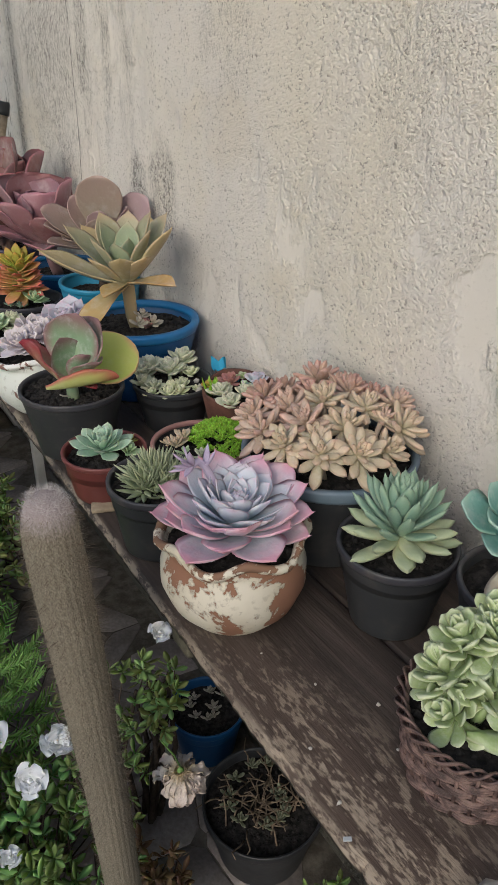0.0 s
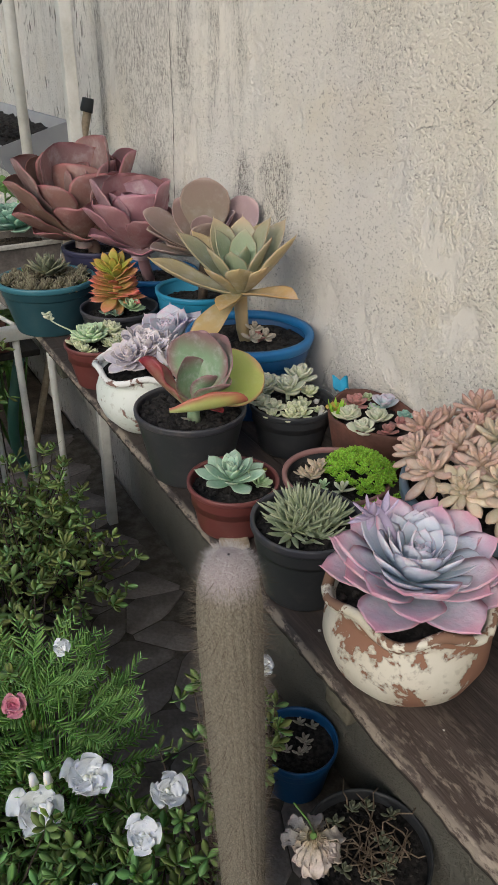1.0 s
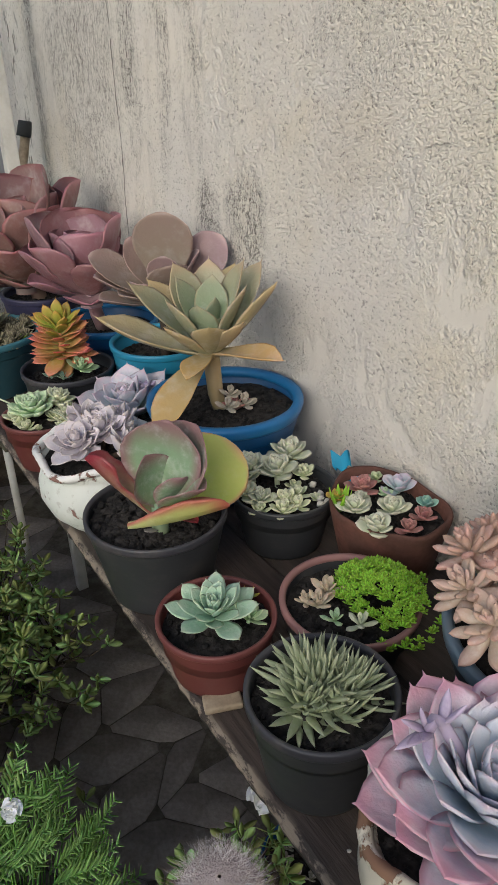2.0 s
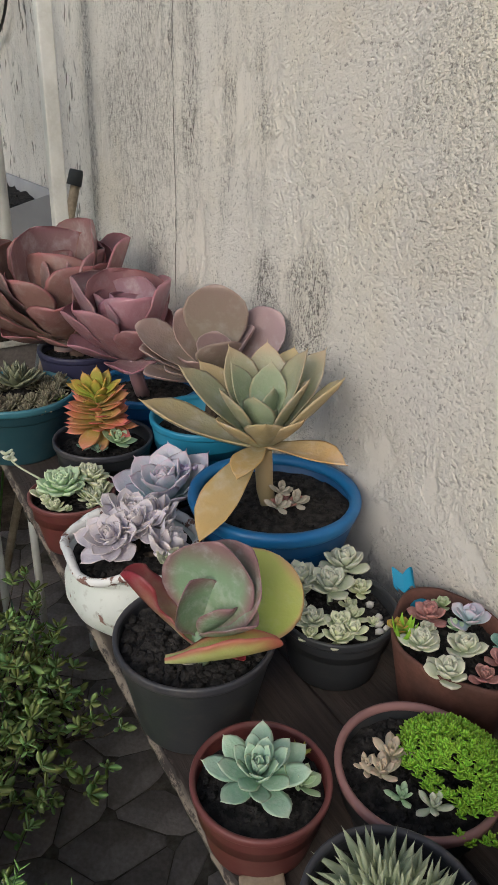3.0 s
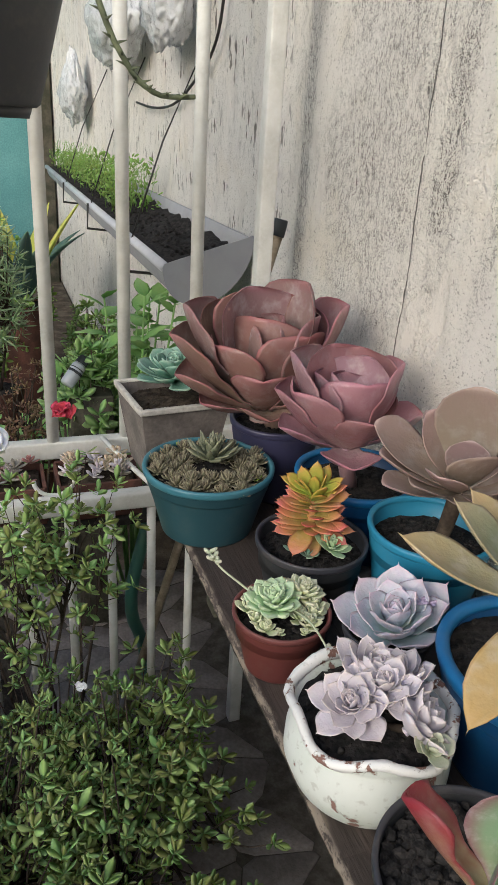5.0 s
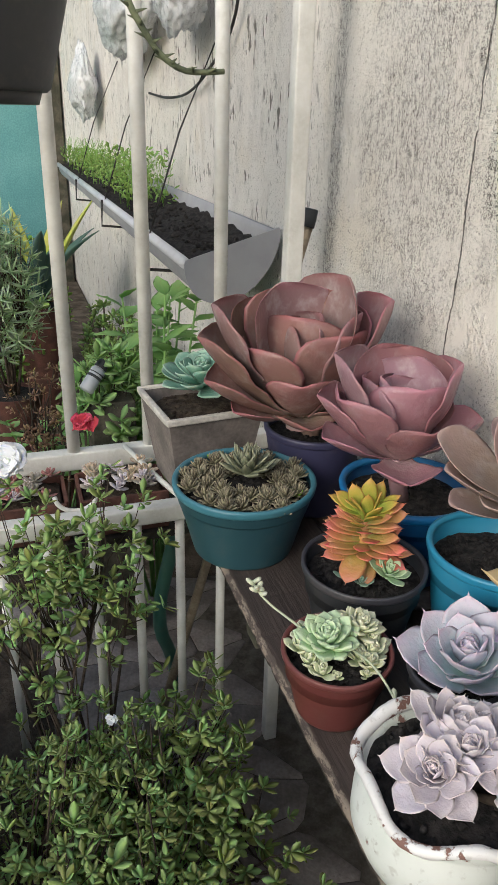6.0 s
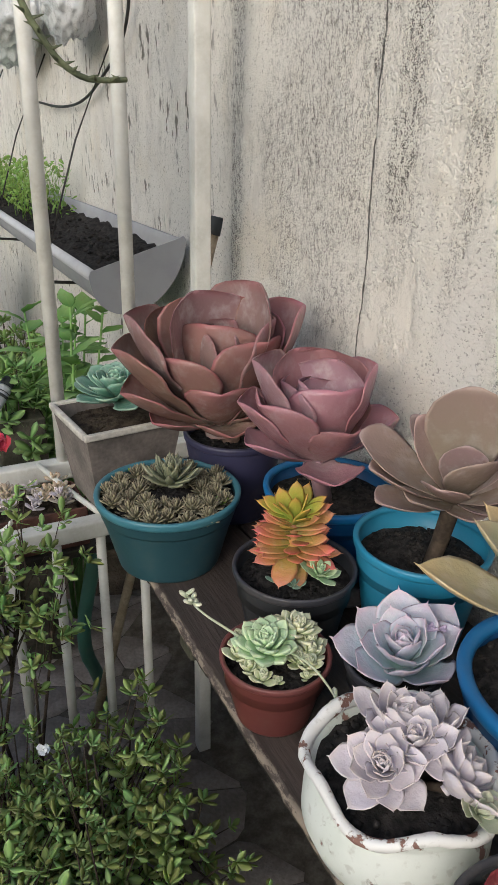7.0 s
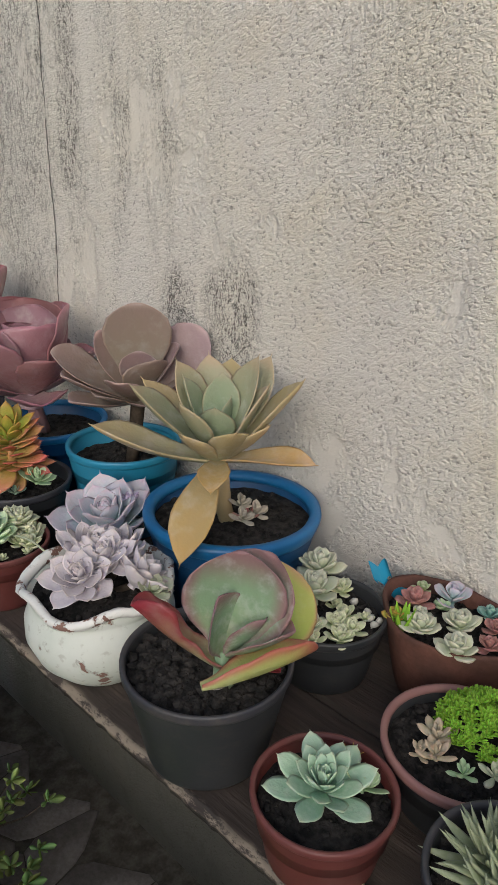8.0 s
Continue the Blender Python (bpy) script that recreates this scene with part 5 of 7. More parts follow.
part("withered_leaf", blade(PADDLE, 0.4, 0.05, 0.3, 0.6, 0, 8, 4), L_DUSTY, t, "small dry leaf at the stem", posed(S + UP * 0.004, NEAR * 0.8 - RIGHT * 0.5 + UP * 0.1, UP, 0.026))

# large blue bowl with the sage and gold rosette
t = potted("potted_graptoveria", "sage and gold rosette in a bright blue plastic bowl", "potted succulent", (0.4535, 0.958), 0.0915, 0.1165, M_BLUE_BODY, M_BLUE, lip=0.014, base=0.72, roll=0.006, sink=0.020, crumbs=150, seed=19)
C = Vector((-0.0105, 0.010, 0.164))
part("stem", tube([(-0.004, 0.0, 0.09), (-0.010, 0.004, 0.12), C], 0.0085, 10, 0.010), L_YELO, t)
GOLD = [(0, 0.46), (0.2, 0.52), (0.42, 0.80), (0.62, 1.0), (0.78, 0.88), (0.91, 0.45), (1, 0.02)]
# the way in the plan that the outer leaves face
NA = Vector((-0.51, -0.86, 0))
for dx, dy, dz, wd, bend, cup, mt in (
        (0.029, 0.047, 0.087, 0.46, 0.15, 0.3, L_YEL), (-0.022, 0.042, 0.091, 0.46, 0.15, 0.3, L_YEL), (-0.074, 0.045, 0.072, 0.44, 0.18, 0.34, L_YEL), (0.038, -0.019, 0.097, 0.40, 0.12, 0.34, L_YEL), (0.047, -0.076, 0.074, 0.42, 0.3, 0.36, L_YELC),
        (0.026, -0.094, 0.026, 0.36, -0.2, 0.4, L_YELO), (-0.110, 0.059, 0.022, 0.40, 0.45, 0.42, L_YELC), (-0.105, -0.062, -0.018, 0.34, -0.6, 0.4, L_YELO), (-0.056, -0.050, 0.012, 0.42, -0.3, 0.4, L_YELO), (0.066, 0.050, 0.072, 0.46, 0.2, 0.3, L_YELC),
        (0.070, -0.006, 0.086, 0.44, 0.2, 0.3, L_YEL), (-0.040, 0.070, 0.066, 0.46, 0.2, 0.3, L_YELC), (-0.058, -0.002, 0.062, 0.50, 0.25, 0.36, L_YEL), (-0.036, -0.062, 0.040, 0.50, 0.35, 0.36, L_YELC), (0.004, -0.070, 0.040, 0.50, 0.35, 0.36, L_YELC), (-0.070, -0.020, 0.034, 0.48, 0.4, 0.38, L_YELC), (0.022, -0.052, 0.076, 0.46, 0.2, 0.34, L_YEL),
        (-0.030, 0.022, 0.082, 0.46, 0.12, 0.3, L_SAGE), (0.012, 0.008, 0.084, 0.46, 0.12, 0.3, L_SAGE), (-0.030, -0.024, 0.060, 0.54, 0.2, 0.34, L_SAGE), (0.000, -0.022, 0.066, 0.5, 0.15, 0.3, L_SAGE)):
    w = Vector((dx, dy, dz))
    part("leaf", blade(GOLD, wd, 0.055, cup, bend, 0.04, 14, 6, 0.0, 0.1 * math.sin(dx * 90)), mt, t, "", posed(C + w * 0.05 + UP * 0.004, w, UP - w * 3.0 + NA * 0.15, w.length * 1.02))
YA = [blade(GOLD, w, 0.06, c, b, 0.05, 12, 5) for w, c, b in ((0.40, 0.35, 0.25), (0.44, 0.3, 0.12))]
rosette(t, C + UP * 0.014 + NEAR * 0.006, YA, whorl(6, 0.040, (55, 80), 0.7, 0.3, (1.3, 1.2), 141, 5), L_SAGE, (14, 0, 150))
for k, (dx, dy, s) in enumerate(((0.016, -0.022, 0.018), (-0.010, -0.028, 0.016), (0.004, -0.012, 0.015))):
    rosette(t, (dx - 0.004, dy, 0.108 + 0.006 * k), G1, whorl(9, s, (0, 70), 0.6, 0.3, (1.2, 1.1), 151 + k, 8), L_DUSTY, (20, 0, 0), label="small withered offset")
rosette(t, (0.004, -0.016, 0.104), G1, whorl(9, 0.02, (10, 70), 0.5, 0.3, (1.2, 1.1), 150, 8), L_ROSY, (0, 0, 0), label="small rosy offset")

# white frilled pot with lilac rosettes
t = wavy_pot("potted_echeveria", "ruffled lilac echeverias in a chipped white frilled pot", (0.297, 0.9755), 0.0725, 0.093, M_WHITE_PEEL, M_WHITE_RIM, 5, 5, 0.4)
V1 = [blade(OVATE, 0.8, 0.06, 0.3, 0.45, 0.06, 10, 5, 0.025), blade(OVATE, 0.74, 0.06, 0.34, 0.6, 0.06, 10, 5, 0.03)]
for i, (dx, dy, dz, n, s, tx, ty) in enumerate(((-0.020, -0.006, 0.096, 20, 0.042, 18, -26), (0.013, -0.034, 0.091, 20, 0.042, 48, 6), (0.028, 0.002, 0.096, 20, 0.042, 0, 24), (0.000, 0.018, 0.101, 18, 0.042, -22, -8), (0.005, -0.008, 0.106, 14, 0.036, 18, 2))):
    part("stem", tube([(dx * 0.5, dy * 0.5, 0.08), (dx, dy, dz)], 0.0034, 7), M_BARK, t)
    rosette(t, (dx, dy, dz), V1, whorl(n + 12, s * 0.97, (2, 82), 0.36, 0.32, (0.9, 0.8), 160 + i, 9), L_LILAC, (tx, ty, i * 70))
rosette(t, (0.016, -0.058, 0.092), V1, whorl(10, 0.022, (10, 76), 0.5, 0.3, (1, 1), 169, 8), L_PALE, (30, 0, 0))

# blue-violet rosette behind it
t = potted("potted_echeveria", "blue-violet echeveria with a flower bud in a small black pot", "potted succulent", (0.376, 1.085), 0.046, 0.070, M_BLACK, M_BLACK_RIM, seed=20)
rosette(t, (0.006, -0.008, 0.064), V1, whorl(28, 0.068, (12, 80), 0.38, 0.25, (1.0, 0.9), 171, 5), L_LIL2, (4, -14, 0))
fs = part("flower_stem", tube([(0.012, -0.004, 0.08), (0.022, -0.008, 0.1), (0.032, -0.016, 0.104)], 0.003, 7), L_FLOWERSTEM, t, "short mauve flower stem")
for k in range(9):
    part("bud", blade(FAT, 0.6, 0.5, 0, 0.1, 0, 5, 3), L_FLOWERSTEM, fs, "", posed((0.024 + 0.0016 * k, -0.010 - 0.001 * k, 0.101), (math.cos(k * 2.4), math.sin(k * 2.4), 0.7), UP, 0.009))

# terracotta-red pot with bright mint rosettes
t = potted("potted_echeveria", "pale mint rosettes with trailing flower stalks in a red-brown pot", "potted succulent", (0.282, 1.1385), 0.0518, 0.069, M_REDPOT, M_REDRIM, seed=22, lip=0.006, base=0.7)
rosette(t, (-0.010, 0.0, 0.072), G2, whorl(48, 0.034, (4, 84), 0.3, 0.32, (0.9, 0.85), 181, 5), L_GROS, (4, -8, 0))
rosette(t, (0.024, 0.010, 0.073), G2, whorl(38, 0.027, (4, 84), 0.35, 0.34, (0.9, 0.85), 182, 5), L_PALEJ, (6, 12, 0))
for i, (dx, dy, s) in enumerate(((-0.036, 0.012, 0.014), (-0.022, 0.030, 0.014), (0.014, -0.018, 0.014), (0.024, 0.034, 0.014), (-0.028, -0.026, 0.012), (0.004, 0.034, 0.015), (0.030, -0.018, 0.016), (0.020, -0.030, 0.014), (-0.034, -0.010, 0.013), (0.036, -0.006, 0.016), (-0.016, -0.034, 0.007), (0.012, -0.040, 0.007))):
    rosette(t, (dx * 0.92, dy * 0.92, 0.062 + 0.1 * s), G2, whorl(15, s * 1.18, (8, 82), 0.5, 0.36, (1.05, 1.0), 190 + i, 8), L_PALEJ, (0, 0, i * 40))
for pts in ([(-0.016, 0.006, 0.074), (-0.034, 0.028, 0.084), (-0.050, 0.060, 0.088), (-0.056, 0.080, 0.096)], [(0.006, -0.016, 0.078), (0.014, -0.040, 0.080), (0.022, -0.062, 0.066), (0.026, -0.078, 0.050)]):
    fs = part("flower_stalk", tube(eased(pts), 0.0014, 6, 0.001), L_PALE, t, "thin pale flower stalk with waxy buds")
    for k in range(7):
        q = Vector(pts[-1]).lerp(Vector(pts[-2]), k * 0.12)
        part("bud", blade(FAT, 0.6, 0.5, 0, 0.2, 0, 4, 3), L_PALE, fs, "", posed(q, (math.cos(k * 2.3), math.sin(k * 2.3), 0.4), UP, 0.010))

# orange fan-shaped succulent
t = potted("potted_campfire_plant", "orange and lime fan-leaved succulent in a black plastic pot", "potted succulent", (0.3547, 1.2325), 0.066, 0.088, M_BLACK, M_BLACK_RIM, seed=23, sink=0.02)
part("stem", tube([(0, 0, 0.075), (-0.004, -0.002, 0.11), (-0.004, 0.0, 0.142)], 0.007, 8, 0.005), L_ORANGE, t)
O1 = [blade(OVATE, 0.42, 0.09, 0.15, -0.15, 0.06), blade(OVATE, 0.38, 0.09, 0.12, 0.2, 0.06)]
OM = [mesh_of("leaf", p[0], p[1], L_ORANGE, p[2]) for p in O1]
OL = [mesh_of("leaf", p[0], p[1], L_LIME, p[2]) for p in O1]
ro = random.Random(19)
for k in range(10):
    for side in (-1, 1):
        for fan in (-26, 4, 30):
            if fan == 30 and k % 2:
                continue
            w = turn("Z", fan * side + ro.uniform(-10, 10)) @ (RIGHT * side)
            put("leaf", (OM if k < 8 else OL)[k % 2], t, posed((-0.004, 0, 0.100 + k * 0.0052 + ro.uniform(-0.0015, 0.0015)), w + UP * (0.12 + k * 0.06 + ro.uniform(-0.10, 0.10)), UP + w * 0.3 + NEAR * ro.uniform(0.0, 0.5), (0.053 - k * 0.0014 - abs(fan) * 0.00012) * ro.uniform(0.78, 1.06), ro.uniform(0.9, 1.2)))
for k in range(6):
    put("leaf", (OM if k < 4 else OL)[1], t, posed(Vector((-0.004, 0, 0.104 + k * 0.007)) + RIGHT * ro.uniform(-0.004, 0.004), NEAR + UP * (0.1 + 0.1 * k) + RIGHT * ro.uniform(-0.3, 0.3), UP, 0.034, 1.4))
for k in range(9):
    a = k * 2.4
    put("leaf", OL[k % 2], t, posed((-0.004, 0, 0.134), (math.cos(a) * 0.42, math.sin(a) * 0.42, 0.45 + 0.10 * k), UP, 0.040))
for w, ln, wd in ((UP + RIGHT * 0.02 + NEAR * 0.05, 0.050, 0.9), (UP * 0.9 - RIGHT * 0.35 + NEAR * 0.1, 0.046, 0.9), (UP * 0.9 + RIGHT * 0.30 - NEAR * 0.2, 0.046, 0.9)):
    put("leaf", OL[0], t, posed((-0.004, 0, 0.136), w, NEAR, ln, wd))
for k, (w, ln) in enumerate(((NEAR * 0.9 - RIGHT * 0.3 - UP * 0.25, 0.05), (NEAR * 0.7 - RIGHT * 0.7 + UP * 0.1, 0.045), (NEAR * 0.9 + RIGHT * 0.2 - UP * 0.6, 0.04), (NEAR * 0.8 + RIGHT * 0.6 + UP * 0.1, 0.04), (-RIGHT * 0.8 + NEAR * 0.5 + UP * 0.3, 0.042))):
    put("leaf", OM[k % 2], t, posed((-0.004, -0.002, 0.108), w, UP, ln, 1.3))
rosette(t, (0.008, -0.034, 0.090), R1, whorl(18, 0.025, (6, 78), 0.4, 0.3, (1, 1), 201, 6), L_GROS, (14, 4, 0))
for i, (dx, dy) in enumerate(((-0.018, -0.03), (0.026, -0.022), (-0.03, -0.016), (0.024, 0.03))):
    rosette(t, (dx, dy, 0.082), R1, whorl(9, 0.014, (6, 74), 0.5, 0.3, (1, 1), 205 + i, 8), L_AGAVE, (0, 0, 0))

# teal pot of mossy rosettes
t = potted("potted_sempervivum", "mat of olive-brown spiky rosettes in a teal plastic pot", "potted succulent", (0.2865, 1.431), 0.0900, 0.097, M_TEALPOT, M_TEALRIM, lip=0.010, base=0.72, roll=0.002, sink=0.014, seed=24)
Q1 = [blade(LANCE, 0.42, 0.14, 0.12, 0.35, 0.05), blade(LANCE, 0.36, 0.14, 0.12, 0.5, 0.05)]
rosette(t, (0.004, 0.0, 0.102), Q1, whorl(44, 0.042, (14, 84), 0.55, 0.30, (1, 1), 211, 7), L_DKHAW, (6, 0, 0))
q2 = [blade(LANCE, 0.5, 0.2, 0.1, 0.5, 0.05, 5, 2)]
for i in range(46):
    a = i * 2.399
    q = 0.078 * math.sqrt((i + 0.5) / 46)
    if q < 0.027:
        continue
    rosette(t, (q * math.cos(a), q * math.sin(a), 0.087 + 0.004 * math.sin(i * 1.7)), q2, whorl(44, 0.0165, (-12, 86), 0.7, 0.45, (0.8, 0.8), 220 + i, 12), L_MOSSROS, (0, 0, i * 30), joined=True)["kind"] = "stuff"
for c, n in (((-0.02, 0.074, 0.088), 7), ((-0.072, 0.0, 0.088), 4), ((0.05, -0.05, 0.088), 5)):
    part("weed", merged([(lambda p, m: ((p[0] @ np.array(m)[:3, :3].T) + np.array(m)[:3, 3], p[1], p[2]))(blade(PADDLE, 0.6, 0.04, 0.1, 0.2, 0, 5, 3), posed(c, (math.cos(k * 1.7), math.sin(k * 1.7), 0.7), UP, 0.012)) for k in range(n)]), L_SEDUM, t, "tiny bright green weed")

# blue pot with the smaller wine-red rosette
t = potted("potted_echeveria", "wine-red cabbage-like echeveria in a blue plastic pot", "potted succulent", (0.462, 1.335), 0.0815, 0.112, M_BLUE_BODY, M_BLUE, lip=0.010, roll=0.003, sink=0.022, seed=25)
C = Vector((-0.027, -0.010, 0.156))
part("stem", tube([(-0.006, 0, 0.085), (-0.020, -0.006, 0.125), C + UP * 0.01], 0.011, 10, 0.010), L_RED2, t)
goblet(t, C, Vector((0.874, -0.486, 0)), Vector((-0.486, -0.874, 0)), (
        (-0.073, 0, 0.121, 0.35, L_WINE_IN), (-0.028, -0.03, 0.127, 0.34, L_RED2), (-0, -0.04, 0.124, 0.32, L_RED2), (0.014, -0.02, 0.118, 0.35, L_WINE_IN), (0.053, 0, 0.121, 0.34, L_RED2),
        (0.083, -0.01, 0.052, 0.41, L_RED2), (-0.062, 0.05, 0.087, 0.59, L_RED2), (0.015, 0.045, 0.103, 0.59, L_RED2), (-0.025, 0, 0.098, 0.45, L_WINE_IN), (-0.043, 0.01, 0.1, 0.26, L_WINE_IN),
        (-0.077, 0.03, 0.03, 0.4, L_RED2), (0.012, 0.085, 0.012, 0.65, L_RED2), (0.028, 0.06, 0.061, 0.62, L_RED2), (-0.087, 0.01, 0.073, 0.34, L_RED2), (-0.011, -0.02, 0.094, 0.4, L_WINE_IN),
        (0.038, -0.05, 0.065, 0.46, L_RED2), (-0.042, -0.06, 0.092, 0.36, L_RED2)))

# cyan pot with the taupe rosette
t = potted("potted_echeveria", "taupe round-leaved echeveria in a cyan blue plastic pot", "potted succulent", (0.479, 1.181), 0.0725, 0.117, M_CYAN, M_CYAN, lip=0.009, roll=0.0015, sink=0.026, seed=26, crumbs=170)
C = Vector((-0.005, -0.041, 0.182))
part("stem", tube([(0.0, -0.012, 0.08), (-0.003, -0.028, 0.13), C + UP * 0.004], 0.008, 10, 0.009), M_BARK, t, "short brown woody stem")
R3, N3 = Vector((0.81, -0.58, 0)), Vector((-0.58, -0.81, 0))
ROUND = [(0, 0.26), (0.15, 0.36), (0.35, 0.66), (0.55, 0.94), (0.72, 1.0), (0.86, 0.86), (0.95, 0.56), (1, 0.18)]
for r, n, u, facing, wd, cup, bend, mt in (
        (0.002, -0.006, 0.112, N3 + UP * 0.25, 0.72, 0.16, 0.15, L_BROWN), (0.080, -0.012, 0.076, N3 + UP * 0.35 - R3 * 0.5, 0.60, 0.18, 0.2, L_MAUVE), (-0.100, 0.004, 0.050, UP + R3 * 0.75 + N3 * 0.4, 0.56, 0.30, 0.3, L_BROWN),
        (-0.088, 0.036, 0.028, UP + R3 * 0.45, 0.50, 0.34, 0.35, L_BROWN), (-0.046, 0.002, 0.080, R3 + N3 * 0.8 + UP * 0.2, 0.56, 0.26, 0.1, L_BROWN), (0.018, 0.040, 0.048, UP + N3 * 0.1, 0.95, 0.20, 0.35, L_BROWN),
        (0.002, 0.006, 0.062, N3 + UP * 0.3, 0.74, 0.2, 0.2, L_MAUVE), (0.056, 0.010, 0.060, UP - R3 * 0.9 + N3 * 0.2, 0.62, 0.26, 0.3, L_MAUVE), (-0.050, 0.060, 0.014, UP + R3 * 0.2, 0.56, 0.3, 0.35, L_BROWN),
        (0.058, 0.040, 0.026, UP - R3 * 0.3, 0.62, 0.24, 0.3, L_BROWN), (0.030, -0.060, 0.056, UP, 0.8, 0.2, 0.2, L_BROWN), (-0.050, -0.040, 0.062, UP + R3 * 0.4, 0.74, 0.2, 0.2, L_MAUVE), (0.006, 0.066, 0.006, UP, 0.6, 0.3, 0.3, L_BROWN), (-0.076, 0.052, 0.004, UP + R3 * 0.2, 0.52, 0.34, 0.35, L_BROWN), (-0.026, 0.064, 0.030, UP + N3 * 0.1, 0.62, 0.3, 0.3, L_BROWN), (0.044, 0.056, 0.008, UP, 0.6, 0.3, 0.3, L_MAUVE), (0.078, 0.010, 0.022, UP - R3 * 0.3, 0.6, 0.3, 0.3, L_BROWN)):
    w = R3 * r + N3 * n + UP * u
    part("leaf", blade(ROUND, wd, 0.045, cup, bend, 0, 14, 7), mt, t, "", posed(C + w * 0.05, w, facing, w.length))

# violet pot with the big burgundy rosette
t = potted("potted_echeveria", "large burgundy cabbage-like echeveria in a violet-blue pot", "potted succulent", (0.415, 1.512), 0.070, 0.124, M_PURPLE, M_PURPLE, lip=0.010, roll=0.002, sink=0.016, seed=27)
C = Vector((-0.030, -0.013, 0.145))
part("stem", tube([(-0.004, 0, 0.09), (-0.010, -0.010, 0.125), C + UP * 0.01], 0.014, 10, 0.012), L_RED, t)
goblet(t, C, Vector((0.924, -0.382, 0)), Vector((-0.382, -0.924, 0)), (
        (-0.028, -0.03, 0.175, 0.44, L_RED_IN), (0.047, -0.03, 0.187, 0.27, L_RED_IN), (0.102, -0.02, 0.161, 0.3, L_RED), (-0.11, -0.01, 0.148, 0.31, L_RED_IN), (-0.123, 0.02, 0.111, 0.37, L_RED),
        (-0.01, 0.025, 0.144, 0.62, L_RED), (-0.062, 0.055, 0.111, 0.69, L_RED), (0.053, 0.05, 0.13, 0.53, L_RED), (0.001, 0.075, 0.07, 0.72, L_RED), (-0.116, 0.02, 0.051, 0.39, L_RED),
        (0.014, 0.08, 0.015, 0.95, L_RED), (-0.077, 0.05, 0.021, 0.66, L_RED), (0.066, 0, 0.147, 0.28, L_RED_IN), (-0.005, -0.06, 0.166, 0.35, L_RED), (-0.064, -0.07, 0.144, 0.41, L_RED),
        (0.039, -0.08, 0.144, 0.41, L_RED), (0.105, -0.02, 0.084, 0.46, L_RED), (0.091, 0.02, 0.046, 0.6, L_RED), (-0.022, -0, 0.136, 0.36, L_RED_IN), (0.019, -0.01, 0.141, 0.32, L_RED_IN)))
part("leaf", blade(SPOON, 0.7, 0.06, 0.3, 0.2), L_JADE, t, "yellow-green leaf behind", posed(C + Vector((-0.02, 0.06, 0.08)), (-0.1, 0.5, 0.8), (-0.5, -0.8, 0.2), 0.05))

# grey square planter with a blue-green rosette
t = thing("square_planter", "grey tapered square planter with a blue-green echeveria", "potted succulent", (0.281, 1.631, BENCH_Z + 0.001))
turned = turn("Z", 6)
top, bot, h = 0.071, 0.052, 0.126
corners = lambda s, z: [(s, s, z), (-s, s, z), (-s, -s, z), (s, -s, z)]
v = np.array(corners(bot, 0) + corners(top, h) + corners(top - 0.005, h) + corners(top - 0.009, h - 0.02))
f = [(3, 2, 1, 0)] + [(r * 4 + i, r * 4 + (i + 1) % 4, r * 4 + 4 + (i + 1) % 4, r * 4 + 4 + i) for r in range(3) for i in range(4)] + [(12, 13, 14, 15)]
bx = part("box", (v, f, v[:, :2].copy()), M_GREYBOX, t, "", turned, smooth=False)
rims = [box((2 * top + 0.006, 0.008, 0.009), 0.002, Matrix.Translation((0, s * top, h))) for s in (-1, 1)] + [box((0.008, 2 * top - 0.01, 0.009), 0.002, Matrix.Translation((s * top, 0, h))) for s in (-1, 1)]
for rp in rims:
    part("rim", rp, M_GREYBOX_RIM, bx)
sv, sf, su = soil_piece(0.071, h - 0.014, random.Random(31), 120, 0.006)
sv = np.clip(sv, [-top + 0.01, -top + 0.01, 0], [top - 0.01, top - 0.01, 1])
part("soil", (sv, sf, su), M_DRYSOIL, t, "", turned)
rosette(t, (0.006, 0.010, h + 0.016), T1, whorl(40, 0.068, (-4, 80), 0.28, 0.30, (0.95, 0.9), 251, 5), L_TEAL2, (6, -6, 0))
stone = part("stone", pebble(0.02, random.Random(3), 0.8), M_ROCK, None, "", Matrix.Translation((0.440, 1.244, BENCH_Z + 0.012)))
tagged(stone, "grey stone lying on the bench between pots", "stone")
# chips of perlite and wood on the bench
rc = random.Random(77)
for i in range(16):
    c = part("perlite_chip", pebble(rc.uniform(0.0012, 0.0026), rc, 0.6), M_PEBBLE, None, "", Matrix.Translation((rc.uniform(0.262, 0.38), rc.uniform(0.2, 0.56), BENCH_Z + 0.0008)))
    tagged(c, "white crumb of perlite on the bench", "crumb", "crumbs on the bench")
chip = part("wood_offcut", box((0.032, 0.017, 0.006), 0.002), M_HANDLE, None, "", Matrix.Translation((0.264, 0.655, BENCH_Z + 0.003)) @ turn("Z", -20))
tagged(chip, "pale splintered piece of wood on the bench", "wood")

pale = part("pale_stone", pebble(0.022, random.Random(12), 0.8), M_PEBBLE, None, "", Matrix.Translation((0.292, 0.100, BENCH_Z + 0.012)))
tagged(pale, "pale pinkish stone lying on the bench", "stone")
tag = part("plant_tag", box((0.006, 0.003, 0.0012), 0.0003), M_WHITEPLASTIC, None, "", Matrix.Translation((0.249, 0.186, BENCH_Z + 0.0035)) @ turn("Z", -30))
tagged(tag, "broken white plastic plant tag on the bench edge", "tag")

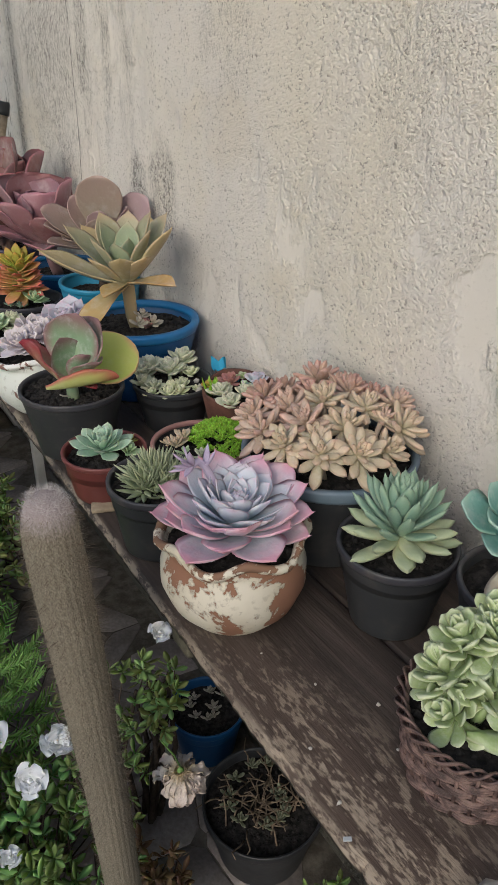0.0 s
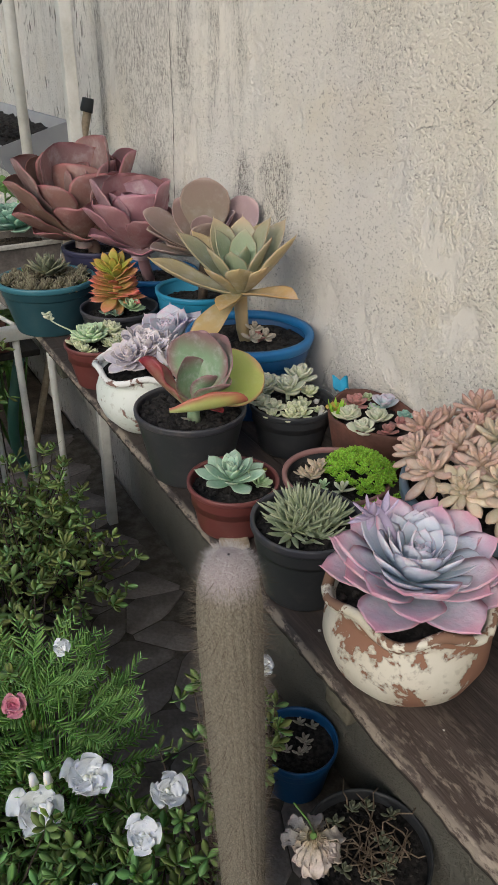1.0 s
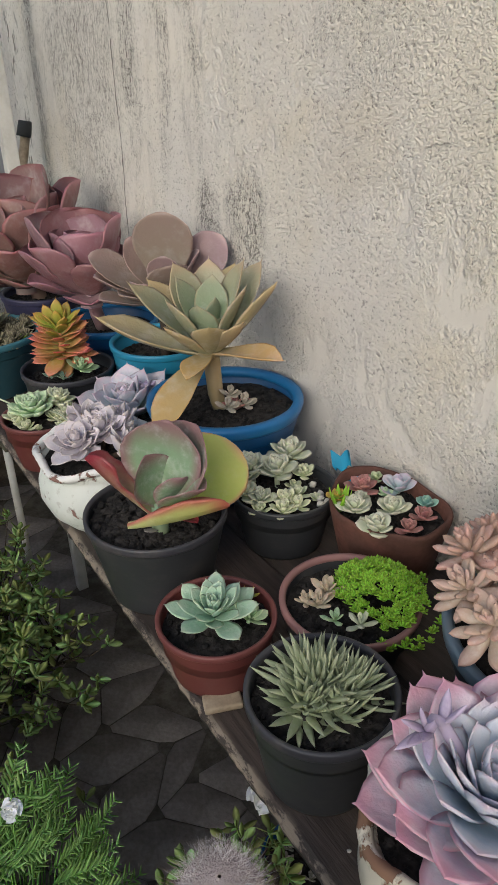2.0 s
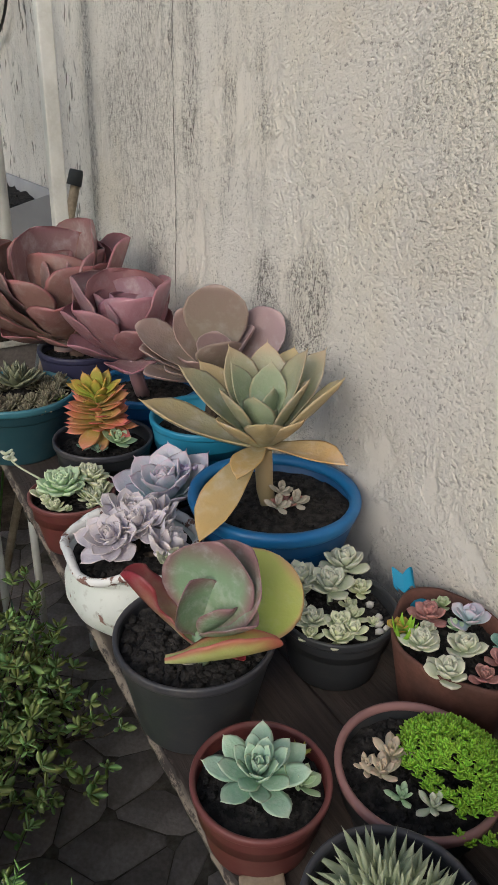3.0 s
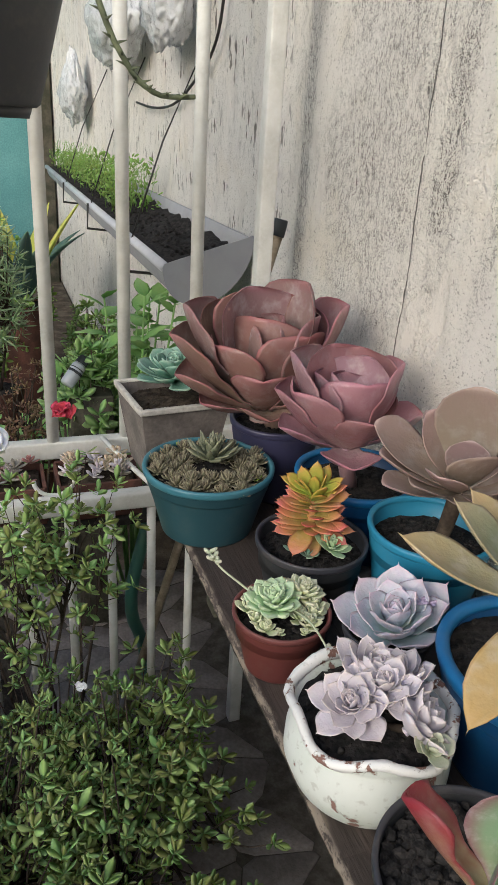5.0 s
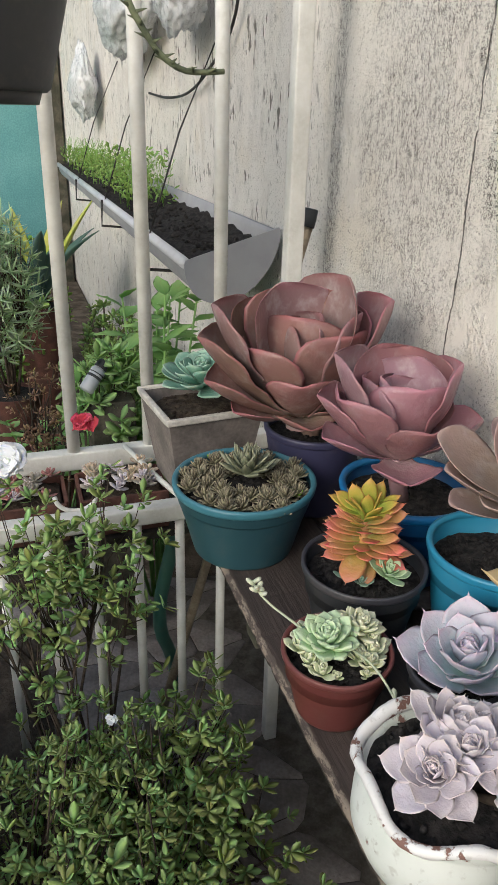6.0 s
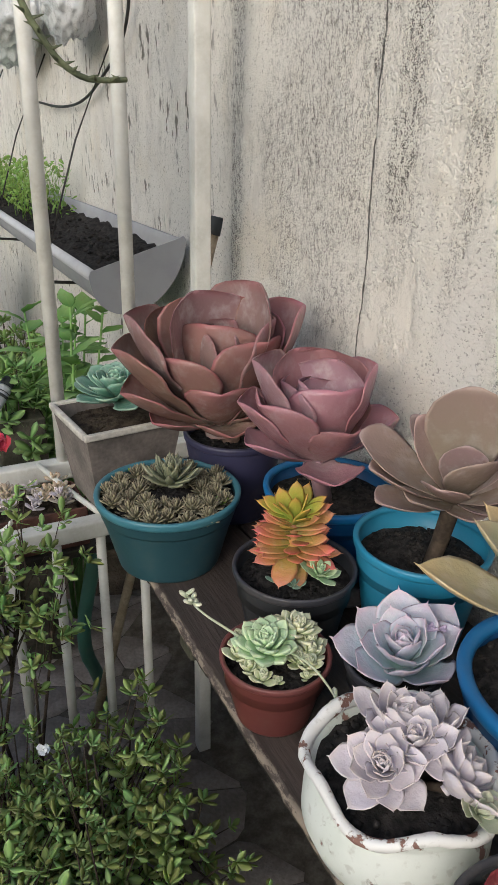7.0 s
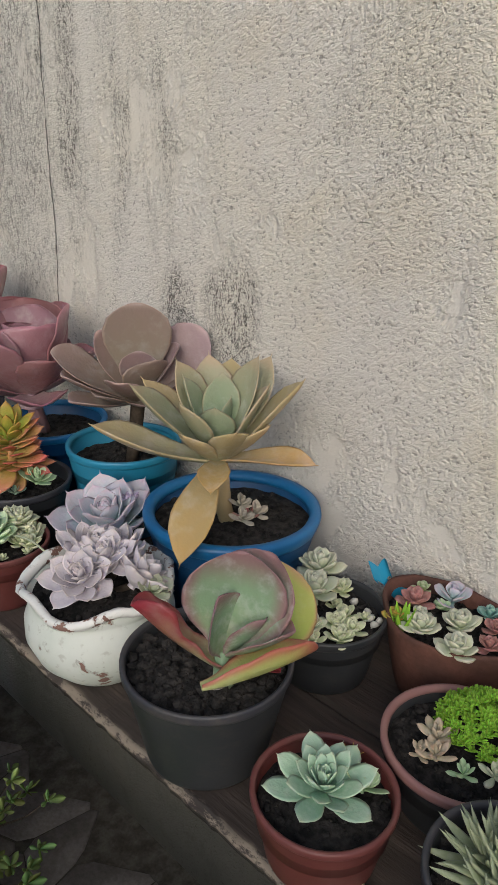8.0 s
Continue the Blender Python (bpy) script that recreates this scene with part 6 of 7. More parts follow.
# ---- pots on the paving under the bench ----
t = potted("potted_plant", "blue plastic pot of small dusty rosettes on the paving", "potted plant", (0.474, 0.800, 0.003), 0.072, 0.11, M_BLUE_BODY, M_BLUE_BODY, lip=0.014, sink=0.022, seed=41)
for k in range(9):
    a, q = k * 2.4, 0.012 + 0.034 * ((k * 0.618) % 1)
    rosette(t, (q * math.cos(a), q * math.sin(a), 0.098), G1, whorl(8, 0.015, (10, 70), 0.6, 0.4, (0.9, 0.9), 330 + k, 10), L_DUSTY, (0, 0, 0))
t = potted("potted_plant", "wide black pot of dry straggling stems on the paving", "potted plant", (0.455, 0.578, 0.003), 0.100, 0.12, M_BLACK, M_BLACK, lip=0.014, sink=0.02, seed=42, crumbs=150)
rd = random.Random(43)
dry = Heap()
for k in range(70):
    a, q = rd.uniform(0, math.tau), rd.uniform(0, 0.075)
    p = Vector((q * math.cos(a), q * math.sin(a), 0.104))
    w = Vector((rd.uniform(-1, 1), rd.uniform(-1, 1), rd.uniform(0.1, 0.7))).normalized()
    pts = [p, p + w * 0.018 + UP * 0.006, p + w * 0.038 + Vector((rd.uniform(-0.01, 0.01), rd.uniform(-0.01, 0.01), 0.004)), p + w * 0.05 + UP * 0.002]
    dry.add(tube(pts, 0.0016, 5, 0.0009), Matrix())
put("dry_tangle", dry.mesh("dry_tangle", M_DRYSTEM), t)["kind"] = "stuff"
for k in range(12):
    a, q = k * 2.4, 0.03 + 0.045 * ((k * 0.618) % 1)
    rosette(t, (q * math.cos(a), q * math.sin(a), 0.112), G1, whorl(10, 0.017, (10, 70), 0.6, 0.4, (0.9, 0.9), 300 + k, 10), L_DKHAW, (rd.uniform(-20, 20), rd.uniform(-20, 20), 0))

# ---- the woolly column cactus ----
cact = thing("column_cactus", "tall grey woolly column cactus with fine spines", "cactus", (0.008, 0, 0.007))
AX = [(Vector((0.174, 0.468, -0.02)), 0.0200), (Vector((0.168, 0.464, 0.25)), 0.0205), (Vector((0.158, 0.457, 0.5)), 0.0215), (Vector((0.146, 0.450, 0.70)), 0.0232), (Vector((0.139, 0.446, 0.795)), 0.0235), (Vector((0.136, 0.443, 0.840)), 0.0232), (Vector((0.135, 0.442, 0.863)), 0.0212), (Vector((0.135, 0.442, 0.877)), 0.0165), (Vector((0.135, 0.442, 0.884)), 0.010), (Vector((0.135, 0.442, 0.8855)), 0.0008)]


def axis_at(z):
    for (a, ra), (b, rb) in zip(AX, AX[1:]):
        if z <= b.z:
            k = (z - a.z) / (b.z - a.z)
            return a.lerp(b, k), ra + (rb - ra) * k
    return AX[-1]


ribs, verts, faces = 22, [], []
levels = list(np.linspace(-0.02, 0.835, 44)) + [0.847, 0.857, 0.865, 0.872, 0.877, 0.881, 0.884, 0.8855]
seg = ribs * 4
for z in levels:
    c, r = axis_at(z)
    for j in range(seg):
        a = math.tau * j / seg
        rr = r * (1 + 0.018 * math.cos(ribs * a))
        verts.append((c.x + rr * math.cos(a), c.y + rr * math.sin(a), z))
for i in range(len(levels) - 1):
    for j in range(seg):
        k = (j + 1) % seg
        faces.append((i * seg + j, i * seg + k, (i + 1) * seg + k, (i + 1) * seg + j))
verts = np.array(verts)
part("column", (verts, faces, verts[:, :2].copy()), M_CACTUS, cact)
spines = Heap()
rp = random.Random(51)
needle = tube([(0, 0, 0), (0.5, 0, 0.03), (1, 0, 0.0)], 0.010, 3, 0.003, cap=False)
for z in np.arange(0.30, 0.8845, 0.0042):
    c, r = axis_at(z)
    top = max(0.0, min(1.0, (z - 0.85) / 0.034))
    for k in range(ribs):
        a = math.tau * (k + (0.5 if int(round(z / 0.0042)) % 2 else 0)) / ribs
        base = Vector((c.x + r * 1.01 * math.cos(a), c.y + r * 1.01 * math.sin(a), z))
        for _ in range(5 if z > 0.55 else 2):
            w = Vector((math.cos(a), math.sin(a), 0)) * (0.75 - 0.5 * top) + UP * (0.05 + 0.9 * top) + Vector((rp.uniform(-0.8, 0.8), rp.uniform(-0.8, 0.8), rp.uniform(-0.8, 0.6)))
            spines.add(needle, posed(base, w, UP if abs(w.normalized().z) < 0.9 else RIGHT, rp.uniform(0.004, 0.0075), 0.6))
put("spine_fuzz", spines.mesh("spine_fuzz", M_SPINE), cact)["kind"] = "stuff"
bristle = Heap()
for _ in range(1500):
    z, a = rp.uniform(0.45, 0.874), rp.uniform(0, math.tau)
    c, r = axis_at(z)
    w = Vector((math.cos(a), math.sin(a), rp.uniform(-0.35, 0.45)))
    bristle.add(tube([(0, 0, 0), (0.5, 0, 0.04), (1, 0, 0)], 0.016, 3, 0.005, cap=False), posed((c.x + r * math.cos(a), c.y + r * math.sin(a), z), w, UP, rp.uniform(0.009, 0.014), 0.75))
put("bristles", bristle.mesh("bristles", M_BRISTLE), cact, None, "longer brown bristles")["kind"] = "stuff"

wool = Heap()
for _ in range(900):
    z, a = 0.8845 - 0.015 * rp.random() ** 1.6, rp.uniform(0, math.tau)
    c, r = axis_at(z)
    wool.add(needle, posed((c.x + r * math.cos(a), c.y + r * math.sin(a), z), (math.cos(a) * 0.6 + rp.uniform(-0.7, 0.7), math.sin(a) * 0.6 + rp.uniform(-0.7, 0.7), rp.uniform(0.2, 1.0)), RIGHT, rp.uniform(0.004, 0.008), 1.7))
put("crown_wool", wool.mesh("crown_wool", M_WOOL), cact, None, "silvery white wool on the tip")["kind"] = "stuff"

# ---- railing and fence of white iron ----
FRONT_Y, BACK_Y, RAIL_Z = 1.722, 1.95, 0.62
rail = thing("iron_railing", "low white iron railing with round pickets", "railing")
part("top_rail", box((1.6, 0.030, 0.030), 0.004, Matrix.Translation((-0.435, FRONT_Y, RAIL_Z - 0.012))), M_FENCE, rail)
x = 0.3425
while x > -1.2:
    part("picket", tube([(x, FRONT_Y, -0.04), (x, FRONT_Y, RAIL_Z - 0.02)], 0.0085, 12), M_FENCE, rail)
    x -= 0.0745
part("scroll", tube([(0.10 - 0.035 * math.cos(a) + 0.0, FRONT_Y + 0.022, RAIL_Z + 0.028 - 0.030 * math.sin(a)) for a in np.linspace(0, math.pi, 14)], 0.004, 8), M_FENCE, rail, "half-round iron scroll")
part("brace", tube([(0.272, FRONT_Y + 0.012, RAIL_Z + 0.004), (0.25, 1.80, RAIL_Z + 0.008), (0.21, BACK_Y - 0.02, RAIL_Z + 0.02)], 0.005, 8), M_FENCE, rail)
fence = thing("iron_fence", "tall white iron fence with widely spaced round bars", "fence")
part("bottom_rail", box((1.9, 0.03, 0.036), 0.004, Matrix.Translation((-0.385, BACK_Y, RAIL_Z - 0.005))), M_FENCE, fence)
part("top_rail", box((1.9, 0.03, 0.036), 0.004, Matrix.Translation((-0.385, BACK_Y, 1.95))), M_FENCE, fence)
for k, x in enumerate((0.405, 0.261, 0.115, -0.031, -0.177, -0.323, -0.469, -0.615, -0.761, -0.907)):
    part("bar", tube([(x, BACK_Y, RAIL_Z + 0.01), (x, BACK_Y, 1.94)], 0.0125, 14), M_FENCE, fence)
part("end_post", box((0.026, 0.026, 2.0), 0.003, Matrix.Translation((0.463, 1.745, 0.97))), M_FENCE, fence, "square white end post")
part("support", box((0.03, 0.03, 0.62), 0.004, Matrix.Translation((-0.9, BACK_Y, 0.29))), M_FENCE, fence)

# troughs of small rosettes on the shelf between the two rails
for i, (x, ln, mt, lab) in enumerate(((0.185, 0.15, L_GHOSTG, "terracotta trough of dusty grey-green rosettes behind the railing"), (0.0, 0.17, L_ROSY, "terracotta trough of dry rosettes behind the railing"))):
    t = thing("planter_trough", lab, "planter", (x, 1.828, RAIL_Z - 0.075))
    part("trough", merged([box((ln, 0.11, 0.006), 0.001, Matrix.Translation((0, 0, 0.003)))] + [box((ln, 0.006, 0.07), 0.001, Matrix.Translation((0, s * 0.054, 0.038))) for s in (-1, 1)] + [box((0.006, 0.10, 0.07), 0.001, Matrix.Translation((s * ln / 2, 0, 0.038))) for s in (-1, 1)]), M_CLAY, t, "", None, smooth=False)
    sv, sf, su = soil_piece(0.1, 0.06, random.Random(60 + i), 60, 0.004)
    sv = np.clip(sv, [-ln / 2 + 0.006, -0.05, 0], [ln / 2 - 0.006, 0.05, 1])
    part("soil", (sv, sf, su), M_DRYSOIL, t)
    ro = random.Random(70 + i)
    for k in range(24):
        rosette(t, (ro.uniform(-ln / 2 + 0.012, ln / 2 - 0.012), ro.uniform(-0.046, 0.046), 0.07 + ro.uniform(0, 0.014)), G1, whorl(11, ro.uniform(0.018, 0.026), (4, 74), 0.5, 0.3, (1, 1), 320 + 20 * i + k, 8), (L_LILAC, mt, L_DUSTY)[k % 3], (ro.uniform(-15, 15), ro.uniform(-15, 15), 0))
board = part("shelf_board", box((0.62, 0.13, 0.016), 0.003, Matrix.Translation((0.02, 1.828, RAIL_Z - 0.084))), M_BENCH)
tagged(board, "dark wooden shelf board between the railings", "shelf")
prop = part("board_prop", box((0.05, 0.05, 0.53), 0.004, Matrix.Translation((-0.16, 1.83, 0.262))), M_MOSSY)
tagged(prop, "dark post under the shelf board", "post")

# broom handle that leans on the wall
CAP = Vector((0.521, 1.824, 1.072))
hd = thing("broom_handle", "worn wooden stick with a dark rubber cap against the wall", "stick")
part("shaft", tube([(0.22, 1.80, 0.0), (CAP.x, CAP.y, CAP.z - 0.01)], 0.009, 12, 0.0095), M_HANDLE, hd)
part("cap", merged([tube([CAP - Vector((0.004, 0, 0.014)), CAP + Vector((0.001, 0, 0.004)), CAP + Vector((0.003, 0, 0.012)), CAP + Vector((0.0035, 0, 0.0145))], 0.0145, 14, 0.0120)]), M_RUBBER, hd, "dark rubber cap")
hose = part("garden_hose", tube(eased([(0.30, 1.93, 0.0), (0.29, 1.90, 0.12), (0.24, 1.84, 0.28), (0.28, 1.85, 0.45), (0.33, 1.88, 0.58), (0.36, 1.9, 0.70)]), 0.014, 12), M_HOSE)
tagged(hose, "green garden hose standing up behind the railing", "hose")

# ---- gutter planter on the wall beyond the fence ----
gut = thing("gutter_planter", "half-round grey plastic gutter planter hung on the wall", "planter")
GX, GZ, GR, Y0, Y1 = 0.452, 0.992, 0.094, 2.03, 5.0
ang = np.linspace(math.pi, math.tau, 22)
v, f = [], []
for y in (Y0, Y1):
    for r in (GR, GR - 0.004):
        v += [(GX + r * math.cos(a), y, GZ + r * 1.05 * math.sin(a) - 0.03 * (GX - (GX + r * math.cos(a))) / GR) for a in ang]
n = len(ang)
for i in range(n - 1):
    f += [(i, i + 1, 2 * n + i + 1, 2 * n + i), (n + i + 1, n + i, 3 * n + i, 3 * n + i + 1), (i, n + i, n + i + 1, i + 1)]
f += [(0, 2 * n, 3 * n, n), (n - 1, 2 * n - 1, 4 * n - 1, 3 * n - 1)]
v = np.array(v)
part("gutter", (v, f, v[:, :2].copy()), M_GUTTER, gut)
part("front_lip", tube([(GX - GR, Y0, GZ - 0.028), (GX - GR, Y1, GZ - 0.028)], 0.011, 12), M_GUTTER_LIP, gut, "pale rolled front lip")
capv = [(GX + (GR + 0.004) * math.cos(a), (GR + 0.004) * 1.06 * math.sin(a) + GZ - 0.03 * (-math.cos(a))) for a in ang] + [(GX + GR, GZ + 0.036), (GX - GR, GZ - 0.022)]
v = np.array([(x, Y0 - d, z) for d in (0.004, 0.0) for x, z in capv])
k = len(capv)
part("end_cap", (v, [tuple(range(k))[::-1], tuple(range(k, 2 * k))] + [(i, (i + 1) % k, k + (i + 1) % k, k + i) for i in range(k)], v[:, :2].copy()), M_GUTTER, gut, "flat grey end cap", None, smooth=False)
ny, nx = 190, 14
v = np.array([(GX - GR + 0.012 + (2 * GR - 0.022) * i / (nx - 1), Y0 + (Y1 - Y0) * j / (ny - 1), GZ - 0.028 + 0.03 * (i / (nx - 1)) + 0.016 * noise.noise((i * 0.5, j * 0.4, 2)) + 0.006 * noise.noise((i * 1.7, j * 1.5, 5))) for j in range(ny) for i in range(nx)])
f = [(j * nx + i, j * nx + i + 1, (j + 1) * nx + i + 1, (j + 1) * nx + i) for j in range(ny - 1) for i in range(nx - 1)]
part("soil", (v, f, v[:, :2].copy()), M_SOIL, gut)
crumb = Heap()
rq = random.Random(91)
for _ in range(420):
    y = 2.07 + 1.3 * rq.random() ** 1.5
    crumb.add(pebble(rq.uniform(0.002, 0.007), rq), Matrix.Translation((GX + rq.uniform(-0.075, 0.078), y, GZ - 0.008 + rq.uniform(-0.006, 0.008))))
put("crumbled_soil", crumb.mesh("crumbled_soil", M_SOIL, False), gut)["kind"] = "stuff"
for y in (2.36, 3.1, 3.9):
    part("wire_hook", tube([(0.55, y, GZ - 0.12), (GX - GR - 0.02, y, GZ - 0.10), (GX - GR - 0.016, y, GZ - 0.02)], 0.004, 7), M_CABLE, gut)
    part("hanging_wire", tube([(GX - GR - 0.005, y, GZ - 0.02), (GX - 0.02, y + 0.02, GZ + 0.2), (WALL_X - 0.008, y + 0.06, 1.42)], 0.0022, 7), M_CABLE, gut)
herb = Heap()
h1 = blade(PADDLE, 0.6, 0.02, 0.1, 0.2, 0, 4, 2)
for _ in range(2000):
    y = 2.78 + 2.1 * rq.random()
    hh = rq.random() * (0.13 if y < 3.4 else 0.07)
    c = Vector((GX + rq.uniform(-0.08, 0.07), y, GZ + hh))
    herb.add(h1, posed(c, (rq.uniform(-1, 1), rq.uniform(-1, 1), rq.uniform(-0.2, 0.9)), (rq.uniform(-0.4, 0.4), rq.uniform(-0.4, 0.4), 1), rq.uniform(0.010, 0.022)))
put("seedling_growth", herb.mesh("seedling_growth", F_HERB), gut, None, "fresh green seedlings")["kind"] = "stuff"
stalks = Heap()
for _ in range(160):
    y = 2.78 + 2.1 * rq.random()
    x = GX + rq.uniform(-0.07, 0.06)
    stalks.add(tube([(x, y, GZ - 0.02), (x + rq.uniform(-0.02, 0.02), y + rq.uniform(-0.03, 0.03), GZ + 0.05), (x + rq.uniform(-0.04, 0.04), y + rq.uniform(-0.05, 0.05), GZ + 0.12)], 0.0011, 4, 0.0006), Matrix())
put("seedling_stalk_growth", stalks.mesh("seedling_stalk_growth", F_HERB), gut)["kind"] = "stuff"

cable = part("wall_cable", tube(eased([(0.548, 2.26, 1.95), (0.546, 2.28, 1.6), (0.546, 2.31, 1.447), (0.546, 2.38, 1.38), (0.546, 2.50, 1.34), (0.546, 2.72, 1.278), (0.545, 3.0, 1.268), (0.545, 3.3, 1.29)]), 0.0036, 8), M_CABLE)
tagged(cable, "black cable looped along the wall", "cable")

# clear bags that hang on the wall


def hanging_bag(at, size, seed):
    bm = bmesh.new()
    bmesh.ops.create_icosphere(bm, subdivisions=5, radius=1.0)
    for v in bm.verts:
        d = 0.24 * noise.noise(v.co * 1.7 + Vector((seed, 0, 0))) + 0.20 * abs(noise.noise(v.co * 3.4 + Vector((0, seed, 0)))) + 0.14 * abs(noise.noise(v.co * 7 + Vector((0, 0, seed)))) + 0.06 * abs(noise.noise(v.co * 15 + Vector((seed, 0, seed))))
        pinch = 1 - 0.55 * max(0, v.co.z)
        v.co = Vector((v.co.x * size[0] * pinch, v.co.y * size[1] * pinch, v.co.z * size[2])) * (1 + d)
    v = np.array([tuple(q.co) for q in bm.verts])
    f = [tuple(q.index for q in p.verts) for p in bm.faces]
    bm.free()
    b = part("plastic_bag", (v, f, v[:, :2].copy()), M_BAG, None, "", Matrix.Translation(at))
    return tagged(b, "crumpled clear plastic bag hung on the wall", "bag", "bags on the wall")


hanging_bag((0.490, 2.62, 1.51), (0.055, 0.15, 0.095), 3)
hanging_bag((0.480, 3.35, 1.55), (0.07, 0.34, 0.135), 7)
hanging_bag((0.485, 4.70, 1.37), (0.06, 0.20, 0.15), 12)

# ---- the dark hanging planter with a thorny stem ----
dp = thing("hanging_pot", "dark grey hanging plastic pot with a thorny stem", "potted plant", (0.0, 1.56, 1.240))
part("pot", lathe([(0.0005, 0), (0.094, 0), (0.099, 0.004), (0.142, 0.16), (0.146, 0.165), (0.148, 0.18), (0.140, 0.182), (0.136, 0.165), (0.0005, 0.16)], 56), M_HANGING, dp)
part("saucer", lathe([(0.0005, -0.012), (0.085, -0.012), (0.09, 0.002), (0.086, 0.0025), (0.0005, 0.0)], 40), M_BLACK, dp)
part("soil", soil_piece(0.13, 0.163, random.Random(3), 40), M_SOIL, dp)
part("bracket", merged([tube([(-0.0, 0.39, 0.09), (0, 0.1, -0.006)], 0.007, 8), tube([(0.0, 0.39, -0.016), (0, -0.08, -0.018)], 0.007, 8)]), M_FENCE, dp, "white iron bracket fixed to the fence")
thorny = [(0.05, -0.02, 0.158), (0.082, -0.06, 0.248), (0.114, -0.12, 0.198), (0.143, -0.16, 0.108), (0.158, -0.16, 0.07), (0.172, -0.16, 0.048), (0.186, -0.16, 0.03), (0.205, -0.16, 0.019), (0.224, -0.16, 0.018), (0.246, -0.16, 0.02)]
st = part("thorny_stem", tube(eased(thorny, 1), 0.0036, 8, 0.0024), M_THORNY, dp, "grey-green thorny stem")
for k in range(34):
    s = 1.5 + k / 34 * 7.4
    i = int(s)
    p = Vector(thorny[i]).lerp(Vector(thorny[min(i + 1, 9)]), s - i)
    a = k * 2.4
    part("thorn", tube([p, p + Vector((math.cos(a), math.sin(a), 0.3)) * 0.012], 0.0022, 5, 0.0003), M_THORNY, st)

# ---- shrubs ----


def flower(parent_at, size, mat, seed, facing, label, full=16):
    t = thing("flower", label, "flower", parent_at)
    r = random.Random(seed)
    p1 = [blade(SPOON, 1.1, 0.025, 0.1, 0.25, 0, 12, 7, 0.13), blade(SPOON, 0.95, 0.025, 0.05, -0.3, 0, 12, 7, 0.16)]
    kinds = [mesh_of("petal", p[0], p[1], mat, p[2]) for p in p1]
    q = Vector(facing).to_track_quat("Z", "Y").to_matrix().to_4x4()
    heart = dome(size * 0.2, size * 0.3, 8)
    core = part("calyx", heart, mat, t, "", q)
    for k in range(full):
        f = k / full
        put("petal", kinds[k % 2], core, turn("Z", k * 137.5 + r.uniform(-15, 15)) @ turn("Y", -(2 + 52 * f + r.uniform(-14, 14))) @ turn("X", r.uniform(-30, 30)) @ Matrix.Scale(size * 1.15 * (1 - 0.25 * f) * r.uniform(0.85, 1.1), 4))
    return t


AZ = blade([(0, 0.15), (0.2, 0.55), (0.55, 1.0), (0.78, 0.85), (0.93, 0.4), (1, 0.03)], 0.46, 0.02, 0.04, 0.2, 0, 4, 2)


def shrub(name, label, base, crown, radii, tips, leaf, mat, size, seed, twig=0.0032, per=(5, 8), inside=0.45):
    """A bush: limbs from the ground to twig ends, each with a whorl of small leaves."""
    r = random.Random(seed)
    t = thing(name, label, "shrub", base)
    b, c = Vector(base), Vector(crown)
    wood, leaves = Heap(), Heap()
    limbs = []
    for k in range(8):
        a = math.tau * k / 8 + r.uniform(-0.3, 0.3)
        e = c + Vector((radii[0] * 0.55 * math.cos(a), radii[1] * 0.55 * math.sin(a), -radii[2] * 0.35 + r.uniform(-0.03, 0.05))) - b
        mid = e * 0.5 + Vector((r.uniform(-0.03, 0.03), r.uniform(-0.03, 0.03), 0.02))
        pts = [Vector((0.01 * math.cos(a), 0.01 * math.sin(a), -0.03)), mid, e]
        limbs.append((mid, e))
        wood.add(tube(pts, twig * 2.0, 6, twig), Matrix())
    for _ in range(tips):
        u, w = r.uniform(-1, 1), r.uniform(0, math.tau)
        q = (inside + (1 - inside) * r.random()) if r.random() < 0.75 else r.random()
        s = math.sqrt(1 - u * u)
        lump = 1 + 0.28 * noise.noise((math.cos(w) * 2.1 + seed, math.sin(w) * 2.1, u * 2.1))
        p = c - b + Vector((radii[0] * s * math.cos(w), radii[1] * s * math.sin(w), radii[2] * u)) * (q * lump)
        if p.z + b.z < 0.03:
            continue
        mid, e = min(limbs, key=lambda l: (l[1] - p).length)
        st = mid.lerp(e, r.uniform(0.5, 1.0))
        if r.random() < 0.5:
            wood.add(tube([st, st.lerp(p, 0.6) + Vector((r.uniform(-0.012, 0.012), r.uniform(-0.012, 0.012), -0.006)), p], twig * 0.7, 4, twig * 0.3), Matrix())
        up = ((p - (c - b)).normalized() * 0.7 + UP * 0.8 + Vector((r.uniform(-0.4, 0.4), r.uniform(-0.4, 0.4), 0))).normalized()
        frame_m = Matrix.Translation(p) @ up.to_track_quat("Z", "Y").to_matrix().to_4x4()
        for k in range(r.randint(*per)):
            leaves.add(leaf, frame_m @ turn("Z", k * 137.5 + r.uniform(-15, 15)) @ Matrix.Translation((0, 0, k * 0.0012)) @ turn("Y", -(2 + 55 * k / 8 + r.uniform(-24, 24))) @ turn("X", r.uniform(-35, 35)) @ Matrix.Scale(size * r.uniform(0.5, 1.2), 4))
    part("brushwood", (np.concatenate(wood.v), wood.f, np.concatenate(wood.uv)), M_BARK, t)["kind"] = "stuff"
    put("leaves", leaves.mesh("leaves", mat), t)["kind"] = "stuff"
    return t


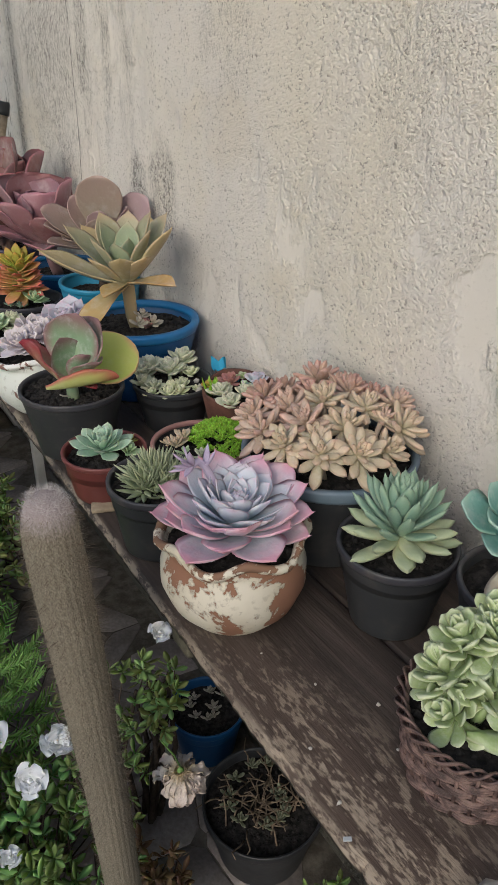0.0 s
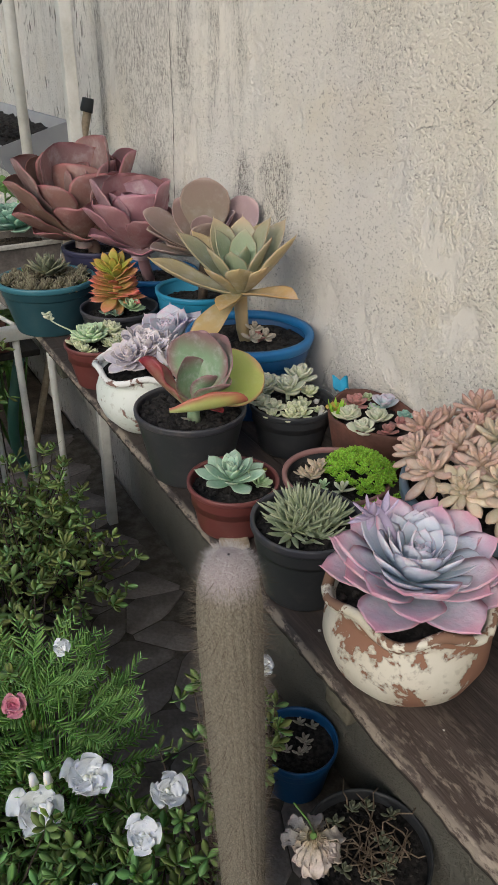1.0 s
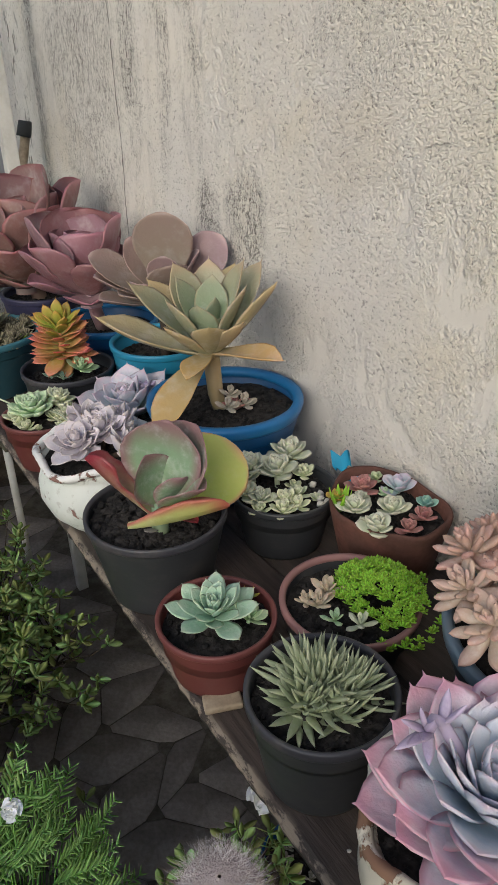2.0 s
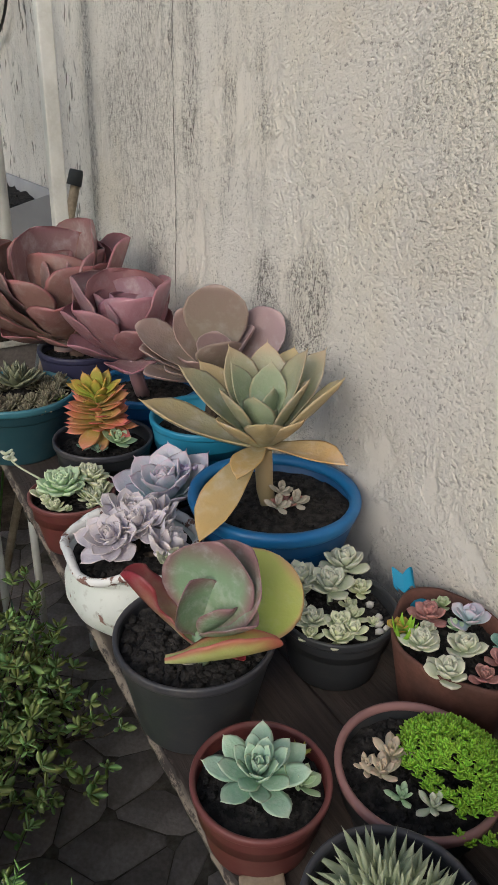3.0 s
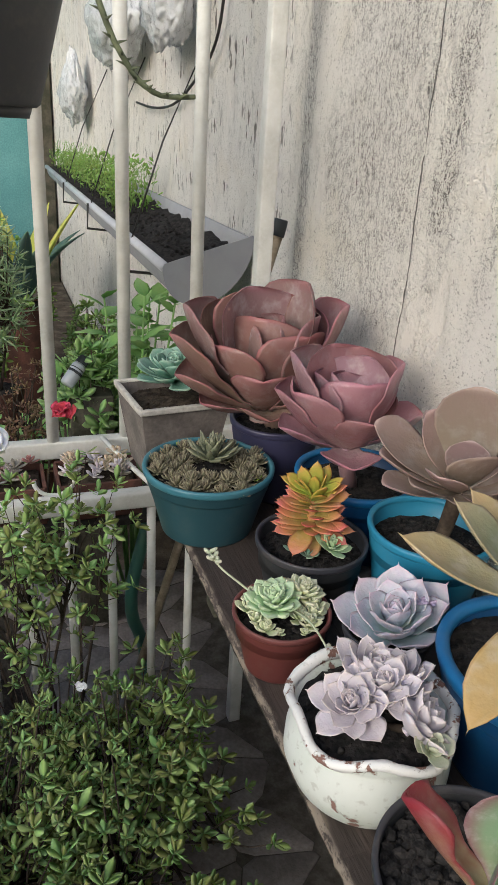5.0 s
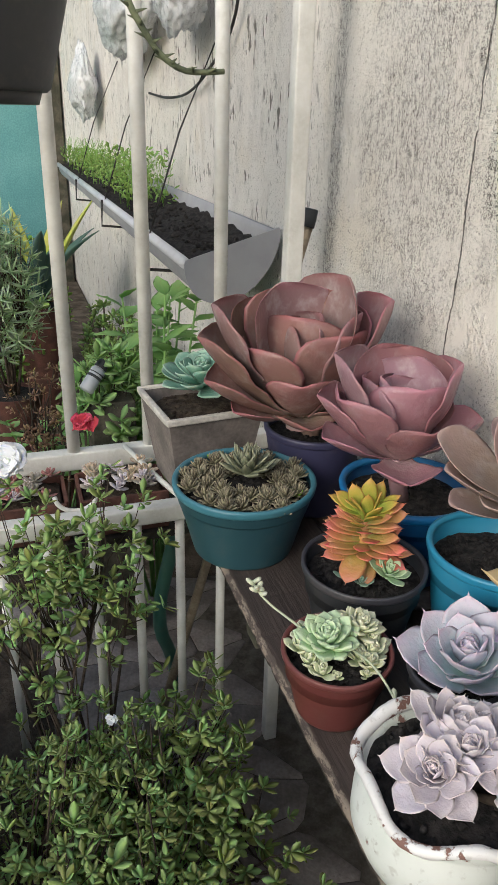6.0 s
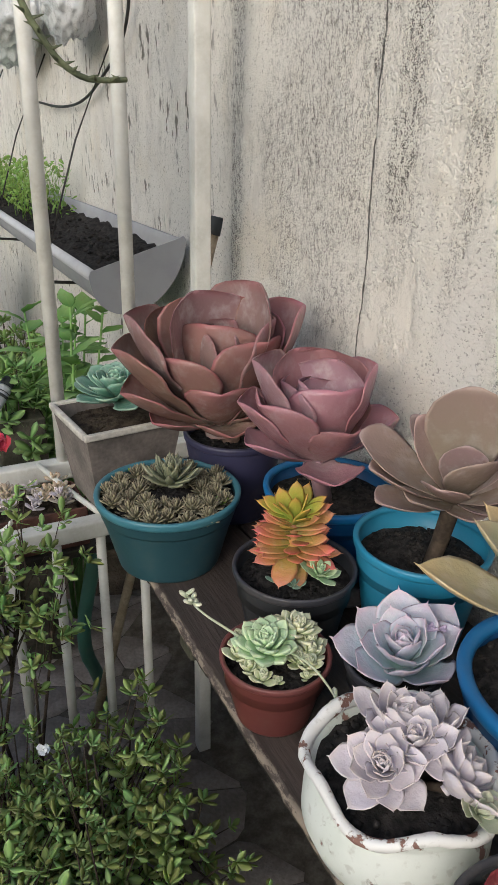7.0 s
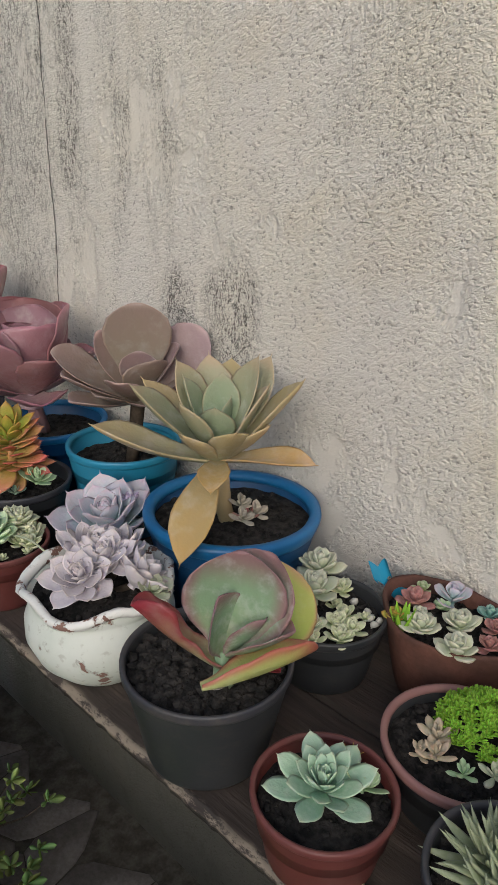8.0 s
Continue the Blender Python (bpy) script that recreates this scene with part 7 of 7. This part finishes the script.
shrub("azalea_bush", "bushy green azalea with white blooms beside the cactus", (0.0, 0.60, -0.02), (0.02, 0.62, 0.24), (0.19, 0.20, 0.14), 620, AZ, F_BED, 0.023, 1, inside=0.2)
shrub("azalea_bush", "small-leaved green azalea under the bench edge", (0.19, 0.62, -0.01), (0.215, 0.62, 0.36), (0.06, 0.12, 0.18), 46, AZ, F_BED, 0.019, 2)
shrub("azalea_bush", "dark green azalea beside the paved walk", (-0.10, 1.10, -0.02), (-0.03, 1.14, 0.26), (0.27, 0.30, 0.21), 330, AZ, F_AZALEA, 0.026, 3, per=(6, 9), inside=0.2)
shrub("azalea_bush", "dense green azalea in front of the railing", (0.05, 1.42, -0.02), (0.07, 1.42, 0.24), (0.21, 0.23, 0.22), 980, AZ, F_AZALEA, 0.0175, 4, per=(6, 9), inside=0.15)
shrub("azalea_bush", "loose green azalea growing through the railing", (0.06, 1.62, -0.02), (0.06, 1.60, 0.58), (0.18, 0.10, 0.23), 200, AZ, F_AZALEA, 0.022, 5, twig=0.002, per=(5, 8), inside=0.1)
shrub("azalea_bush", "dark leafy bush at the garden's far side", (-0.35, 1.55, -0.02), (-0.32, 1.5, 0.33), (0.26, 0.34, 0.30), 1302, AZ, F_DARK, 0.0205, 6)
shrub("azalea_bush", "low dark bush beside the railing foot", (0.23, 1.52, -0.01), (0.25, 1.47, 0.22), (0.13, 0.30, 0.18), 190, AZ, F_AZALEA, 0.025, 7, per=(6, 9), inside=0.2)
shrub("azalea_bush", "dark leafy bush in the near bed", (-0.25, 0.85, -0.02), (-0.22, 0.85, 0.25), (0.2, 0.26, 0.18), 883, AZ, F_DARK, 0.0205, 8)

shrub("azalea_bush", "small azalea sprig below the bench edge", (0.31, 0.72, -0.01), (0.345, 0.745, 0.27), (0.05, 0.06, 0.08), 32, AZ, F_AZALEA, 0.024, 17)
shrub("small_bush", "dry reddish-brown bush on the paving", (0.235, 0.555, -0.01), (0.235, 0.545, 0.12), (0.06, 0.06, 0.09), 70, AZ, F_DRY, 0.022, 15)
shrub("small_bush", "low green plant under the bench", (0.45, 0.37, -0.01), (0.44, 0.36, 0.11), (0.06, 0.05, 0.07), 50, AZ, F_BED, 0.022, 16)

# feathery marigold-like plant
t = thing("feathery_plant", "bright green feathery-leaved plant in the bed", "plant", (0.06, 0.86, -0.02))
FL = blade(LANCE, 0.21, 0.02, 0.1, 0.2, 0, 3, 2)
rf = random.Random(17)
for k in range(170):
    fern = Heap()
    a = k * 2.399
    p = Vector((0.115 * math.sqrt(k / 170) * math.cos(a), 0.125 * math.sqrt(k / 170) * math.sin(a), rf.uniform(0.28, 0.46) - 0.08 * (k / 170)))
    w = Vector((math.cos(a) * rf.uniform(0.4, 1), math.sin(a) * rf.uniform(0.4, 1), rf.uniform(0.15, 0.8))).normalized()
    side = w.cross(UP).normalized()
    ln = rf.uniform(0.045, 0.08)
    fern.add(tube([p * 0.75, p, p + w * ln], 0.0011, 4, 0.0005), Matrix())
    for q in range(1, 9):
        b = p + w * (ln * q / 8.5)
        for s in (-1, 1):
            fern.add(FL, posed(b, side * s * rf.uniform(0.5, 0.9) + w * rf.uniform(0.4, 0.8) + UP * rf.uniform(-0.3, 0.3), UP + w * rf.uniform(-0.6, 0.6), 0.024 * (1 - 0.09 * abs(q - 3.5)) * rf.uniform(0.75, 1.15)))
    if k % 3 == 0:
        fern.add(tube([(0, 0, 0), p * 0.5 + UP * 0.04, p * 0.78], 0.0022, 5, 0.0012), Matrix())
    put("frond", fern.mesh("frond", F_FERN), t)

WHITE = "ruffled white azalea bloom in the bush"
for i, (x, y, z, s) in enumerate(((0.081, 0.702, 0.388, 0.029), (0.157, 0.624, 0.408, 0.021), (0.114, 0.599, 0.392, 0.021), (0.016, 0.722, 0.345, 0.030), (0.067, 0.552, 0.339, 0.015), (0.03, 0.60, 0.31, 0.028), (0.103, 0.853, 0.466, 0.012), (0.376, 0.774, 0.366, 0.019))):
    flower((x, y, z), s, P_WHITE, 400 + i, (-0.2 + 0.25 * math.sin(i * 2.1), -0.55, 0.95 + 0.2 * math.cos(i * 1.7)), WHITE, 8)
wilt = thing("flower", "wilting blush-white azalea bloom hanging down", "flower", (0.257, 0.466, 0.462))
rw = random.Random(420)
pw = [blade(SPOON, 0.55, 0.03, 0.3, -0.4, 0, 10, 5, 0.10), blade(SPOON, 0.45, 0.03, 0.4, -0.7, 0, 10, 5, 0.13)]
core = part("calyx", dome(0.0045, 0.006, 8), F_BED, wilt, "green calyx")
for k in range(34):
    a = k * 2.399
    part("petal", pw[k % 2], P_BLUSH, core, "", posed((0.004 * math.cos(a), 0.004 * math.sin(a), 0), (math.cos(a) * rw.uniform(0.5, 1.1), math.sin(a) * rw.uniform(0.5, 1.1), rw.uniform(-0.9, 0.0)), UP, rw.uniform(0.024, 0.036)))
part("stalk", tube([(0, 0, 0.006), (-0.004, 0.006, 0.022), (-0.014, 0.02, 0.04)], 0.0011, 6), F_BED, wilt)
flower((0.025, 0.80, 0.452), 0.015, P_PINK, 421, (-0.3, -0.6, 0.7), "pink and white double bloom", 14)
flower((0.03, 1.0, 0.43), 0.014, P_PINK, 422, (-0.3, -0.6, 0.7), "small pink azalea bud in the bush", 10)
flower((0.108, 1.60, 0.833), 0.0175, P_RED, 423, (-0.1, -0.3, 0.9), "crimson red bloom on a twig", 16)
flower((0.005, 1.58, 0.80), 0.028, P_WHITE, 424, (-0.2, -0.7, 0.6), WHITE, 12)
flower((0.10, 1.42, 0.47), 0.008, P_WHITE, 425, (-0.2, -0.5, 0.8), WHITE, 8)
for i, (x, y, z) in enumerate(((0.02, 0.70, 0.43), (0.035, 0.69, 0.435), (0.03, 0.56, 0.41), (0.045, 0.555, 0.41))):
    t = thing("flower_bud", "closed white azalea bud", "flower", (x, y, z))
    part("bud", blade(FAT, 0.5, 0.45, 0, 0.1, 0, 6, 4), P_WHITE, t, "", posed((0, 0, -0.01), (-0.1, -0.2, 1), (1, 0, 0), 0.026))
    part("calyx", dome(0.005, 0.006, 8), F_AZALEA, t, "", Matrix.Translation((0, 0, -0.012)))

edging = part("bed_edging", box((0.035, 0.75, 0.16), 0.006, Matrix.Translation((-0.045, 0.80, 0.05)) @ turn("Z", 1)), M_EDGING)
tagged(edging, "whitewashed weathered timber edging of the bed", "edging", kind="structure")

# ---- beyond the fence ----


def leafy(name, label, at, height, n, leaf, mat, size, seed, spread):
    t = thing(name, label, "plant", at)
    r = random.Random(seed)
    for k in range(n):
        a = k * 2.399
        top = Vector((spread * math.cos(a) * r.random(), spread * math.sin(a) * r.random(), height * r.uniform(0.6, 1.0)))
        st = part("stem", tube([(0.01 * math.cos(a), 0.01 * math.sin(a), 0), top * 0.5 + Vector((0, 0, 0.03)), top], 0.004, 6, 0.0025), F_MINT, t)
        for q in range(15):
            p = top * (0.60 + 0.40 * q / 14) + Vector((0, 0, 0.015 * (1 - q / 14)))
            b = q * 2.1 + k
            part("leaf", leaf, mat, st, "", posed(p, (math.cos(b), math.sin(b), 0.25 + 0.5 * (q > 12)), UP, size * r.uniform(0.7, 1.1)))
    return t


ML = blade([(0, 0.12), (0.15, 0.7), (0.35, 1.0), (0.6, 0.85), (0.85, 0.4), (1, 0.03)], 0.62, 0.015, 0.12, -0.3, 0, 8, 4, 0.02)
leafy("leafy_plant", "fresh green broad-leaved plant behind the fence", (0.33, 2.30, -0.03), 0.93, 18, ML, F_MINT, 0.080, 5, 0.19)
leafy("leafy_plant", "green leafy herb in the far bed", (0.10, 2.7, -0.03), 0.45, 7, ML, F_MINT, 0.06, 6, 0.2)
FL2 = blade(LANCE, 0.14, 0.02, 0.1, 0.2, 0, 4, 2)
shrub("small_bush", "dark leafy plant crowding round the can", (0.20, 2.24, -0.03), (0.21, 2.21, 0.62), (0.09, 0.10, 0.12), 90, AZ, F_MINT, 0.038, 19)
shrub("small_bush", "reddish dry bush in the far bed", (0.10, 2.5, -0.03), (0.10, 2.5, 0.48), (0.12, 0.14, 0.16), 120, AZ, F_DRY, 0.016, 11)
shrub("small_bush", "feathery green plant growing from a terracotta pot", (0.0, 3.15, 0.30), (0.0, 3.15, 0.68), (0.13, 0.14, 0.27), 330, FL2, F_SOFT, 0.052, 12, per=(6, 9))
shrub("small_bush", "light green bush at the end of the garden", (-0.05, 4.0, -0.03), (-0.02, 4.0, 0.42), (0.3, 0.4, 0.35), 420, AZ, F_HERB, 0.05, 13)
shrub("small_bush", "green leafy bush at the foot of the wall", (0.36, 3.0, -0.03), (0.37, 3.0, 0.34), (0.13, 0.6, 0.28), 700, AZ, F_DARK, 0.032, 14)
t = potted("potted_agave", "grey-green sword-leaved plant in a terracotta pot", "potted plant", (0.135, 3.85, -0.03), 0.11, 0.50, M_CLAY, M_CLAY, lip=0.03, seed=51)
for k in range(24):
    a = k * 2.399
    part("leaf", blade(LANCE, 0.17, 0.02, 0.4, -0.25 - 0.2 * (k % 3)), F_BLADE if k % 3 else F_YELLOW, t, "", posed((0.02 * math.cos(a), 0.02 * math.sin(a), 0.48), (math.cos(a) * 0.38, math.sin(a) * 0.38, 0.95), (-math.cos(a), -math.sin(a), 0.4), 0.52 - 0.012 * k))
can = thing("spray_can", "white can with a worn grey label among the leaves", "can", (0.185, 2.17, 0.700))
lean = turn("X", -30) @ turn("Y", 38) @ Matrix.Scale(0.78, 4)
part("body", lathe([(0.0005, -0.045), (0.018, -0.045), (0.021, -0.041), (0.021, 0.022), (0.017, 0.030), (0.0005, 0.030)], 32), M_WHITEPLASTIC, can, "", lean)
part("cap", lathe([(0.0005, 0.0302), (0.0175, 0.0302), (0.0185, 0.033), (0.017, 0.052), (0.013, 0.056), (0.0005, 0.057)], 28), M_RUBBER, can, "dark grey cap", lean)
for z0, z1 in ((-0.004, 0.004), (0.010, 0.013)):
    part("label_band", lathe([(0.0212, z0), (0.0216, z0), (0.0216, z1), (0.0212, z1)], 32), M_RUBBER, can, "dark printed band", lean)
# added dark block holds up the can, standing where there is only shade
block = part("stacked_block", box((0.10, 0.10, 0.68), 0.006, Matrix.Translation((0.22, 2.2, 0.305))), M_MOSSY)
tagged(block, "dark block added to hold up the can", "block")
for i, (x, y, r, h) in enumerate(((0.0, 3.15, 0.10, 0.36), (0.12, 2.80, 0.08, 0.30))):
    potted("flower_pot", "old terracotta flower pot in the far bed", "pot", (x, y, -0.03), r, h, M_CLAY, M_CLAY, lip=0.03, seed=70 + i, crumbs=20)
